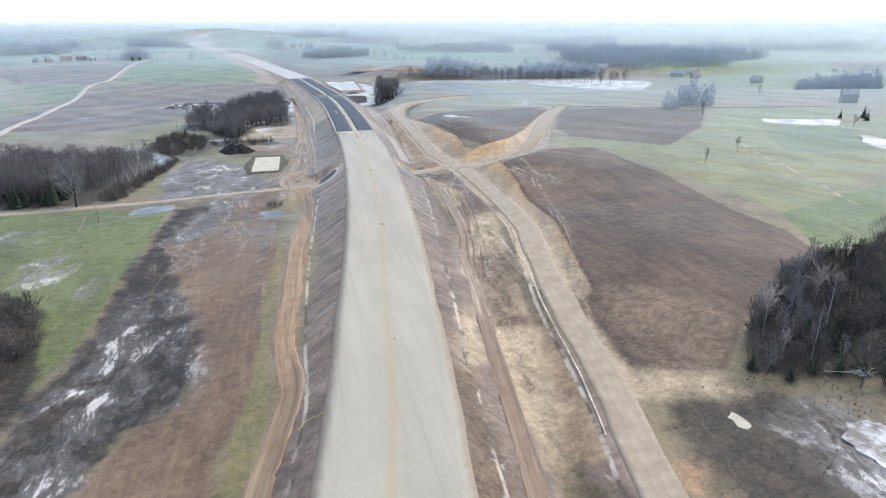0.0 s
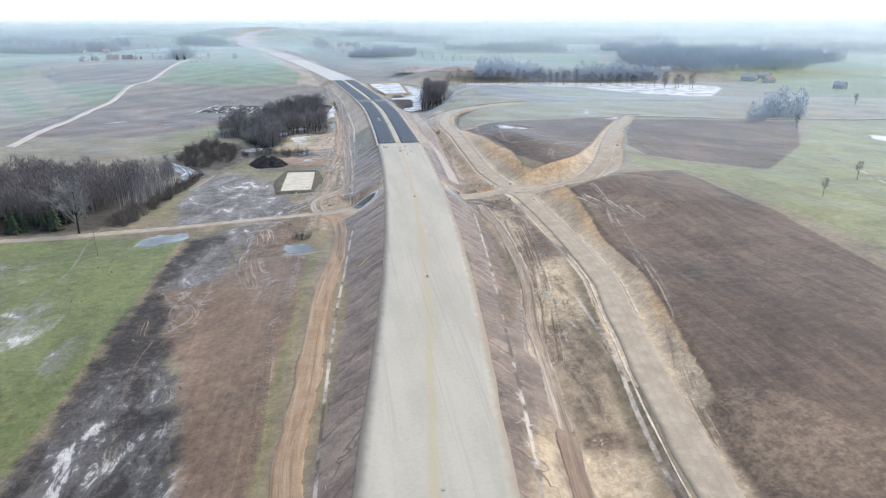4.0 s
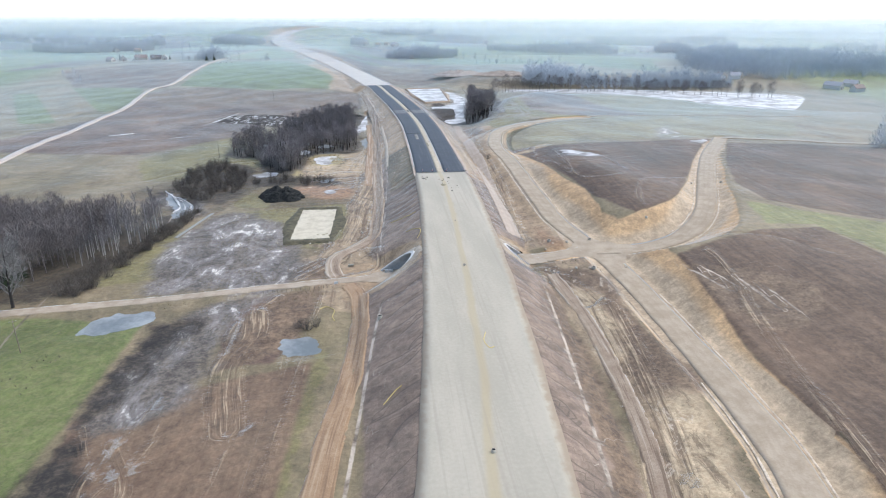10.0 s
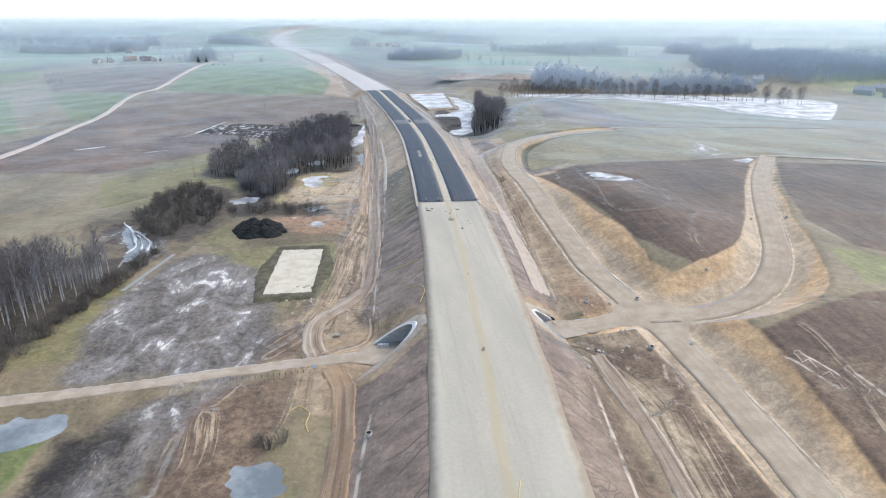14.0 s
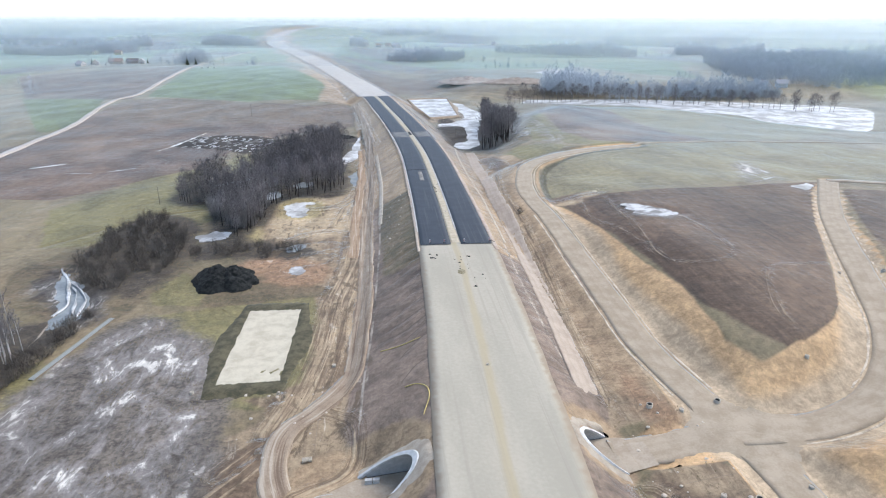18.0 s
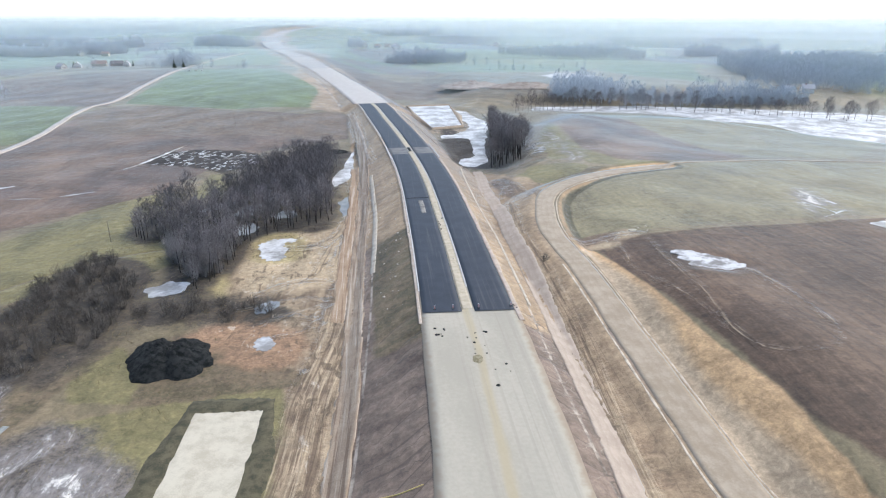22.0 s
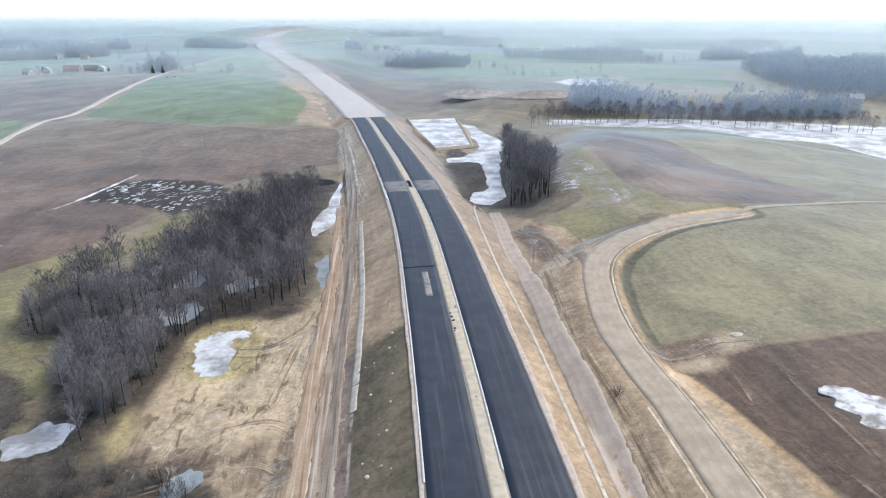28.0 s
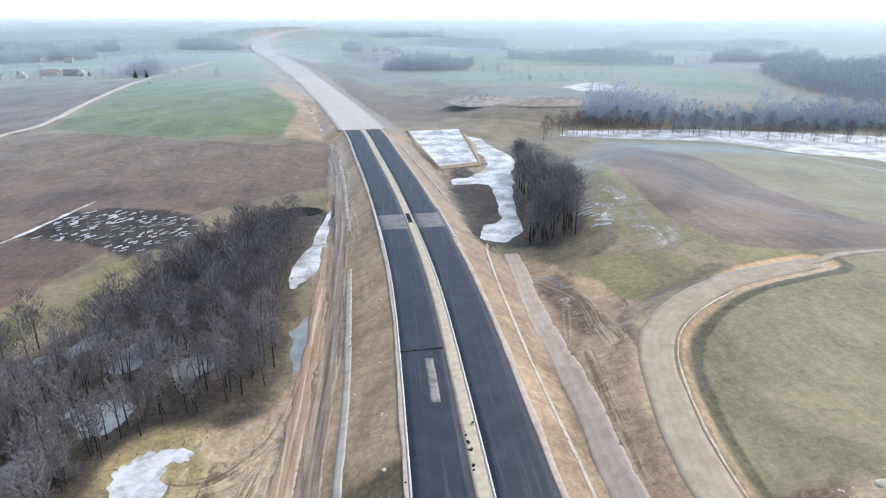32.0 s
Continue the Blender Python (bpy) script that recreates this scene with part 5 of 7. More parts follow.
def bare_tree(seed, tall, spread, limbs=11, clear=0.3, twigs=5, thick=0.16, lean=0.03, twig_r=0.035):
    """Trunk and crown of a leafless tree as (verts, faces) each, standing at the origin."""
    rng = np.random.default_rng(seed)
    tv, tf, cv, cf = [], [], [], []
    pts = [np.zeros(3) - (0, 0, 0.4)]
    drift = rng.normal(size=2) * lean
    n = 6
    for i in range(1, n + 1):
        drift = drift + rng.normal(size=2) * 0.02
        pts.append(pts[-1] + np.array((*drift, 1)) * (tall + 0.4) / n)
    rad = [thick * (1 - 0.88 * i / n) for i in range(n + 1)]
    for i in range(n):
        prism(tv, tf, pts[i], pts[i + 1], rad[i], rad[i + 1], 6)
    for i in range(limbs):
        u = clear + (0.97 - clear) * (i + rng.random()) / limbs
        k = min(int(u * n), n - 1)
        base = pts[k] + (pts[k + 1] - pts[k]) * (u * n - k)
        az = i * 2.4 + rng.normal() * 0.4
        rise = 0.75 + 0.7 * rng.random() + u * 0.5
        size = spread * (1.15 - 0.75 * u) * (0.75 + 0.5 * rng.random())
        d = np.array((math.cos(az), math.sin(az), rise))
        d /= np.linalg.norm(d)
        mid = base + d * size * 0.55
        end = mid + (d + (0, 0, 0.35) + rng.normal(size=3) * 0.15) * size * 0.5
        r = 0.05 + thick * 0.3 * (1 - u)
        prism(cv, cf, base, mid, r, r * 0.6)
        prism(cv, cf, mid, end, r * 0.6, r * 0.25)
        for j in range(6):
            w = 0.25 + 0.75 * (j + rng.random()) / 6
            p = base + (mid - base) * w / 0.55 if w < 0.55 else mid + (end - mid) * (w - 0.55) / 0.45
            e = d * 0.7 + rng.normal(size=3) * 0.6 + (0, 0, 0.35)
            e /= np.linalg.norm(e)
            s = size * (0.22 + 0.3 * rng.random())
            q = p + e * s
            prism(cv, cf, p, q, twig_r * 1.3, twig_r * 0.7)
            for _ in range(twigs):
                w2 = 0.2 + 0.8 * rng.random()
                g = e * 0.8 + rng.normal(size=3) * 0.6 + (0, 0, 0.3)
                g /= np.linalg.norm(g)
                o = p + (q - p) * w2
                prism(cv, cf, o, o + g * s * (0.35 + 0.5 * rng.random()), twig_r * 0.8, twig_r * 0.4)
    return tv, tf, cv, cf


def bush(seed, tall, spread, stems=26, twigs=7, r=0.035):
    rng = np.random.default_rng(seed)
    cv, cf, sv, sf = [], [], [], []
    for i in range(stems):
        az, out = rng.random() * 6.28, rng.random() ** 0.7
        a = np.array((math.cos(az) * out * spread * 0.35, math.sin(az) * out * spread * 0.35, -0.2))
        b = np.array((math.cos(az) * out * spread, math.sin(az) * out * spread, tall * (1 - 0.45 * out * out) * (0.7 + 0.45 * rng.random())))
        prism(sv, sf, a, b, r * 1.4, r * 0.5)
        for _ in range(twigs):
            u = 0.3 + 0.7 * rng.random()
            o = a + (b - a) * u
            g = rng.normal(size=3) * 0.6 + (0, 0, 0.5)
            prism(cv, cf, o, o + g * tall * 0.22, r, r * 0.4)
    return sv, sf, cv, cf


def spruce(seed, tall):
    rng = np.random.default_rng(seed)
    tv, tf, cv, cf = [], [], [], []
    prism(tv, tf, (0, 0, -0.3), (0, 0, tall), tall * 0.018, 0.03, 6)
    rings = 15
    for i in range(rings):
        u = i / rings
        z = tall * (0.1 + 0.9 * u)
        rad = tall * 0.2 * (1 - u) + 0.15
        k = max(5, int(13 * (1 - u)) + 4)
        for j in range(k):
            az = 6.28 * (j + rng.random() * 0.7) / k
            rr = rad * (0.75 + 0.5 * rng.random())
            c, s = math.cos(az), math.sin(az)
            w = rr * 0.26
            b = len(cv)
            cv += [np.array((0, 0, z + 0.12 * rr)), np.array((c * rr * 0.6 - s * w, s * rr * 0.6 + c * w, z - 0.2 * rr)), np.array((c * rr, s * rr, z - 0.32 * rr)), np.array((c * rr * 0.6 + s * w, s * rr * 0.6 - c * w, z - 0.2 * rr)), np.array((c * rr * 0.6, s * rr * 0.6, z - 0.42 * rr))]
            cf += [(b, b + 1, b + 2), (b, b + 2, b + 3), (b, b + 4, b + 1), (b, b + 3, b + 4), (b + 1, b + 4, b + 2), (b + 2, b + 4, b + 3)]
    return tv, tf, cv, cf


def make_plant(name, shape, bark, leaf, label, category, group, stem="trunk", top="crown"):
    """One plant as a thing with two parts; put far below ground until copied."""
    ob = tagged(new(name), label, category, group)
    part(stem, mesh_of(stem, shape[0], shape[1], bark), ob)
    part(top, mesh_of(top, shape[2], shape[3], leaf), ob)
    return ob


def joined_plants(name, shapes, places, material, label, category):
    """Many plants in one mesh, where nobody could count them."""
    vs, fs, k = [], [], 0
    packed = []
    for tv, tf, cv, cf in shapes:
        v = np.array(list(tv) + list(cv))
        f = []
        for g in list(tf) + [tuple(i + len(tv) for i in g) for g in cf]:
            f.append(g[:3])
            if len(g) == 4:
                f.append((g[0], g[2], g[3]))
        f = np.array(f)
        packed.append((v, f))
    for i, (x, y, z, turn, size) in enumerate(places):
        v, f = packed[i % len(packed)]
        c, s = math.cos(turn) * size, math.sin(turn) * size
        vs.append(np.stack([v[:, 0] * c - v[:, 1] * s + x, v[:, 0] * s + v[:, 1] * c + y, v[:, 2] * size + z], -1))
        fs.append(f + k)
        k += len(v)
    me = raw_mesh(bpy.data.meshes.new(name), np.concatenate(vs), np.concatenate(fs), material)
    return tagged(new(name, me), label, category, kind="stuff")


def scatter(poly, gap, seed, keep=1.0, avoid=()):
    """Uneven places inside a polygon, about gap metres apart."""
    rng = np.random.default_rng(seed)
    p = np.array(poly, float)
    out = []
    for x in np.arange(p[:, 0].min(), p[:, 0].max(), gap):
        for y in np.arange(p[:, 1].min(), p[:, 1].max(), gap):
            out.append((x + rng.normal() * gap * 0.33, y + rng.normal() * gap * 0.33))
    out = np.array(out)
    ok = inside(out[:, 0], out[:, 1], poly) & (rng.random(len(out)) < keep)
    for a in avoid:
        ok &= ~inside(out[:, 0], out[:, 1], a)
    out = out[ok]
    z = height(out[:, 0], out[:, 1]) - 0.15
    return [(x, y, zz, rng.random() * 6.28, 0.78 + 0.42 * rng.random()) for (x, y), zz in zip(out, z)]


def plant_things(made, places, grow=1.0):
    for i, (x, y, z, turn, size) in enumerate(places):
        size *= grow
        src = made[i % len(made)]
        m = Matrix.LocRotScale((x, y, z), Euler((0, 0, turn)), (size, size, size))
        if src.get("placed"):
            ob = copy_thing(src, m)
            ob.scale = (size, size, size)
        else:
            src.matrix_basis = m
            src["placed"] = 1


ALDER = [bare_tree(11 + i, 10.2 + 0.9 * (i % 4), 4.3 + 0.4 * (i % 3), limbs=13, clear=0.34 + 0.06 * (i % 2), twigs=7, thick=0.2, twig_r=0.034) for i in range(6)]
BIRCH = [bare_tree(31 + i, 12 + i, 3.4, limbs=12, clear=0.4, twigs=8, thick=0.15, twig_r=0.032) for i in range(3)]


def light_tree(seed, tall, spread, clear, sprays, width, reach=1.0):
    """A far leafless tree: trunk and a cloud of slim twig sprays."""
    rng = np.random.default_rng(seed)
    tv, tf, cv, cf = [], [], [], []
    prism(tv, tf, (0, 0, -0.4), (rng.normal() * 0.3, rng.normal() * 0.3, tall * 0.9), 0.2, 0.05, 4)
    for i in range(sprays):
        u = clear + (1 - clear) * rng.random() ** 0.8
        lim = spread * math.sin(math.pi * min(0.98, 0.12 + 0.88 * (u - clear) / (1 - clear))) ** 0.6
        az, out = rng.random() * 6.28, math.sqrt(rng.random()) * lim
        p = np.array((math.cos(az) * out, math.sin(az) * out, tall * u))
        g = np.array((math.cos(az) * 0.6, math.sin(az) * 0.6, 0.9)) + rng.normal(size=3) * 0.35
        g *= (0.9 + rng.random()) * tall * 0.09 * reach
        e = np.cross(g, rng.normal(size=3))
        e *= width / (np.linalg.norm(e) + 1e-9)
        k = len(cv)
        cv += [p - e, p + e, p + g]
        cf.append((k, k + 1, k + 2))
    return tv, tf, cv, cf


FAR = [light_tree(51 + i, 11 + 1.6 * i, 4.0, 0.1, 170, 0.17, 0.62) for i in range(4)]
MIDDLE = [light_tree(151 + i, 11 + i, 3.2, 0.34, 300, 0.06) for i in range(5)]
SCRUB = [bush(61 + i, 3.2 + 0.5 * i, 2.4 + 0.2 * i) for i in range(4)]
FIR = [spruce(71 + i, 12 + 1.5 * i) for i in range(3)]

ALDERS = [make_plant("alder_tree", s, M["bark"], M["twig"], "leafless grey alder with a thin twiggy crown", "tree", "trees of the wet wood") for s in ALDER]
BIRCHES = [make_plant("birch_tree", s, M["birch"], M["twig"], "slender white-barked birch without leaves", "tree", "birches") for s in BIRCH]
BUSHES = [make_plant("bush", s, M["scrub"], M["scrub"], "leafless brown willow bush", "bush", "bushes", "stem_clump", "crown") for s in SCRUB]
FIRS = [make_plant("spruce_tree", s, M["bark"], M["needle"], "dark green spruce with drooping boughs", "tree", "spruces") for s in FIR]

POND_POLYS = [p[1] for p in POOLS]
# the wet wood west of the highway
WET_WOOD = [(-52, 476), (-41, 476), (-38, 492), (-37, 522), (-27, 535), (-9, 540), (-7, 552), (-9, 575), (-13, 610), (-12, 650), (-14, 676), (-30, 668), (-44, 640), (-54, 610), (-62, 580), (-80, 568), (-90, 548), (-84, 528), (-64, 520), (-58, 500)]
wood = scatter(WET_WOOD, 3.8, 5, 0.74, POND_POLYS)
wood.sort(key=lambda p: p[1] - 0.6 * p[0])
plant_things(ALDERS, wood[:175])
if len(wood) > 175:
    joined_plants("wet_wood", MIDDLE, wood[175:], M["twig"], "dense grey leafless alder wood on wet ground", "wood")
# grey willows crowd its southern end
WILLOWS = [make_plant("willow_bush", bush(260 + i, 5.5 + 0.8 * i, 3.4, 40, 11, 0.04), M["twig"], M["willow"], "tall grey leafless willow bush", "bush", "willows", "stem_clump", "crown") for i in range(3)]
plant_things(WILLOWS, scatter([(-80, 532), (-60, 534), (-44, 524), (-38, 516), (-39, 500), (-42, 484), (-54, 486), (-66, 510)], 4.2, 30, 0.8, POND_POLYS))
# birch wood beyond the western field
WEST_WOOD = [(-84, 392), (-82, 376), (-87, 362), (-92, 348), (-104, 338), (-112, 322), (-200, 318), (-210, 388), (-120, 390)]
west = scatter(WEST_WOOD, 3.5, 6, 0.92, POND_POLYS)
west.sort(key=lambda p: -p[0])
plant_things(BIRCHES, west[:45])
joined_plants("birch_wood", MIDDLE, west[45:], M["birchtwig"], "grey leafless birch and alder wood", "wood")
plant_things(FIRS, scatter([(-150, 314), (-112, 316), (-112, 335), (-150, 345)], 5, 7, 0.8))
# alders beside the frozen pond
plant_things(ALDERS, [p for p in scatter([(76, 640), (96, 634), (108, 680), (128, 750), (130, 838), (116, 835), (104, 790), (95, 745), (91, 700), (87, 662)], 4.2, 8, 0.9, POND_POLYS)[:95]], 1.45)
# row of bare trees along the lake
lake_row = []
rng = np.random.default_rng(9)
for u in np.linspace(0, 1, 70):
    x = 140 + 300 * u
    y = np.interp(x, [140, 184, 241, 312, 372, 440], [868, 885, 884, 862, 832, 790]) + rng.normal() * 5
    lake_row.append((x, y, h1(x, y) - 0.6, rng.random() * 6, 0.95 + 0.4 * rng.random()))
joined_plants("tree_row", MIDDLE, lake_row, M["twig"], "row of bare trees standing along the frozen lake", "trees")
# scrub along the stream and the slopes
plant_things(BUSHES, scatter([(-97, 448), (-100, 490), (-90, 512), (-66, 486), (-62, 450), (-72, 424), (-80, 420)], 4.2, 10, 0.85, POND_POLYS))
plant_things(BUSHES, scatter([(-98, 318), (-96, 338), (-88, 356), (-83, 376), (-79, 408), (-73, 410), (-76.5, 376), (-81, 350), (-84, 330), (-87, 318)], 3.4, 11, 0.9, POND_POLYS))
plant_things(BUSHES, scatter([(-60, 455), (-30, 452), (-14, 455), (-20, 462), (-46, 470), (-60, 470)], 5.0, 12, 0.7))
plant_things(BUSHES, [(-13.5, 288, h1(-13.5, 288), 1, 1.0), (-11, 290, h1(-11, 290), 2, 0.8), (-16, 289.5, h1(-16, 289.5), 3, 0.7), (69, 471, h1(69, 471), 3, 0.6)])
# thicket beside the ploughed field, and the clump on the green field
THICKET = [(90, 98), (98, 108), (108, 121), (128, 133), (152, 146), (180, 150), (200, 120), (170, 85), (125, 72), (112, 84), (100, 90)]
thicket = scatter(THICKET, 4.0, 14, 0.95, POND_POLYS)
thicket.sort(key=lambda p: p[0] - p[1])
plant_things(BUSHES, [(x, y, z, a, s * 1.35) for x, y, z, a, s in thicket[::2][:80]])
joined_plants("thicket", SCRUB + MIDDLE[:2], [(x, y, z, a, s * 0.9) for x, y, z, a, s in thicket[81::2] + thicket[80::2]], M["scrub"], "dense brown thicket beside the ploughed field", "thicket")
plant_things(ALDERS, [(x, y, z, a, s * 0.72) for x, y, z, a, s in thicket[1::2][:20]])
PALE = [make_plant("birch_tree", bare_tree(95 + i, 11, 4.6, limbs=13, clear=0.5, twigs=5, thick=0.16, twig_r=0.05), M["birch"], M["paletwig"], "bare birch with a pale pinkish crown", "tree", "birches") for i in range(2)]
plant_things(PALE, [(104, 111, h1(104, 111), 1, 1.05), (124, 118, h1(124, 118), 2, 0.9), (101, 101, h1(101, 101), 2, 0.6), (140, 112, h1(140, 112), 4, 0.9)])
fallen = make_plant("fallen_birch", bare_tree(99, 9, 2.2, limbs=9, clear=0.45, twigs=2, thick=0.13, twig_r=0.05), M["birch"], M["birch"], "fallen white birch leaning out of the thicket", "tree", "")
fallen.matrix_basis = pose(105, 93, h1(105, 93) + 0.6, 68, 0, 25)
EVERGREEN = [make_plant("juniper_bush", bush(80 + i, 3.0 + 0.5 * i, 2.2), M["needle"], M["needle"], "dense dark green juniper bush", "bush", "junipers", "stem_clump", "crown") for i in range(2)]
plant_things(EVERGREEN, [(x, y, z, a, s * 1.45) for x, y, z, a, s in thicket[3::4][:40]])
plant_things(FIRS, [(x, y, z, a, s * 0.42) for x, y, z, a, s in thicket[5::9][:9]])
plant_things(BIRCHES, [(x, y, z, a, s * 0.8) for x, y, z, a, s in thicket[2::11][:8]])
plant_things(BUSHES, [(x, y, z, a, s * 1.6) for x, y, z, a, s in scatter([(-96, 200), (-83, 198), (-75, 172), (-71, 148), (-72, 120), (-100, 120)], 5.0, 15, 0.95)])
plant_things(BIRCHES, [(-85, 376, h1(-85, 376), 0, 0.85), (-83, 381, h1(-83, 381), 2, 0.9), (-86, 386, h1(-86, 386), 4, 0.85), (-88, 384, h1(-88, 384), 5, 0.8)])
lone_at = Matrix.LocRotScale((-104, 311, h1(-104, 311) - 0.2), Euler((0, 0, 1)), (1.45, 1.45, 1.45))
lone = make_plant("lone_tree", bare_tree(90, 13, 7.0, limbs=22, clear=0.2, twigs=13, thick=0.35, twig_r=0.045), M["bark"], M["willow"], "broad leafless lone tree beside the farm track", "tree", "")
lone.matrix_basis = lone_at
plant_things(ALDERS, [(x, y, h1(x, y) - 0.1, k, 0.7) for k, (x, y) in enumerate(((197, 268), (232, 290), (300, 420), (425, 514), (361, 343)))])

# far woods
FAR_WOODS = [
    [(255, 893), (300, 892), (350, 885), (440, 880), (455, 905), (350, 912), (270, 918)],
    [(185, 925), (250, 905), (275, 925), (250, 960), (200, 955)],
    [(460, 985), (520, 925), (700, 930), (960, 1150), (840, 1400), (620, 1340), (546, 1269), (480, 1080)],
    [(250, 1563), (379, 1440), (480, 1409), (520, 1480), (400, 1580), (260, 1640)],
    [(110, 1452), (160, 1420), (170, 1470), (120, 1500)],
    [(-290, 1212), (-262, 1205), (-240, 1230), (-280, 1250)],
    [(308, 462), (334, 457), (350, 478), (322, 490)],
    [(285, 452), (306, 448), (304, 462), (288, 464)],
    [(560, 620), (640, 590), (700, 640), (620, 680)],
    [(-560, 1560), (-480, 1540), (-470, 1600), (-550, 1620)],
    [(-420, 1850), (-300, 1850), (-290, 1930), (-410, 1940)],
    [(640, 2000), (1000, 1900), (1100, 2100), (700, 2200)],
    [(-1000, 1900), (-700, 1850), (-680, 1950), (-1000, 2050)],
    [(1000, 1450), (1400, 1300), (1500, 1500), (1100, 1650)],
    [(120, 2100), (330, 2060), (350, 2160), (140, 2200)],
    [(-30, 2400), (200, 2380), (210, 2460), (0, 2480)],
    [(420, 1750), (560, 1690), (600, 1760), (440, 1820)],
    [(20, 1475), (70, 1440), (140, 1360), (160, 1400), (60, 1520)],
    [(-62, 1800), (-30, 1815), (-16, 1870), (-60, 1860)],
    [(-629, 1821), (-531, 1789), (-520, 1830), (-620, 1860)],
    [(-555, 1432), (-517, 1518), (-570, 1560), (-680, 1470)],
    [(640, 1560), (800, 1500), (830, 1560), (660, 1620)],
    [(-900, 1450), (-760, 1400), (-740, 1450), (-890, 1510)],
]
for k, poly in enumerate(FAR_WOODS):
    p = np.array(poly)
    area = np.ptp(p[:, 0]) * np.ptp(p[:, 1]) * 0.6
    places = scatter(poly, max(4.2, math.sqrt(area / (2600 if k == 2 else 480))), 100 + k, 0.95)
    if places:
        joined_plants("far_wood", FAR, [(x, y, z - 1.5, a, s * (0.75 + 0.7 * abs(math.sin(x * 0.021) * math.sin(y * 0.017 + x * 0.3)) + 0.25 * math.sin(x * 3.1 + y))) for x, y, z, a, s in places], M["haze_twig"], "distant grey leafless wood between fields", "wood")


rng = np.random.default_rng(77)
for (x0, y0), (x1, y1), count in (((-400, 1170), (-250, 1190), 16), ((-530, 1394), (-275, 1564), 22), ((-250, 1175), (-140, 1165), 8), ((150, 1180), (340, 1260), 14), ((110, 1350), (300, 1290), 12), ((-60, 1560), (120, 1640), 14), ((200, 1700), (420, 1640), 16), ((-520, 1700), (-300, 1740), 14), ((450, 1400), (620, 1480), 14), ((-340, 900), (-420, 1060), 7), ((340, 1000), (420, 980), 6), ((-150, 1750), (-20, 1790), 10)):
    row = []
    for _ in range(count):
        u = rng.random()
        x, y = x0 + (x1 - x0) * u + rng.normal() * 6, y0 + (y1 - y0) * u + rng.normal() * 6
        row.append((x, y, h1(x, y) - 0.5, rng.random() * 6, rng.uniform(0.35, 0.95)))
    joined_plants("hedge_row", FAR, row, M["haze_twig"], "broken row of small bare trees along a field boundary", "hedge")


# dead grass and weeds
def tufts(name, polys, count, seed, tall, material, label):
    rng = np.random.default_rng(seed)
    pts = []
    for poly in polys:
        p = np.array(poly, float)
        n = int(np.ptp(p[:, 0]) * np.ptp(p[:, 1]) * count)
        q = np.stack([rng.uniform(p[:, 0].min(), p[:, 0].max(), n), rng.uniform(p[:, 1].min(), p[:, 1].max(), n)], -1)
        ok = inside(q[:, 0], q[:, 1], poly)
        for w in POND_POLYS + [[(-32, 362), (-9, 362), (-9, 410), (-31, 410)], [(-52, 418), (-26, 416), (-26, 440), (-50, 442)]]:
            ok &= ~inside(q[:, 0], q[:, 1], w)
        # weeds grow in drifts
        ok &= (np.sin(q[:, 0] * 0.31 + 2 * np.sin(q[:, 1] * 0.17)) + np.sin(q[:, 1] * 0.23 + 1.7 * np.sin(q[:, 0] * 0.13)) + rng.normal(size=n) * 0.8) > 0.1
        d, _, _ = along(q[:, 0], q[:, 1], HIGHWAY)
        ok &= d > HW + 2
        for way, half in ((SERVICE, 7), (LOOP, 7), (TRACK_W, 4), (HAUL, 5), (TRACK_E, 4), (TRACK_E2, 4), (HAUL_N, 5), (UNDER_E, 7)):
            ok &= along(q[:, 0], q[:, 1], way)[0] > half
        pts.append(q[ok])
    q = np.concatenate(pts)
    z = height(q[:, 0], q[:, 1])
    k, n = 7, len(q)
    size = tall * rng.uniform(0.5, 1.4, (n, 1))
    az = rng.uniform(0, 6.28, (n, k))
    out = rng.uniform(0.2, 0.9, (n, k)) * size
    foot = np.stack([q[:, :1] + np.cos(az) * out * 0.35, q[:, 1:] + np.sin(az) * out * 0.35, np.repeat(z[:, None], k, 1) - 0.1], -1)
    tip = np.stack([q[:, :1] + np.cos(az) * out, q[:, 1:] + np.sin(az) * out, z[:, None] + size * rng.uniform(0.5, 1.1, (n, k))], -1)
    side = np.stack([-np.sin(az), np.cos(az), np.zeros_like(az)], -1) * 0.09 * size[:, :, None]
    co = np.stack([foot - side, foot + side, tip], 2).reshape(-1, 3)
    me = raw_mesh(bpy.data.meshes.new(name), co, np.arange(len(co)).reshape(-1, 3), material)
    return tagged(new(name, me), label, "dead grass", kind="stuff")


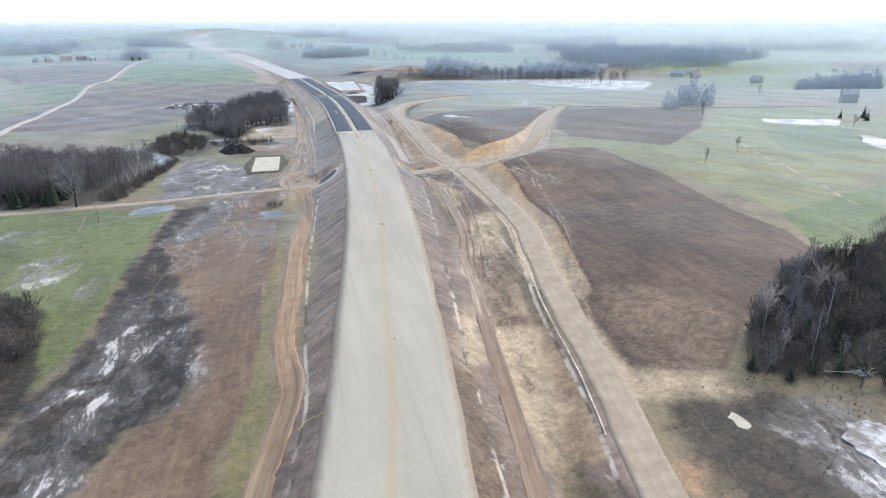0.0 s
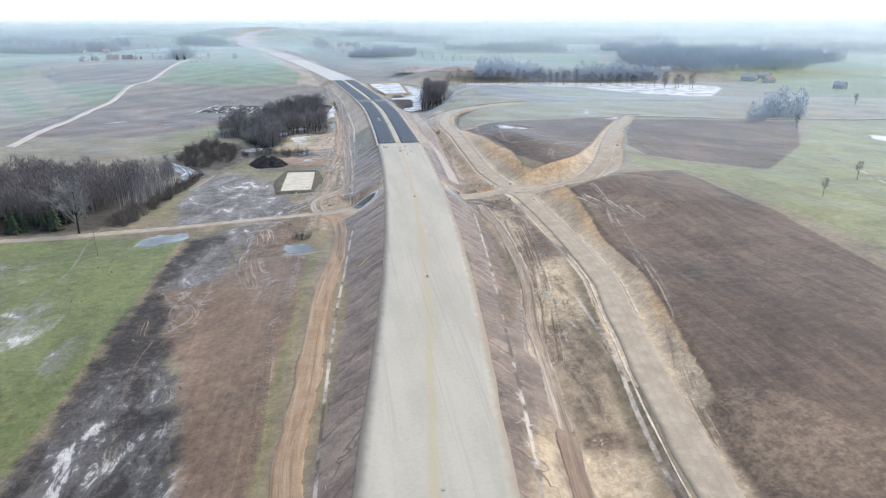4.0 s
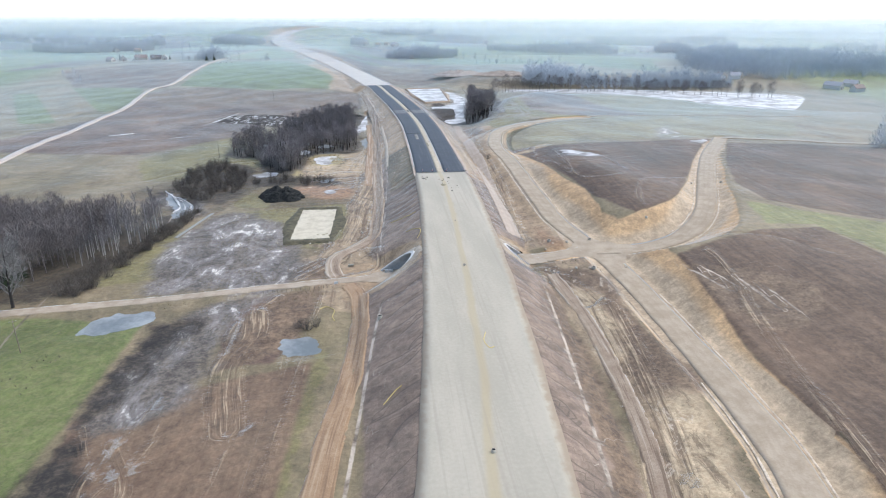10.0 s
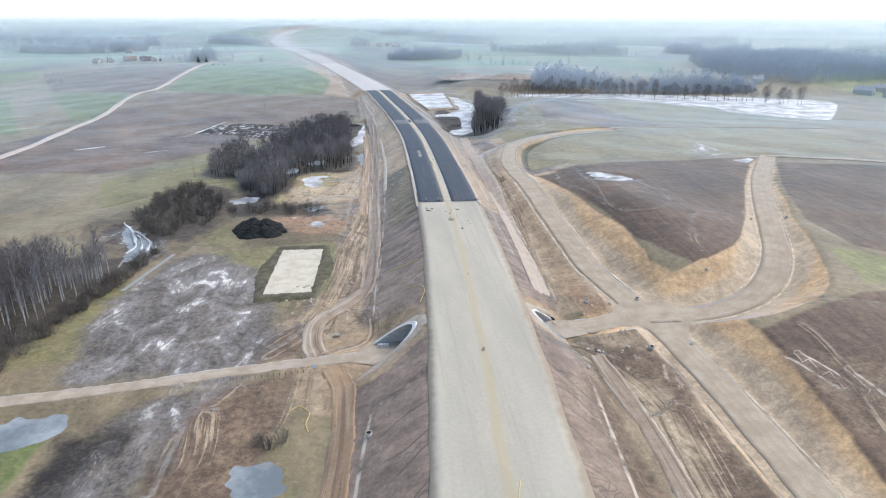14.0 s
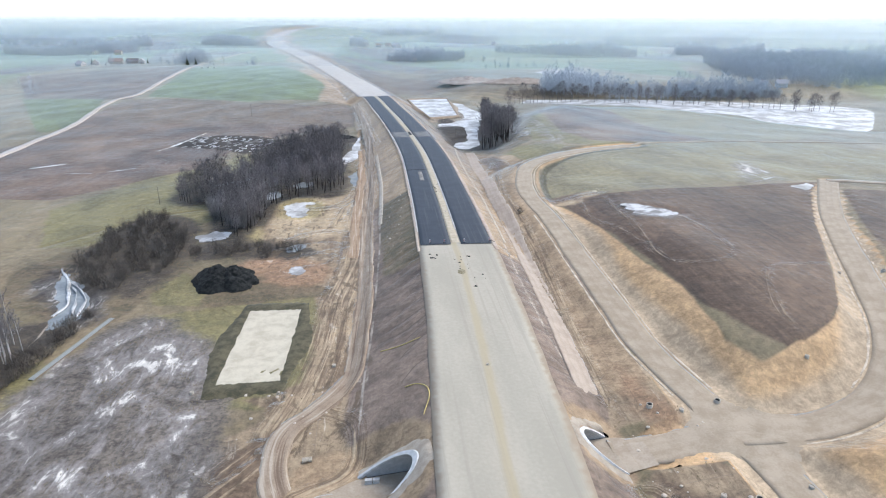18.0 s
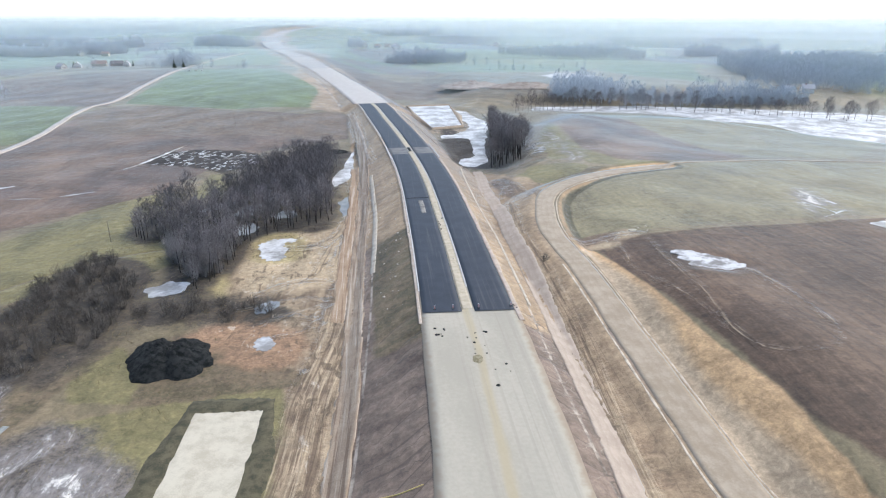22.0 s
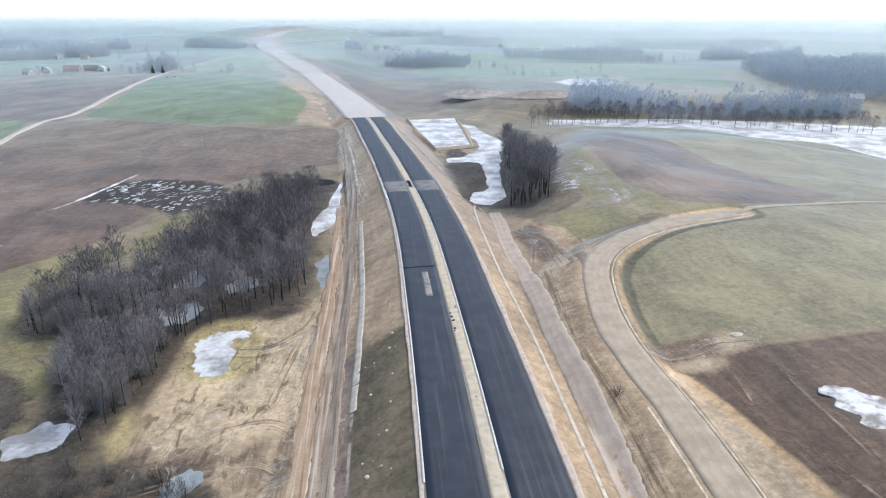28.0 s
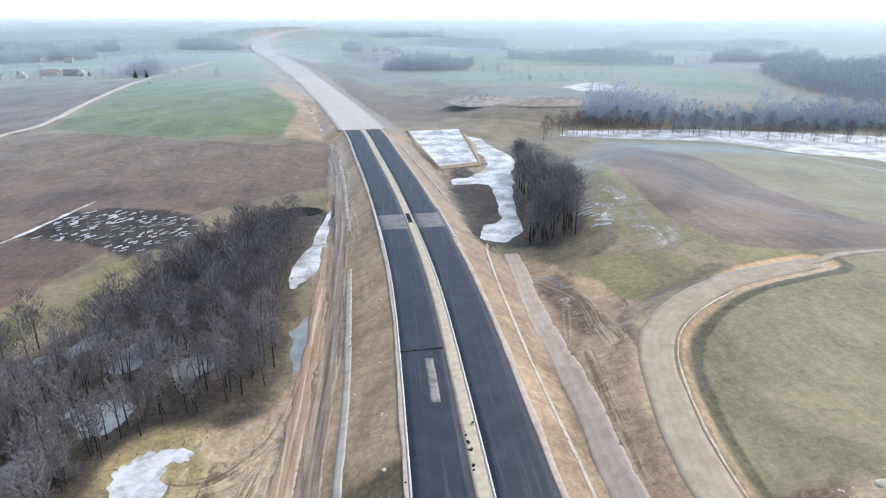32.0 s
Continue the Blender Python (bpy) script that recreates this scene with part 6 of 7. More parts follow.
STRAW = varied("dead_grass", (0.25, 0.205, 0.12), (0.35, 0.29, 0.18))
WEEDS = varied("dark_weeds", (0.12, 0.1, 0.072), (0.2, 0.165, 0.12))
tufts("dry_grass", [[(-60, 360), (-30, 350), (-6, 355), (-6, 420), (-40, 450), (-62, 440)], [(-62, 300), (-20, 296), (-8, 316), (-30, 345), (-70, 330)], [(-100, 440), (-60, 420), (-30, 460), (-60, 520), (-110, 520)], [(56, 300), (82, 312), (78, 340), (60, 345)]], 0.55, 1, 0.4, STRAW, "tufts of dry pale grass on rough ground")
tufts("dark_weeds", [[(-90, 560), (-50, 476), (-8, 540), (-10, 680), (-60, 620)], [(64, 60), (100, 70), (112, 90), (90, 104), (70, 100)], [(56, 650), (100, 630), (130, 760), (90, 770)], [(64, 664), (75, 670), (79, 700), (79, 733), (66, 736), (62, 700)], [(64, 664), (75, 670), (79, 700), (79, 733), (66, 736), (62, 700)], [(88, 100), (130, 130), (180, 150), (190, 90), (120, 70)], [(-70, 150), (-30, 130), (-25, 165), (-60, 230)]], 0.55, 2, 0.4, WEEDS, "dark dead weeds and sedge on wet ground")
tufts("slope_grass", [[(13, 430), (25, 430), (25, 505), (13, 505)], [(-14, 80), (-22, 80), (-16, 200), (-9, 280), (-6, 280), (-13, 200)], [(62, 100), (74, 170), (76, 230), (60, 180)]], 0.8, 3, 0.32, STRAW, "thin dry grass on slopes and verges")
tufts("rushes", [[(-96, 276), (-76, 282), (-72, 262), (-80, 252)], [(-88, 250), (-74, 256), (-70, 240), (-84, 236)]], 0.12, 5, 0.6, WEEDS, "scattered clumps of dark rushes in the meadow")
# ---------------------------------------------------------------- ditches, kerbs and seams
def band(name, pts, half, material, label, category="ditch", lift=0.1, ragged=0.25, step=1.2):
    return tagged(new(name, strip(smooth([(x, y, 0) for x, y in pts]), -half, half, material, name, lift, step, 4, True, ragged, 0.3)), label, category, kind="structure")


CREAM = plain("cream_concrete", (0.4, 0.35, 0.28), (0.56, 0.51, 0.42), 0.4)
SLUSH = plain("slush_line", (0.3, 0.25, 0.2), (0.6, 0.55, 0.48), 0.22)
band("gutter", [(11.5, 478), (12, 500), (12, 537), (10.5, 580), (9, 612)], 0.95, CREAM, "pale concrete gutter at the embankment foot", "gutter", 0.07, 0.12)
band("gutter", [(7, 650), (4, 690), (0, 735), (-5, 780)], 0.8, SLUSH, "pale gutter beside the far embankment", "gutter", 0.2, 0.3)
band("gutter", [(57, 440), (57.5, 470), (58, 501), (57.2, 528), (57, 560), (58, 600), (60, 632)], 0.5, CREAM, "grey concrete gutter along the carriageway", "gutter", 0.07, 0.08)
band("gutter", [(52, 690), (46, 730), (40, 770), (32, 820)], 0.8, SLUSH, "pale gutter beside the far carriageway", "gutter", 0.3, 0.1)
EDGE = plain("pale_lining", (0.34, 0.275, 0.2), (0.68, 0.59, 0.46), 0.3)
for way, by, y0, y1 in ((SERVICE, 4.9, 196, 300), (SERVICE, 4.9, 345, 574), (SERVICE, -5.4, 90, 250), (SERVICE, -5.2, 345, 470), (LOOP, -5.0, 336, 470), (LOOP, 5.0, 327, 430)):
    band("gutter", offset(way, by, y0, y1)[::3], 0.24, EDGE, "pale lined gutter along the gravel road", "gutter", 0.06, 0.14)
for pts in ([(-190, 603), (-177, 618)], [(-165, 592), (-152, 594)], [(-146, 598), (-132, 606)], [(260, 675), (263, 637)], [(192, 525), (198, 508)], [(186, 512), (190, 496)], [(196, 500), (182, 492)]):
    band("ice_streak", [pts[0], tuple(np.mean(pts, axis=0) + (0.6, 0.4)), pts[1]], 0.6, M["ice"], "thin streak of ice in a field", "ice", 0.12, 0.9)
for line, half in (([(-101, 447), (-97, 441), (-92, 432), (-88, 423), (-85, 415), (-86, 408)], 0.35), ([(-92, 434), (-87, 428), (-82, 421), (-80, 415), (-79, 407)], 0.3), ([(-90, 430), (-86, 424), (-83, 416), (-81, 409)], 0.2)):
    band("stream_ice", line, half, M["ice"], "white ice of a small winding stream", "ice", 0.2, 0.5)
band("ice_streak", [(-136, 655), (-131, 668), (-127, 688), (-121, 714)], 0.45, M["ice"], "long thin streak of ice along a furrow", "ice", 0.14, 0.5)
WET_SOIL = [(-130, 668), (-122, 703), (-76, 699), (-58, 672), (-77, 641), (-98, 659)]
rng = np.random.default_rng(40)
for k in range(210):
    x, y = rng.uniform(-124, -62), rng.uniform(646, 700)
    if inside(np.array([x]), np.array([y]), WET_SOIL)[0]:
        band("ice_streak", [(x, y), (x + rng.uniform(0.8, 2.8), y + rng.uniform(0.5, 3.5))], rng.uniform(0.1, 0.24), M["ice"], "thin streak of ice on dark wet soil", "ice", 0.25, 0.3)
for k in range(16):
    x, y = rng.uniform(100, 109), rng.uniform(632, 700)
    band("ice_streak", [(x, y), (x + rng.uniform(3, 6), y - rng.uniform(1, 4))], 0.4, M["ice"], "thin streak of ice on the wet meadow", "ice", 0.25, 0.3)


# carriageway edges
for by, y0, y1, label in ((-12.75, 445, 640, "pale concrete edge strip of the carriageway"), (-12.75, 690, 856, "pale concrete edge strip of the carriageway"), (1.35, 446, 640, "pale concrete edge strip beside the median"), (1.35, 690, 856, "pale concrete edge strip beside the median")):
    tagged(new("kerb", strip(piece(HIGHWAY, y0, y1), by - 0.2, by + 0.2, M["concrete"], "kerb", 0.34, 3, 3, False, 0.0, 0.35)), label, "kerb", group="edge strips", kind="structure")
MEDIAN = plain("median_gravel", (0.42, 0.36, 0.26), (0.54, 0.47, 0.35), 0.6)
tagged(new("median", strip(piece(HIGHWAY, 432, 856), -1.75, 1.1, MEDIAN, "median", 0.14, 2.5, 5, False, 0.1, 0.1)), "sandy gravel median between the carriageways", "median", kind="structure")
SHOULDER = plain("shoulder_gravel", (0.4, 0.32, 0.25), (0.52, 0.44, 0.36), 0.5)
tagged(new("shoulder", strip(piece(HIGHWAY, 425, 857), 12.5, 13.9, SHOULDER, "shoulder", 0.16, 2.0, 4, False, 0.25, 0.4)), "pinkish gravel shoulder of the carriageway", "shoulder", kind="structure")
tagged(new("shoulder", strip(piece(HIGHWAY, 425, 857), -13.8, -12.98, SHOULDER, "shoulder", 0.16, 2.0, 4, False, 0.2, 0.4)), "gravel shoulder of the carriageway", "shoulder", kind="structure")
DUST = plain("dusty_asphalt", (0.13, 0.13, 0.13), (0.21, 0.205, 0.195), 0.25)
for lo, hi in ((-12.4, -2.0), (1.7, 12.3)):
    tagged(new("bridge_surface", strip(piece(HIGHWAY, 634, 655), lo, hi, DUST, "bridge_surface", 0.32, 2, 6, False, 0.0, 0.02)), "dusty pale surfacing over the bridge", "road surface", kind="structure")
FADED = plain("worn_patch", (0.13, 0.125, 0.115), (0.3, 0.28, 0.25), 0.5)
tagged(new("worn_patch", strip(piece(HIGHWAY, 520, 541), -7.0, -5.0, FADED, "worn_patch", 0.32, 1.0, 4, False, 0.15, 0.02)), "pale dusty patch on the asphalt", "patch", kind="structure")
tagged(new("asphalt_seam", strip([(24.9, 543.4, 8.72), (35.4, 544.4, 8.72)], -0.35, 0.35, M["heap"], "asphalt_seam", 0.33, 1.0, 3, False, 0.08, 0.02)), "dark seam across the asphalt", "seam", kind="structure")


# ---------------------------------------------------------------- small shapes
def box(v, f, lo, hi, m=None):
    k = len(v)
    for x in (lo[0], hi[0]):
        for y in (lo[1], hi[1]):
            for z in (lo[2], hi[2]):
                p = Vector((x, y, z))
                v.append(tuple(m @ p) if m else tuple(p))
    f += [[k + i for i in q] for q in ((0, 1, 3, 2), (4, 6, 7, 5), (0, 4, 5, 1), (2, 3, 7, 6), (0, 2, 6, 4), (1, 5, 7, 3))]


def boxes(name, items, material, parent=None, label="", m=None):
    v, f = [], []
    for lo, hi in items:
        box(v, f, lo, hi)
    me = mesh_of(name, v, f, material)
    bm = bmesh.new()
    bm.from_mesh(me)
    bmesh.ops.recalc_face_normals(bm, faces=bm.faces)
    smallest = min(min(b - a for a, b in zip(lo, hi)) for lo, hi in items)
    if smallest > 0.06:
        bmesh.ops.bevel(bm, geom=bm.edges[:], offset=min(0.03, smallest * 0.2), segments=1, affect="EDGES")
    bm.to_mesh(me)
    bm.free()
    return part(name, me, parent, label, m)


def lathe(name, profile, material, parent=None, sides=16, label="", m=None):
    v, f = [], []
    for r, z in profile:
        for i in range(sides):
            a = 2 * math.pi * i / sides
            v.append((r * math.cos(a), r * math.sin(a), z))
    for j in range(len(profile) - 1):
        for i in range(sides):
            k = (i + 1) % sides
            f.append((j * sides + i, j * sides + k, (j + 1) * sides + k, (j + 1) * sides + i))
    return part(name, mesh_of(name, v, f, material, True), parent, label, m)


def lump(seed, r, material, name, squash=0.6, rough=0.25):
    bm = bmesh.new()
    bmesh.ops.create_icosphere(bm, subdivisions=2, radius=1)
    rng = np.random.default_rng(seed)
    o = Vector(rng.normal(size=3) * 5)
    for p in bm.verts:
        p.co *= r * (1 + rough * noise.noise(p.co * 1.3 + o) + rough * 0.5 * noise.noise(p.co * 3 + o))
        p.co.z *= squash
    me = bpy.data.meshes.new(name)
    bm.to_mesh(me)
    bm.free()
    me.materials.append(material)
    return me


def tube(name, pts, r, material, parent=None, sides=6):
    p = np.array(smooth(pts, 6))
    v, f = [], []
    for i, c in enumerate(p):
        d = p[min(i + 1, len(p) - 1)] - p[max(i - 1, 0)]
        d /= np.linalg.norm(d)
        e = np.cross(d, (0, 0, 1))
        e /= np.linalg.norm(e)
        g = np.cross(d, e)
        for j in range(sides):
            a = 2 * math.pi * j / sides
            v.append(c + r * (math.cos(a) * e + math.sin(a) * g))
    for i in range(len(p) - 1):
        for j in range(sides):
            k = (j + 1) % sides
            f.append((i * sides + j, i * sides + k, (i + 1) * sides + k, (i + 1) * sides + j))
    return part(name, mesh_of(name, v, f, material, True), parent)


# ---------------------------------------------------------------- underpass
def build_underpass():
    ob = tagged(new("underpass"), "corrugated steel arch underpass with white concrete rims through the embankment", "underpass")
    d = (TUNNEL_B - TUNNEL_A) / np.linalg.norm(TUNNEL_B - TUNNEL_A)
    side = np.array((-d[1], d[0]))
    mid = (35.2 - TUNNEL_A[0]) / d[0]
    n = 32
    th = np.linspace(0, math.pi, n)
    ends = {-1: 3.0, 1: 53.0}

    def ring(sign, i, grow=1.0):
        """Place along and across the axis, and height, of a point of the slanting mouth."""
        fl, rise = tunnel_floor(ends[sign]), tunnel_rise(ends[sign])
        z = fl + rise * grow * math.sin(th[i])
        return mid + sign * (HW + max(9.1 - z, 0) * 1.3 + 0.2), TUNNEL_R * grow * math.cos(th[i]), z

    def place(s, w, z):
        p = TUNNEL_A + d * s + side * w
        return (p[0], p[1], z)

    def quads(rows, cols):
        return [(j * cols + i, j * cols + i + 1, (j + 1) * cols + i + 1, (j + 1) * cols + i) for j in range(rows) for i in range(cols - 1)]
    rings, v = 150, []
    for j in range(rings + 1):
        for i in range(n):
            (a, w0, z0), (b, w1, z1) = ring(-1, i), ring(1, i)
            u = j / rings
            k = 1 + 0.014 * (j % 2)
            s = a + (b - a) * u
            fl = tunnel_floor(s)
            v.append(place(s, (w0 + (w1 - w0) * u) * k, fl + (z0 + (z1 - z0) * u - fl) * k))
    part("arch_lining", mesh_of("arch_lining", v, quads(rings, n), M["steel"]), ob, "ribbed galvanised steel lining")
    white = plain("white_concrete", (0.6, 0.6, 0.57), (0.74, 0.73, 0.7), 1.0)
    earth = plain("trimmed_earth", (0.35, 0.295, 0.23), (0.46, 0.4, 0.32), 0.5, 0.9, 0, 0.5, 0.1)
    for sign in (-1, 1):
        v, w = [], []
        for i in range(n):
            s0, w0, z0 = ring(sign, i, 0.985)
            s1, w1, z1 = ring(sign, i, 1.075)
            out = sign * 0.2
            v += [place(s0 + out, w0, z0 + 0.15), place(s1 + out, w1, z1 + 0.25), place(s1 - 2 * out, w1, z1 + 0.2), place(s0 - 2 * out, w0, z0 + 0.1)]
            # collar of trimmed earth between the rim and the slope
            for grow, up in ((1.05, 0.12), (1.15, 0.3), (1.3 + 0.03 * math.sin(i * 2.3), 0.22), (1.46 + 0.05 * math.sin(i * 1.7), -0.1)):
                s, ww, z = ring(sign, i, grow)
                p = place(s, ww, z)
                w.append((p[0], p[1], h1(p[0], p[1]) + up if grow > 1.1 else z + up))
        f = []
        for i in range(n - 1):
            for j in range(4):
                k = (j + 1) % 4
                f.append((i * 4 + j, i * 4 + k, i * 4 + 4 + k, i * 4 + 4 + j))
        part("rim", mesh_of("rim", v, f, white), ob, "white concrete rim")
        part("earth_collar", mesh_of("earth_collar", w, quads(n - 1, 4), earth, True), ob, "trimmed tan earth round the mouth")
    a, b = ring(-1, 0)[0], ring(1, 0)[0]
    m, v = 48, []
    for j in range(m + 1):
        s = a - 7 + (b - a + 14) * j / m
        past = max(a - s, s - b, 0)
        half = TUNNEL_R * 0.98 + ((2.6 if s < a else 4.3) - TUNNEL_R * 0.98) * min(past / 6, 1)
        for u in (-1, -0.5, 0.0, 0.5, 1):
            p = place(s, u * half, tunnel_floor(s) + 0.06)
            v.append((p[0], p[1], h1(p[0], p[1]) + (0.16 if abs(u) < 1 else 0.02)) if past > 3 else (p[0], p[1], p[2] + (0.05 if past else 0)))
    part("roadway", mesh_of("roadway", v, quads(m, 5), M["farm"]), ob, "packed earth roadway")
    return ob


build_underpass()
blk = tagged(new("barrier_block"), "pair of white concrete barrier blocks at the underpass mouth", "barrier")
for k in range(2):
    boxes("block", [((-0.65, -0.4, 0), (0.65, 0.4, 1.0))], M["concrete"], blk, m=Matrix.Translation((k * 1.5, 0, 0)))
blk.matrix_basis = Matrix.Translation((9.6, 328.0, -1.3))

# ---------------------------------------------------------------- bridge over the stream
bridge = tagged(new("bridge"), "short concrete bridge carrying the carriageways over a stream", "bridge")
c = M["concrete"]


def on_road(y, by):
    p = np.array(HIGHWAY)
    i = int(np.argmin(abs(p[:, 1] - y)))
    i = min(max(i, 1), len(p) - 2)
    t = p[i + 1, :2] - p[i - 1, :2]
    t /= np.linalg.norm(t)
    x = np.interp(y, p[:, 1], p[:, 0])
    z = np.interp(y, p[:, 1], p[:, 2])
    return x + t[1] * by, y - t[0] * by, z, math.atan2(-t[0], t[1])


for by, ys in ((-13.3, 642), (13.5, 642)):
    x, y, z, turn = on_road(ys, by)
    edge = boxes("edge_beam", [((-0.4, -19, -0.9), (0.4, 19, 0.55))], c, bridge, "pale concrete edge beam", pose(x, y, z, 0, 0, math.degrees(turn)))
    boxes("wing_wall", [((-0.3, -6.5, -6), (0.3, 6.5, -0.95))], c, bridge, "dark stained concrete wall", pose(x + (-0.5 if by < 0 else 0.5), y, z, 0, 0, math.degrees(turn)))
    boxes("rail", [((-0.06, -19, 0.95), (0.06, 19, 1.05))] + [((-0.05, q, 0.5), (0.05, q + 0.1, 0.96)) for q in np.arange(-19, 19, 2.0)], M["steel"], bridge, "thin steel rail", pose(x, y, z, 0, 0, math.degrees(turn)))
x, y, z, turn = on_road(649, -0.3)
# Thin black slab painted as the shade in the gap between the decks.
boxes("median_gap_slab", [((-0.9, -6, 0.16), (0.9, 6, 0.22))], M["heap"], bridge, "black slab standing in for the shaded opening between the decks", pose(x, y, z, 0, 0, math.degrees(turn)))
boxes("gap_kerb", [((-1.15, -6.4, 0.1), (-0.9, 6.4, 0.5)), ((0.9, -6.4, 0.1), (1.15, 6.4, 0.5))], c, bridge, "pale kerb round the opening", pose(x, y, z, 0, 0, math.degrees(turn)))

# ---------------------------------------------------------------- sand beds and heaps
def bed(name, corners, z, material, label, border, rim=2.5, lift=0.5):
    ob = tagged(new(name), label, "sand bed")
    p = np.array(corners, float)
    c = p.mean(0)
    v, f = [], []
    n = 22
    out = []
    rng = np.random.default_rng(int(abs(c[0])))
    for a, b in zip(p, np.roll(p, -1, 0)):
        for i in range(n):
            q = a + (b - a) * i / n
            out.append(q + rng.normal(size=2) * 0.12)
    out = np.array(out)
    k = len(out)
    top = [(x, y, z) for x, y in out]
    part("sand_surface", mesh_of("sand_surface", top + [(x, y, z - 0.5) for x, y in out], [list(range(k))] + [[i, (i + 1) % k, k + (i + 1) % k, k + i] for i in range(k)], material), ob)
    v, f = [], []
    for grow, up in ((0.0, 0.02), (0.35, lift * 0.7), (0.75, lift), (1.0, lift * 0.4), (1.5, -0.5)):
        for q in out:
            d = (q - c) / np.linalg.norm(q - c)
            w = q + d * (grow * rim + rng.normal() * 0.08)
            v.append((w[0], w[1], z + up + rng.normal() * 0.04))
    for j in range(4):
        for i in range(k):
            f.append((j * k + i, j * k + (i + 1) % k, (j + 1) * k + (i + 1) % k, (j + 1) * k + i))
    part("rim", mesh_of("rim", v, f, border, True), ob, "low dark grassy bank")
    return ob


bank = plain("dark_turf", (0.05, 0.048, 0.026), (0.125, 0.108, 0.062), 0.5)
bed("sand_bed", [(-27.5, 406), (-12.3, 406), (-12.8, 366), (-28.2, 365.5)], -1.25, M["sandpad"], "pale rectangular sand filter bed inside dark turf banks", bank, 4.2, 0.3)
bed("sand_bed", [(41, 906), (82, 913), (80, 790), (55, 780)], -0.5, M["ice"], "white frozen basin inside earth banks", plain("earth_bank", (0.3, 0.23, 0.16), (0.4, 0.32, 0.23), 0.3), 4.0, 1.0)


def heap(name, x, y, rx, ry, tall, material, label, seed, turn=0.0, base=None, rugged=0.2):
    n, m = 56, 22
    v, f = [], []
    o = Vector((seed, 3.1, 7.7))
    for j in range(m + 1):
        u = j / m
        for i in range(n):
            a = 2 * math.pi * i / n
            w = 1 + rugged * noise.noise(Vector((math.cos(a) * 1.3, math.sin(a) * 1.3, 0)) + o) + 0.35 * rugged * noise.noise(Vector((math.cos(a) * 4, math.sin(a) * 5, 0)) + o)
            px, py = rx * u * w * math.cos(a), ry * u * w * math.sin(a)
            pz = tall * (1 - u ** 1.8) * (1 + 0.4 * noise.noise(Vector((px * 0.25, py * 0.25, 0)) + o)) + 0.3 * tall * noise.noise(Vector((px * 0.8, py * 0.9, 2)) + o) * (1 - u)
            v.append((px, py, pz - (0.5 if j == m else 0)))
    for j in range(m):
        for i in range(n):
            k = (i + 1) % n
            f.append((j * n + i, j * n + k, (j + 1) * n + k, (j + 1) * n + i))
    z = h1(x, y) if base is None else base
    return tagged(part(name, mesh_of(name, v, f, material, True), None, "", pose(x, y, z - 0.1, 0, 0, turn)), label, "heap")


heap("soil_mound", -40, 430.5, 12.5, 10.5, 4.8, M["heap"], "black heap of topsoil on dull grass", 3, -20, rugged=0.34)
# Low black mound added in place of a black pool.
heap("soil_mound", -18, 694, 12, 8, 1.4, M["heap"], "low black mound standing in for a black pool", 5, 10)
heap("spoil_mound", 118, 1010, 40, 26, 6, plain("grey_spoil", (0.28, 0.25, 0.22), (0.42, 0.38, 0.34), 0.15), "grey spoil heap beyond the highway", 8)
heap("spoil_mound", 175, 985, 45, 22, 5, plain("brown_spoil", (0.24, 0.2, 0.17), (0.36, 0.31, 0.26), 0.15), "brown spoil heap beyond the highway", 9)
clay = plain("ochre_clay", (0.2, 0.14, 0.09), (0.38, 0.275, 0.17), 0.35, 0.9, 0, 0.9, 0.4)
heap("sand_mound", 106, 489, 1.8, 1.1, 0.5, M["sandpad"], "small heap of pale sand at the field edge", 16)
heap("soil_mound", 37.2, 407, 1.7, 2.6, 0.45, plain("mossy_soil", (0.16, 0.14, 0.07), (0.3, 0.26, 0.17), 1.5), "small heap of soil on the roadbed median", 18)

# ---------------------------------------------------------------- shafts, posts, poles, hoses
def shaft(x, y, r=0.5, tall=0.5, dark=False):
    ob = tagged(new("concrete_shaft"), "round pale concrete drain shaft standing proud of the soil", "drain shaft", "drain shafts")
    lathe("ring", [(r * 0.78, 0.25), (r * 0.78, tall), (r, tall), (r, -0.3)], CREAM, ob)
    # With dark set, a black disc stands in for the shaded hole.
    lathe("cover", [(r * 0.77, tall - 0.12), (r * 0.4, tall - 0.05), (0.001, tall - 0.05)], M["heap"] if dark else CREAM, ob)
    ob.matrix_basis = Matrix.Translation((x, y, h1(x, y)))
    return ob


first_shaft = shaft(76, 338)
dark_shaft = shaft(7.3, 285, 0.7, 0.8, True)
tagged(dark_shaft, "round concrete drain shaft, a black disc standing in for its dark opening", "drain shaft", "drain shafts")
for k, (x, y) in enumerate(((85.6, 341), (72, 313), (59.6, 306), (77, 310.6), (89.8, 314.8), (149, 391), (162.6, 390.4), (-33, 363), (0, 372), (70, 340.5), (109.9, 348))):
    copy_thing(first_shaft if k % 3 else dark_shaft, pose(x, y, h1(x, y), 0, 0, k * 40))


def median_shaft(x, y):
    z = float(along(np.array([x]), np.array([y]), HIGHWAY)[1][0])
    return pose(x, y, z + 0.08, 0, 0, 0)


for k, (x, y) in enumerate(((18.3, 130), (33.8, 306), (36.3, 352), (27.5, 218), (38.4, 471), (38.6, 514))):
    copy_thing(dark_shaft if k % 2 else first_shaft, median_shaft(x, y)).scale = (0.62, 0.62, 0.62)

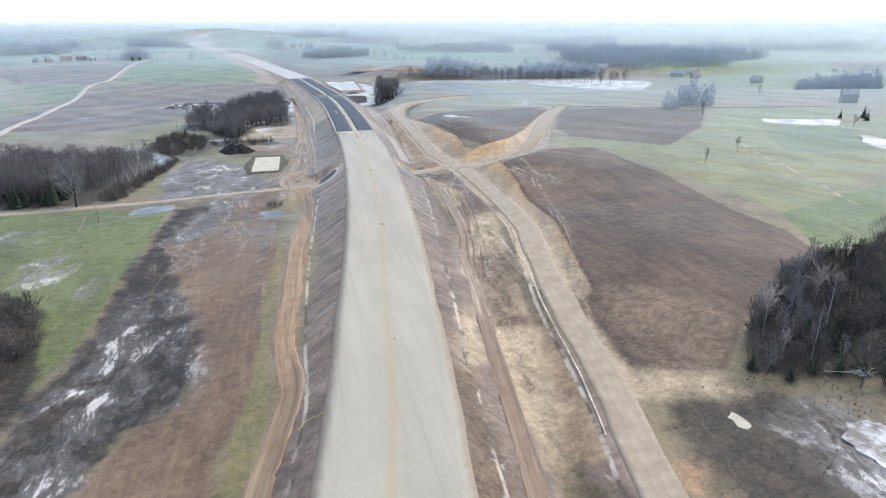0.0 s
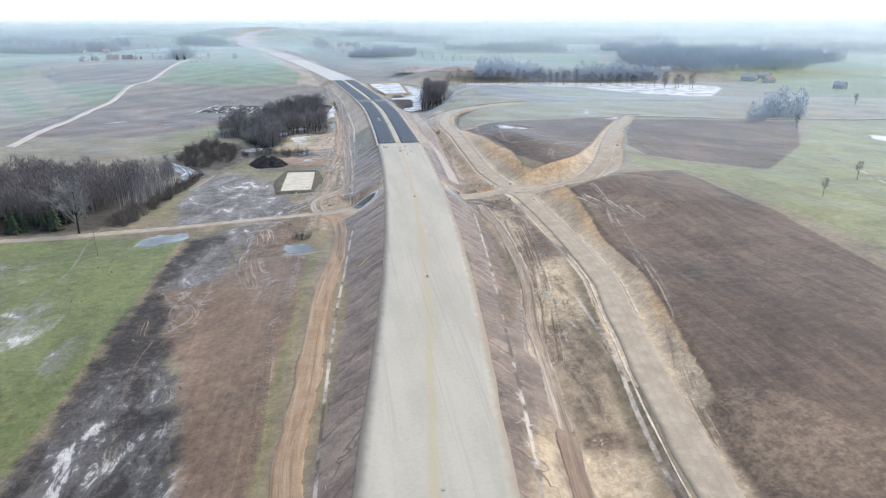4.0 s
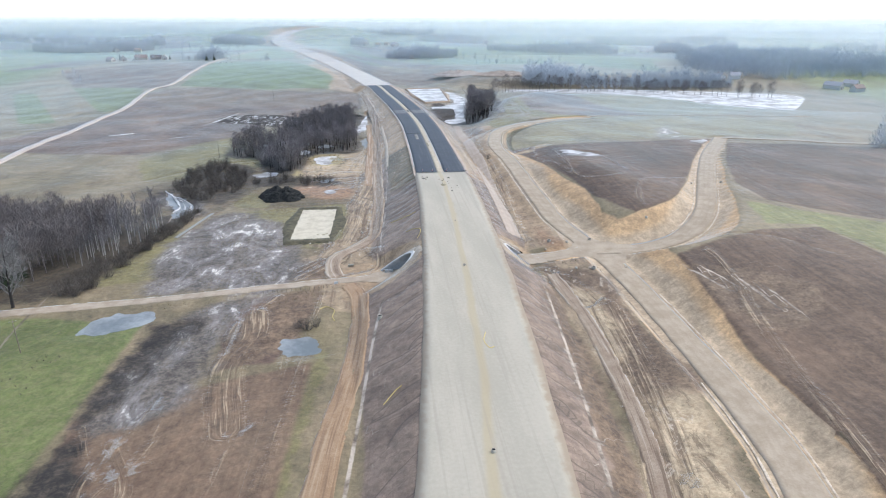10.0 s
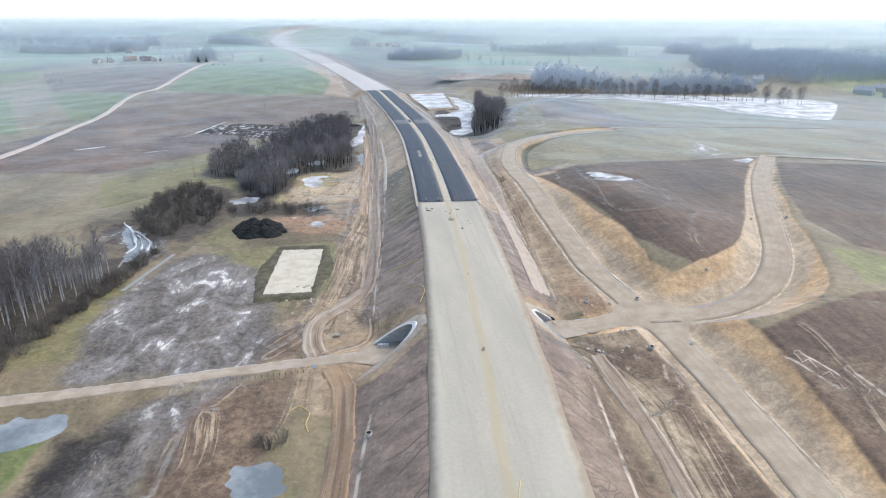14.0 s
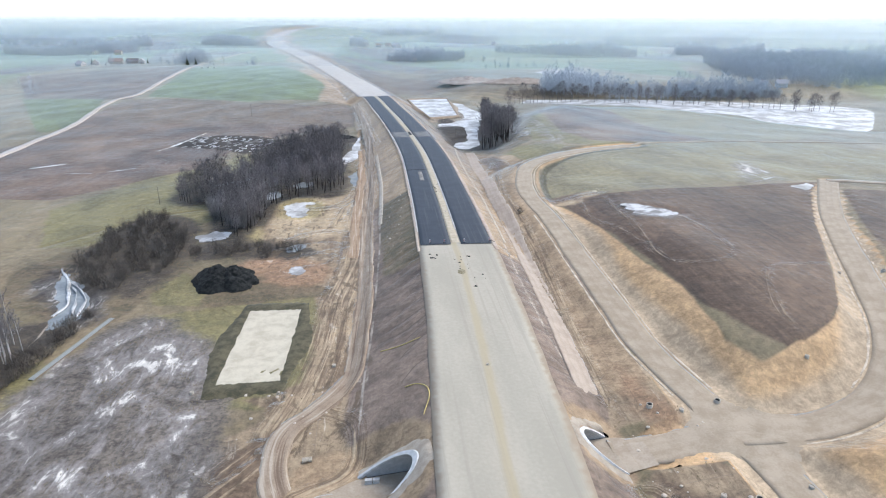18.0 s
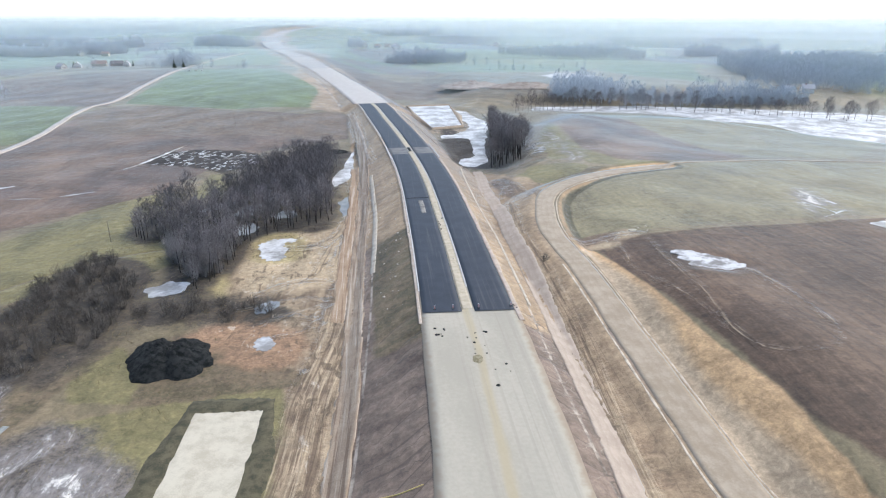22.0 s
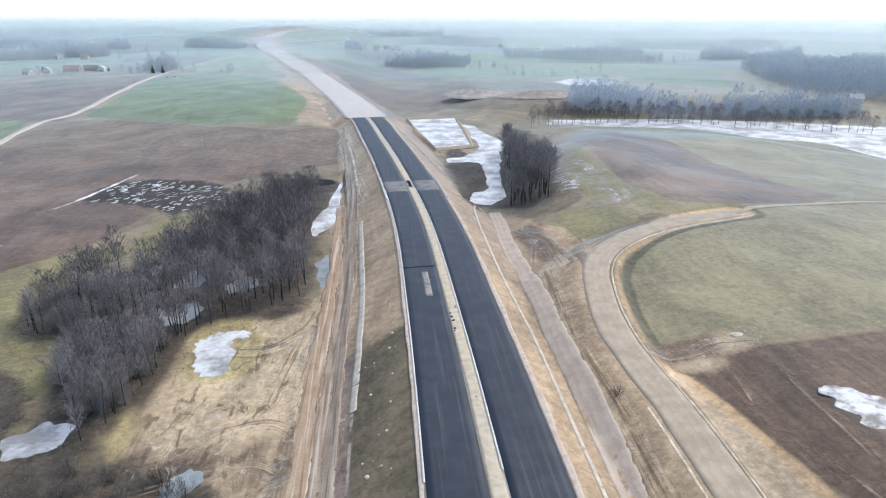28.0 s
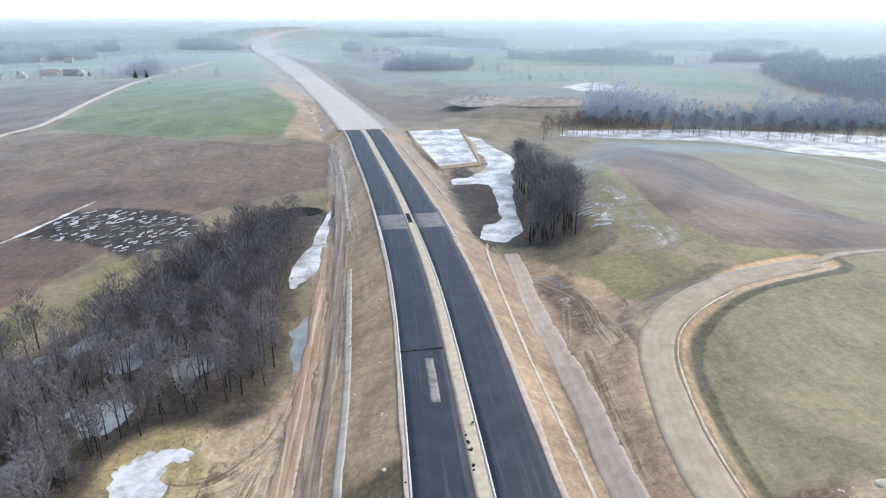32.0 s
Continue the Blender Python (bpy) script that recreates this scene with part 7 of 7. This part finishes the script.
WHITE = plain("white_plastic", (0.7, 0.7, 0.7), (0.8, 0.8, 0.8), 2)
RED = plain("red_plastic", (0.5, 0.06, 0.04), (0.6, 0.1, 0.06), 2)
post = tagged(new("barrier_post"), "white and red traffic marker post at the asphalt's end", "marker post", "marker posts")
boxes("base", [((-0.35, -0.25, 0), (0.35, 0.25, 0.14))], M["heap"], post)
boxes("panel", [((-0.2, -0.04, 0.14), (0.2, 0.04, 1.3))], WHITE, post)
for q in range(3):
    boxes("stripe", [((-0.2, -0.055, 0.3 + q * 0.35), (0.2, -0.042, 0.44 + q * 0.35))], RED, post)
spots = [(29.2, 433.6), (34.2, 433.6), (41.2, 433.6), (50.2, 434.2)]
post.matrix_basis = pose(*spots[0], 8.95, 0, 0, 5)
for x, y in spots[1:]:
    copy_thing(post, pose(x, y, 8.95, 0, 0, -4))


def pole(x, y, tall, label, arm=True):
    ob = tagged(new("utility_pole"), label, "utility pole", "utility poles")
    lathe("shaft", [(0.16, -0.5), (0.12, tall * 0.6), (0.09, tall), (0.001, tall)], M["wood"], ob, 10)
    if arm:
        boxes("crossarm", [((-0.8, -0.06, tall - 0.5), (0.8, 0.06, tall - 0.36))], M["wood"], ob)
        for q in (-0.7, 0.0, 0.7):
            lathe("insulator", [(0.05, tall - 0.36), (0.07, tall - 0.25), (0.001, tall - 0.18)], WHITE, ob, 8, m=Matrix.Translation((q, 0, 0)))
    ob.matrix_basis = pose(x, y, h1(x, y), 0, 0, 30)
    return ob


pole(-87, 282, 9.5, "weathered wooden utility pole on the green field")
pole(-97.5, 778, 10, "weathered wooden utility pole in the brown field")
pole(-95, 656, 10, "weathered wooden utility pole beside dark wet soil")
pole(-93, 527, 9, "weathered wooden utility pole on dry grass", False)


def hose(pts, label):
    line = [(x, y, h1(x, y) + 0.12) for x, y in [tuple(p[:2]) for p in smooth([(*q, 0) for q in pts], 4)]]
    ob = tagged(new("drain_hose"), label, "hose", "drain hoses")
    tube("hose_run", line, 0.11, M["yellow"], ob)
    return ob


hose([(17.5, 349), (20, 348), (22, 345), (22.3, 341), (20.8, 336)], "yellow drainage hose curling over the embankment edge")
hose([(-4.5, 103), (-3, 104.5), (-1, 103.8), (0.5, 104)], "yellow drainage hose on the embankment slope")
hose([(-11, 301), (-9, 302.5), (-6.5, 300), (-6.8, 296), (-6, 293)], "yellow drainage hose lying in the dry grass")
hose([(12, 371), (15, 369.5), (18, 368.5), (22, 368)], "yellow drainage hose running down the slope")
hose([(33.2, 262), (32.2, 258), (33.0, 254.5), (34.2, 255)], "short yellow hose on the gravel roadbed")
hose([(8, 240), (10.5, 243), (12, 244)], "short yellow hose on the embankment slope")

STACKWOOD = plain("pale_timber", (0.42, 0.36, 0.28), (0.56, 0.5, 0.4), 2)
GREY_WOOD = plain("grey_planks", (0.27, 0.29, 0.27), (0.38, 0.4, 0.38), 1.5)
walk_ob = tagged(new("footbridge"), "long pale plank walkway over the frozen bog", "walkway")
d = np.array((-67.5, 405)) - np.array((-74, 372))
size, turn = float(np.linalg.norm(d)), math.degrees(math.atan2(-d[0], d[1]))
plank_mesh = None
n = 64
for k in range(n):
    q = size * k / n
    if plank_mesh is None:
        o = boxes("plank", [((-0.75, 0, 0.25), (0.75, size / n - 0.06, 0.33))], GREY_WOOD, walk_ob)
        plank_mesh = o.data
        continue
    o = part("plank", plank_mesh, walk_ob)
    o.matrix_basis = Matrix.Translation((0, q, 0))
for q in (-0.6, 0.6):
    boxes("beam", [((q - 0.08, 0, -0.3), (q + 0.08, size, 0.25))], M["wood"], walk_ob)
walk_ob.matrix_basis = pose(-74, 372, h1(-71, 388) + 0.15, 0, 0, turn)

# low posts along the farm track, a small board and a stack of pallets
first_post = tagged(new("fence_post"), "short dark wooden marker post beside the farm track", "post", "track posts")
lathe("shaft", [(0.09, -0.3), (0.08, 0.8), (0.07, 0.95), (0.001, 1.0)], M["wood"], first_post, 8)
for k in range(15):
    x, y = -30 + 1.45 * k, 314.6 + 0.205 * k
    at = pose(x, y, h1(x, y), 0, 0, k * 35)
    if k:
        copy_thing(first_post, at)
    else:
        first_post.matrix_basis = at
board = tagged(new("notice_board"), "small blank white board on a post beside the track", "board")
boxes("panel", [((-0.6, -0.03, 0.9), (0.6, 0.03, 1.8))], WHITE, board)
boxes("post", [((-0.05, 0.04, -0.3), (0.05, 0.14, 1.7))], M["wood"], board)
board.matrix_basis = pose(-7.1, 317.9, h1(-7.1, 317.9), 0, 0, 10)
stack = tagged(new("pallet_stack"), "stack of pale timber pallets on the mud", "pallets")
for k in range(3):
    boxes("pallet", [((-1.0, -0.6 + q * 0.3, 0.02 + k * 0.2), (1.0, -0.42 + q * 0.3, 0.08 + k * 0.2)) for q in range(4)] + [((-1.0 + q * 0.9, -0.6, -0.08 + k * 0.2), (-0.8 + q * 0.9, 0.5, 0.02 + k * 0.2)) for q in range(3)], STACKWOOD, stack)
stack.matrix_basis = pose(-2.9, 336, h1(-2.9, 336) + 0.12, 0, 0, 8)

# scattered stones and clods
STONE = plain("field_stone", (0.46, 0.4, 0.32), (0.64, 0.57, 0.48), 3)
stones = [lump(200 + k, 0.2 + 0.06 * k, STONE, "stone") for k in range(4)]
clods = [lump(210 + k, 0.2 + 0.05 * k, M["heap"], "clod") for k in range(4)]
rng = np.random.default_rng(77)


def strew(meshes, name, label, category, group, poly, count):
    p = np.array(poly, float)
    done = 0
    while done < count:
        x, y = rng.uniform(p[:, 0].min(), p[:, 0].max()), rng.uniform(p[:, 1].min(), p[:, 1].max())
        if inside(np.array([x]), np.array([y]), poly)[0]:
            s = rng.uniform(0.6, 1.5)
            ob = tagged(new(name, meshes[done % len(meshes)]), label, category, group)
            dd, rz, _ = along(np.array([x]), np.array([y]), HIGHWAY)
            z = float(rz[0]) + 0.1 if dd[0] < HW else h1(x, y)
            ob.matrix_basis = Matrix.LocRotScale((x, y, z), Euler((0, 0, rng.random() * 6)), (s, s, s))
            done += 1


strew(stones, "stone", "pale rough stone lying in the mud", "stone", "stones", [(62, 300), (80, 312), (80, 334), (66, 344), (60, 320)], 26)
strew(stones, "stone", "pale rough stone lying in the mud", "stone", "stones", [(-24, 340), (-8, 330), (6, 350), (-4, 366), (-20, 362)], 22)
strew(stones, "stone", "pale rough stone beside the road bend", "stone", "stones", [(90, 482), (110, 484), (112, 492), (92, 492)], 14)
strew(stones, "stone", "pale rough stone on the embankment", "stone", "stones", [(14, 440), (22, 440), (22, 600), (14, 600)], 40)
strew(clods, "clod", "dark clod of soil on the gravel roadbed", "clod", "clods", [(36, 395), (44, 395), (43, 425), (36, 425)], 14)
strew(clods, "clod", "dark clod of soil on the gravel roadbed", "clod", "clods", [(28, 418), (31, 418), (31, 424), (28, 424)], 8)
strew(clods, "clod", "dark clod of soil on the median", "clod", "clods", [(36.6, 500), (37.4, 500), (37.4, 512), (36.6, 512)], 12)
strew(clods, "clod", "dark clod of soil beside the carriageway", "clod", "clods", [(24.4, 496), (24.9, 496), (24.9, 506), (24.4, 506)], 6)
strew(clods, "clod", "dark clod of soil at the asphalt's end", "clod", "clods", [(51, 432), (52.6, 432), (52.6, 435), (51, 435)], 6)

# ---------------------------------------------------------------- houses
def house(x, y, turn, wide, deep, eaves, wall, roof, label, ridge=None):
    ob = tagged(new("house"), label, "house", "far houses")
    ridge = ridge or wide * 0.42
    w, d = wide / 2, deep / 2
    v = [(-w, -d, -1), (w, -d, -1), (w, d, -1), (-w, d, -1), (-w, -d, eaves), (w, -d, eaves), (w, d, eaves), (-w, d, eaves), (0, -d, eaves + ridge), (0, d, eaves + ridge)]
    part("wall", mesh_of("wall", v, [(0, 1, 5, 8, 4), (2, 3, 7, 9, 6), (1, 2, 6, 5), (3, 0, 4, 7)], wall), ob)
    for s in (-1, 1):
        a = (s * (w + 0.5), eaves - 0.5 * ridge / w)
        v, f = [], []
        for yy in (-d - 0.5, d + 0.5):
            v += [(a[0], yy, a[1]), (0, yy, eaves + ridge + 0.1), (0, yy, eaves + ridge + 0.35), (a[0], yy, a[1] + 0.25)]
        f = [(0, 1, 5, 4), (3, 7, 6, 2), (0, 4, 7, 3), (0, 3, 2, 1), (4, 5, 6, 7)]
        part("roof", mesh_of("roof", v, f, roof), ob)
    boxes("chimney", [((-0.4, d * 0.3, eaves + ridge * 0.6), (0.4, d * 0.3 + 0.8, eaves + ridge + 1.2))], plain("brick", (0.3, 0.14, 0.1), (0.38, 0.2, 0.15), 3), ob)
    for q in (-0.5, 0.5):
        win = boxes("window", [((w * q - 0.6, -d - 0.06, 1.0), (w * q + 0.6, -d + 0.04, 2.3))], WHITE, ob)
        boxes("pane", [((w * q - 0.5, -d - 0.09, 1.1), (w * q + 0.5, -d - 0.065, 2.2))], M["asphalt"], win)
    boxes("door", [((-0.5, -d - 0.07, -0.5), (0.5, -d + 0.04, 2.1))], M["wood"], ob)
    ob.matrix_basis = pose(x, y, h1(x, y) + 0.4, 0, 0, turn)
    return ob


ROOF = [plain("red_tiles", (0.3, 0.23, 0.2), (0.38, 0.31, 0.28), 0.8), plain("grey_roof", (0.4, 0.4, 0.41), (0.52, 0.52, 0.53), 0.8), plain("dark_roof", (0.16, 0.15, 0.15), (0.24, 0.22, 0.22), 0.8)]
WALL = [plain("white_render", (0.66, 0.65, 0.62), (0.76, 0.75, 0.72), 0.8), plain("cream_render", (0.6, 0.56, 0.48), (0.68, 0.64, 0.56), 0.8), plain("wood_siding", (0.38, 0.34, 0.3), (0.46, 0.42, 0.38), 0.8)]
for x, y, turn, w, d, e, wl, rf, label in (
    (-392, 1192, 20, 9, 14, 3.2, 0, 1, "white farmhouse with a grey roof"), (-374, 1218, 100, 9, 18, 3.0, 1, 0, "cream barn with a red roof"), (-352, 1222, 100, 8, 16, 3.2, 2, 2, "dark timber barn beside the farmhouse"), (-336, 1214, 10, 8, 11, 3.4, 0, 1, "white house with a grey roof"),
    (-405, 1175, 60, 8, 12, 3, 0, 1, "low white shed at the farm"), (-26, 1844, 30, 10, 16, 5, 0, 1, "white house in the far village"), (6, 1870, 80, 9, 14, 4, 0, 0, "white house with a red roof in the far village"), (50, 1838, 20, 14, 26, 5, 0, 1, "long white hall in the far village"),
    (30, 1900, 50, 9, 14, 4, 1, 0, "cream house in the far village"), (33, 1490, 60, 9, 16, 4, 1, 2, "grey farmhouse beside the wood"), (74, 1450, 5, 9, 12, 4.5, 0, 1, "white gabled house beside the wood"), (52, 1500, 80, 8, 12, 3.5, 0, 1, "white outbuilding beside the wood"),
    (454, 934, 10, 9, 14, 4, 0, 1, "white barn at the forest edge"), (478, 938, 70, 9, 12, 4, 0, 1, "white house at the forest edge"), (569, 869, 30, 10, 20, 4, 0, 1, "pale farm buildings beside the wood"), (581, 843, 100, 9, 14, 4, 0, 0, "white farmhouse beside the wood"),
    (469, 457, 60, 10, 12, 6, 0, 1, "tall white house with a steep grey roof"), (600, 880, 30, 9, 16, 4, 0, 1, "white shed beside the wood"), (-520, 1500, 40, 9, 14, 4, 0, 1, "white house on the far plain"), (-470, 1480, 90, 8, 12, 4, 1, 0, "cream house on the far plain"),
    (320, 2000, 30, 10, 16, 4, 0, 1, "white house on the far plain"), (620, 760, 20, 9, 13, 4, 0, 1, "white house in open fields"),
):
    house(x, y, turn, w, d, e, WALL[wl], ROOF[rf], label)
for k, (x, y) in enumerate(((-229, 1126), (-222, 1131), (-213, 1128))):
    b = tagged(new("bale_stack"), "white wrapped hay bales at the field's end", "hay bales", "hay bales")
    for q in range(2):
        lathe("bale", [(0.001, 0), (0.75, 0.02), (0.8, 0.15), (0.8, 1.35), (0.75, 1.48), (0.001, 1.5)], WHITE, b, 14, m=Matrix.Translation((q * 1.75, 0, 0)))
    b.matrix_basis = pose(x, y, h1(x, y) - 0.05, 0, 0, k * 30)
plant_things(FIRS, [(-400, 1200, h1(-400, 1200), 0, 0.9), (-330, 1220, h1(-330, 1220), 1, 0.6), (-262, 1180, h1(-262, 1180), 2, 0.9), (-252, 1186, h1(-252, 1186), 3, 1.0), (-30, 1830, h1(-30, 1830), 3, 1.1), (-40, 1850, h1(-40, 1850), 4, 1.2), (383, 377, h1(383, 377), 0, 0.6), (391, 362, h1(391, 362), 1, 0.65), (398, 372, h1(398, 372), 2, 0.7), (405, 355, h1(405, 355), 2, 0.6), (414, 366, h1(414, 366), 5, 0.65)])
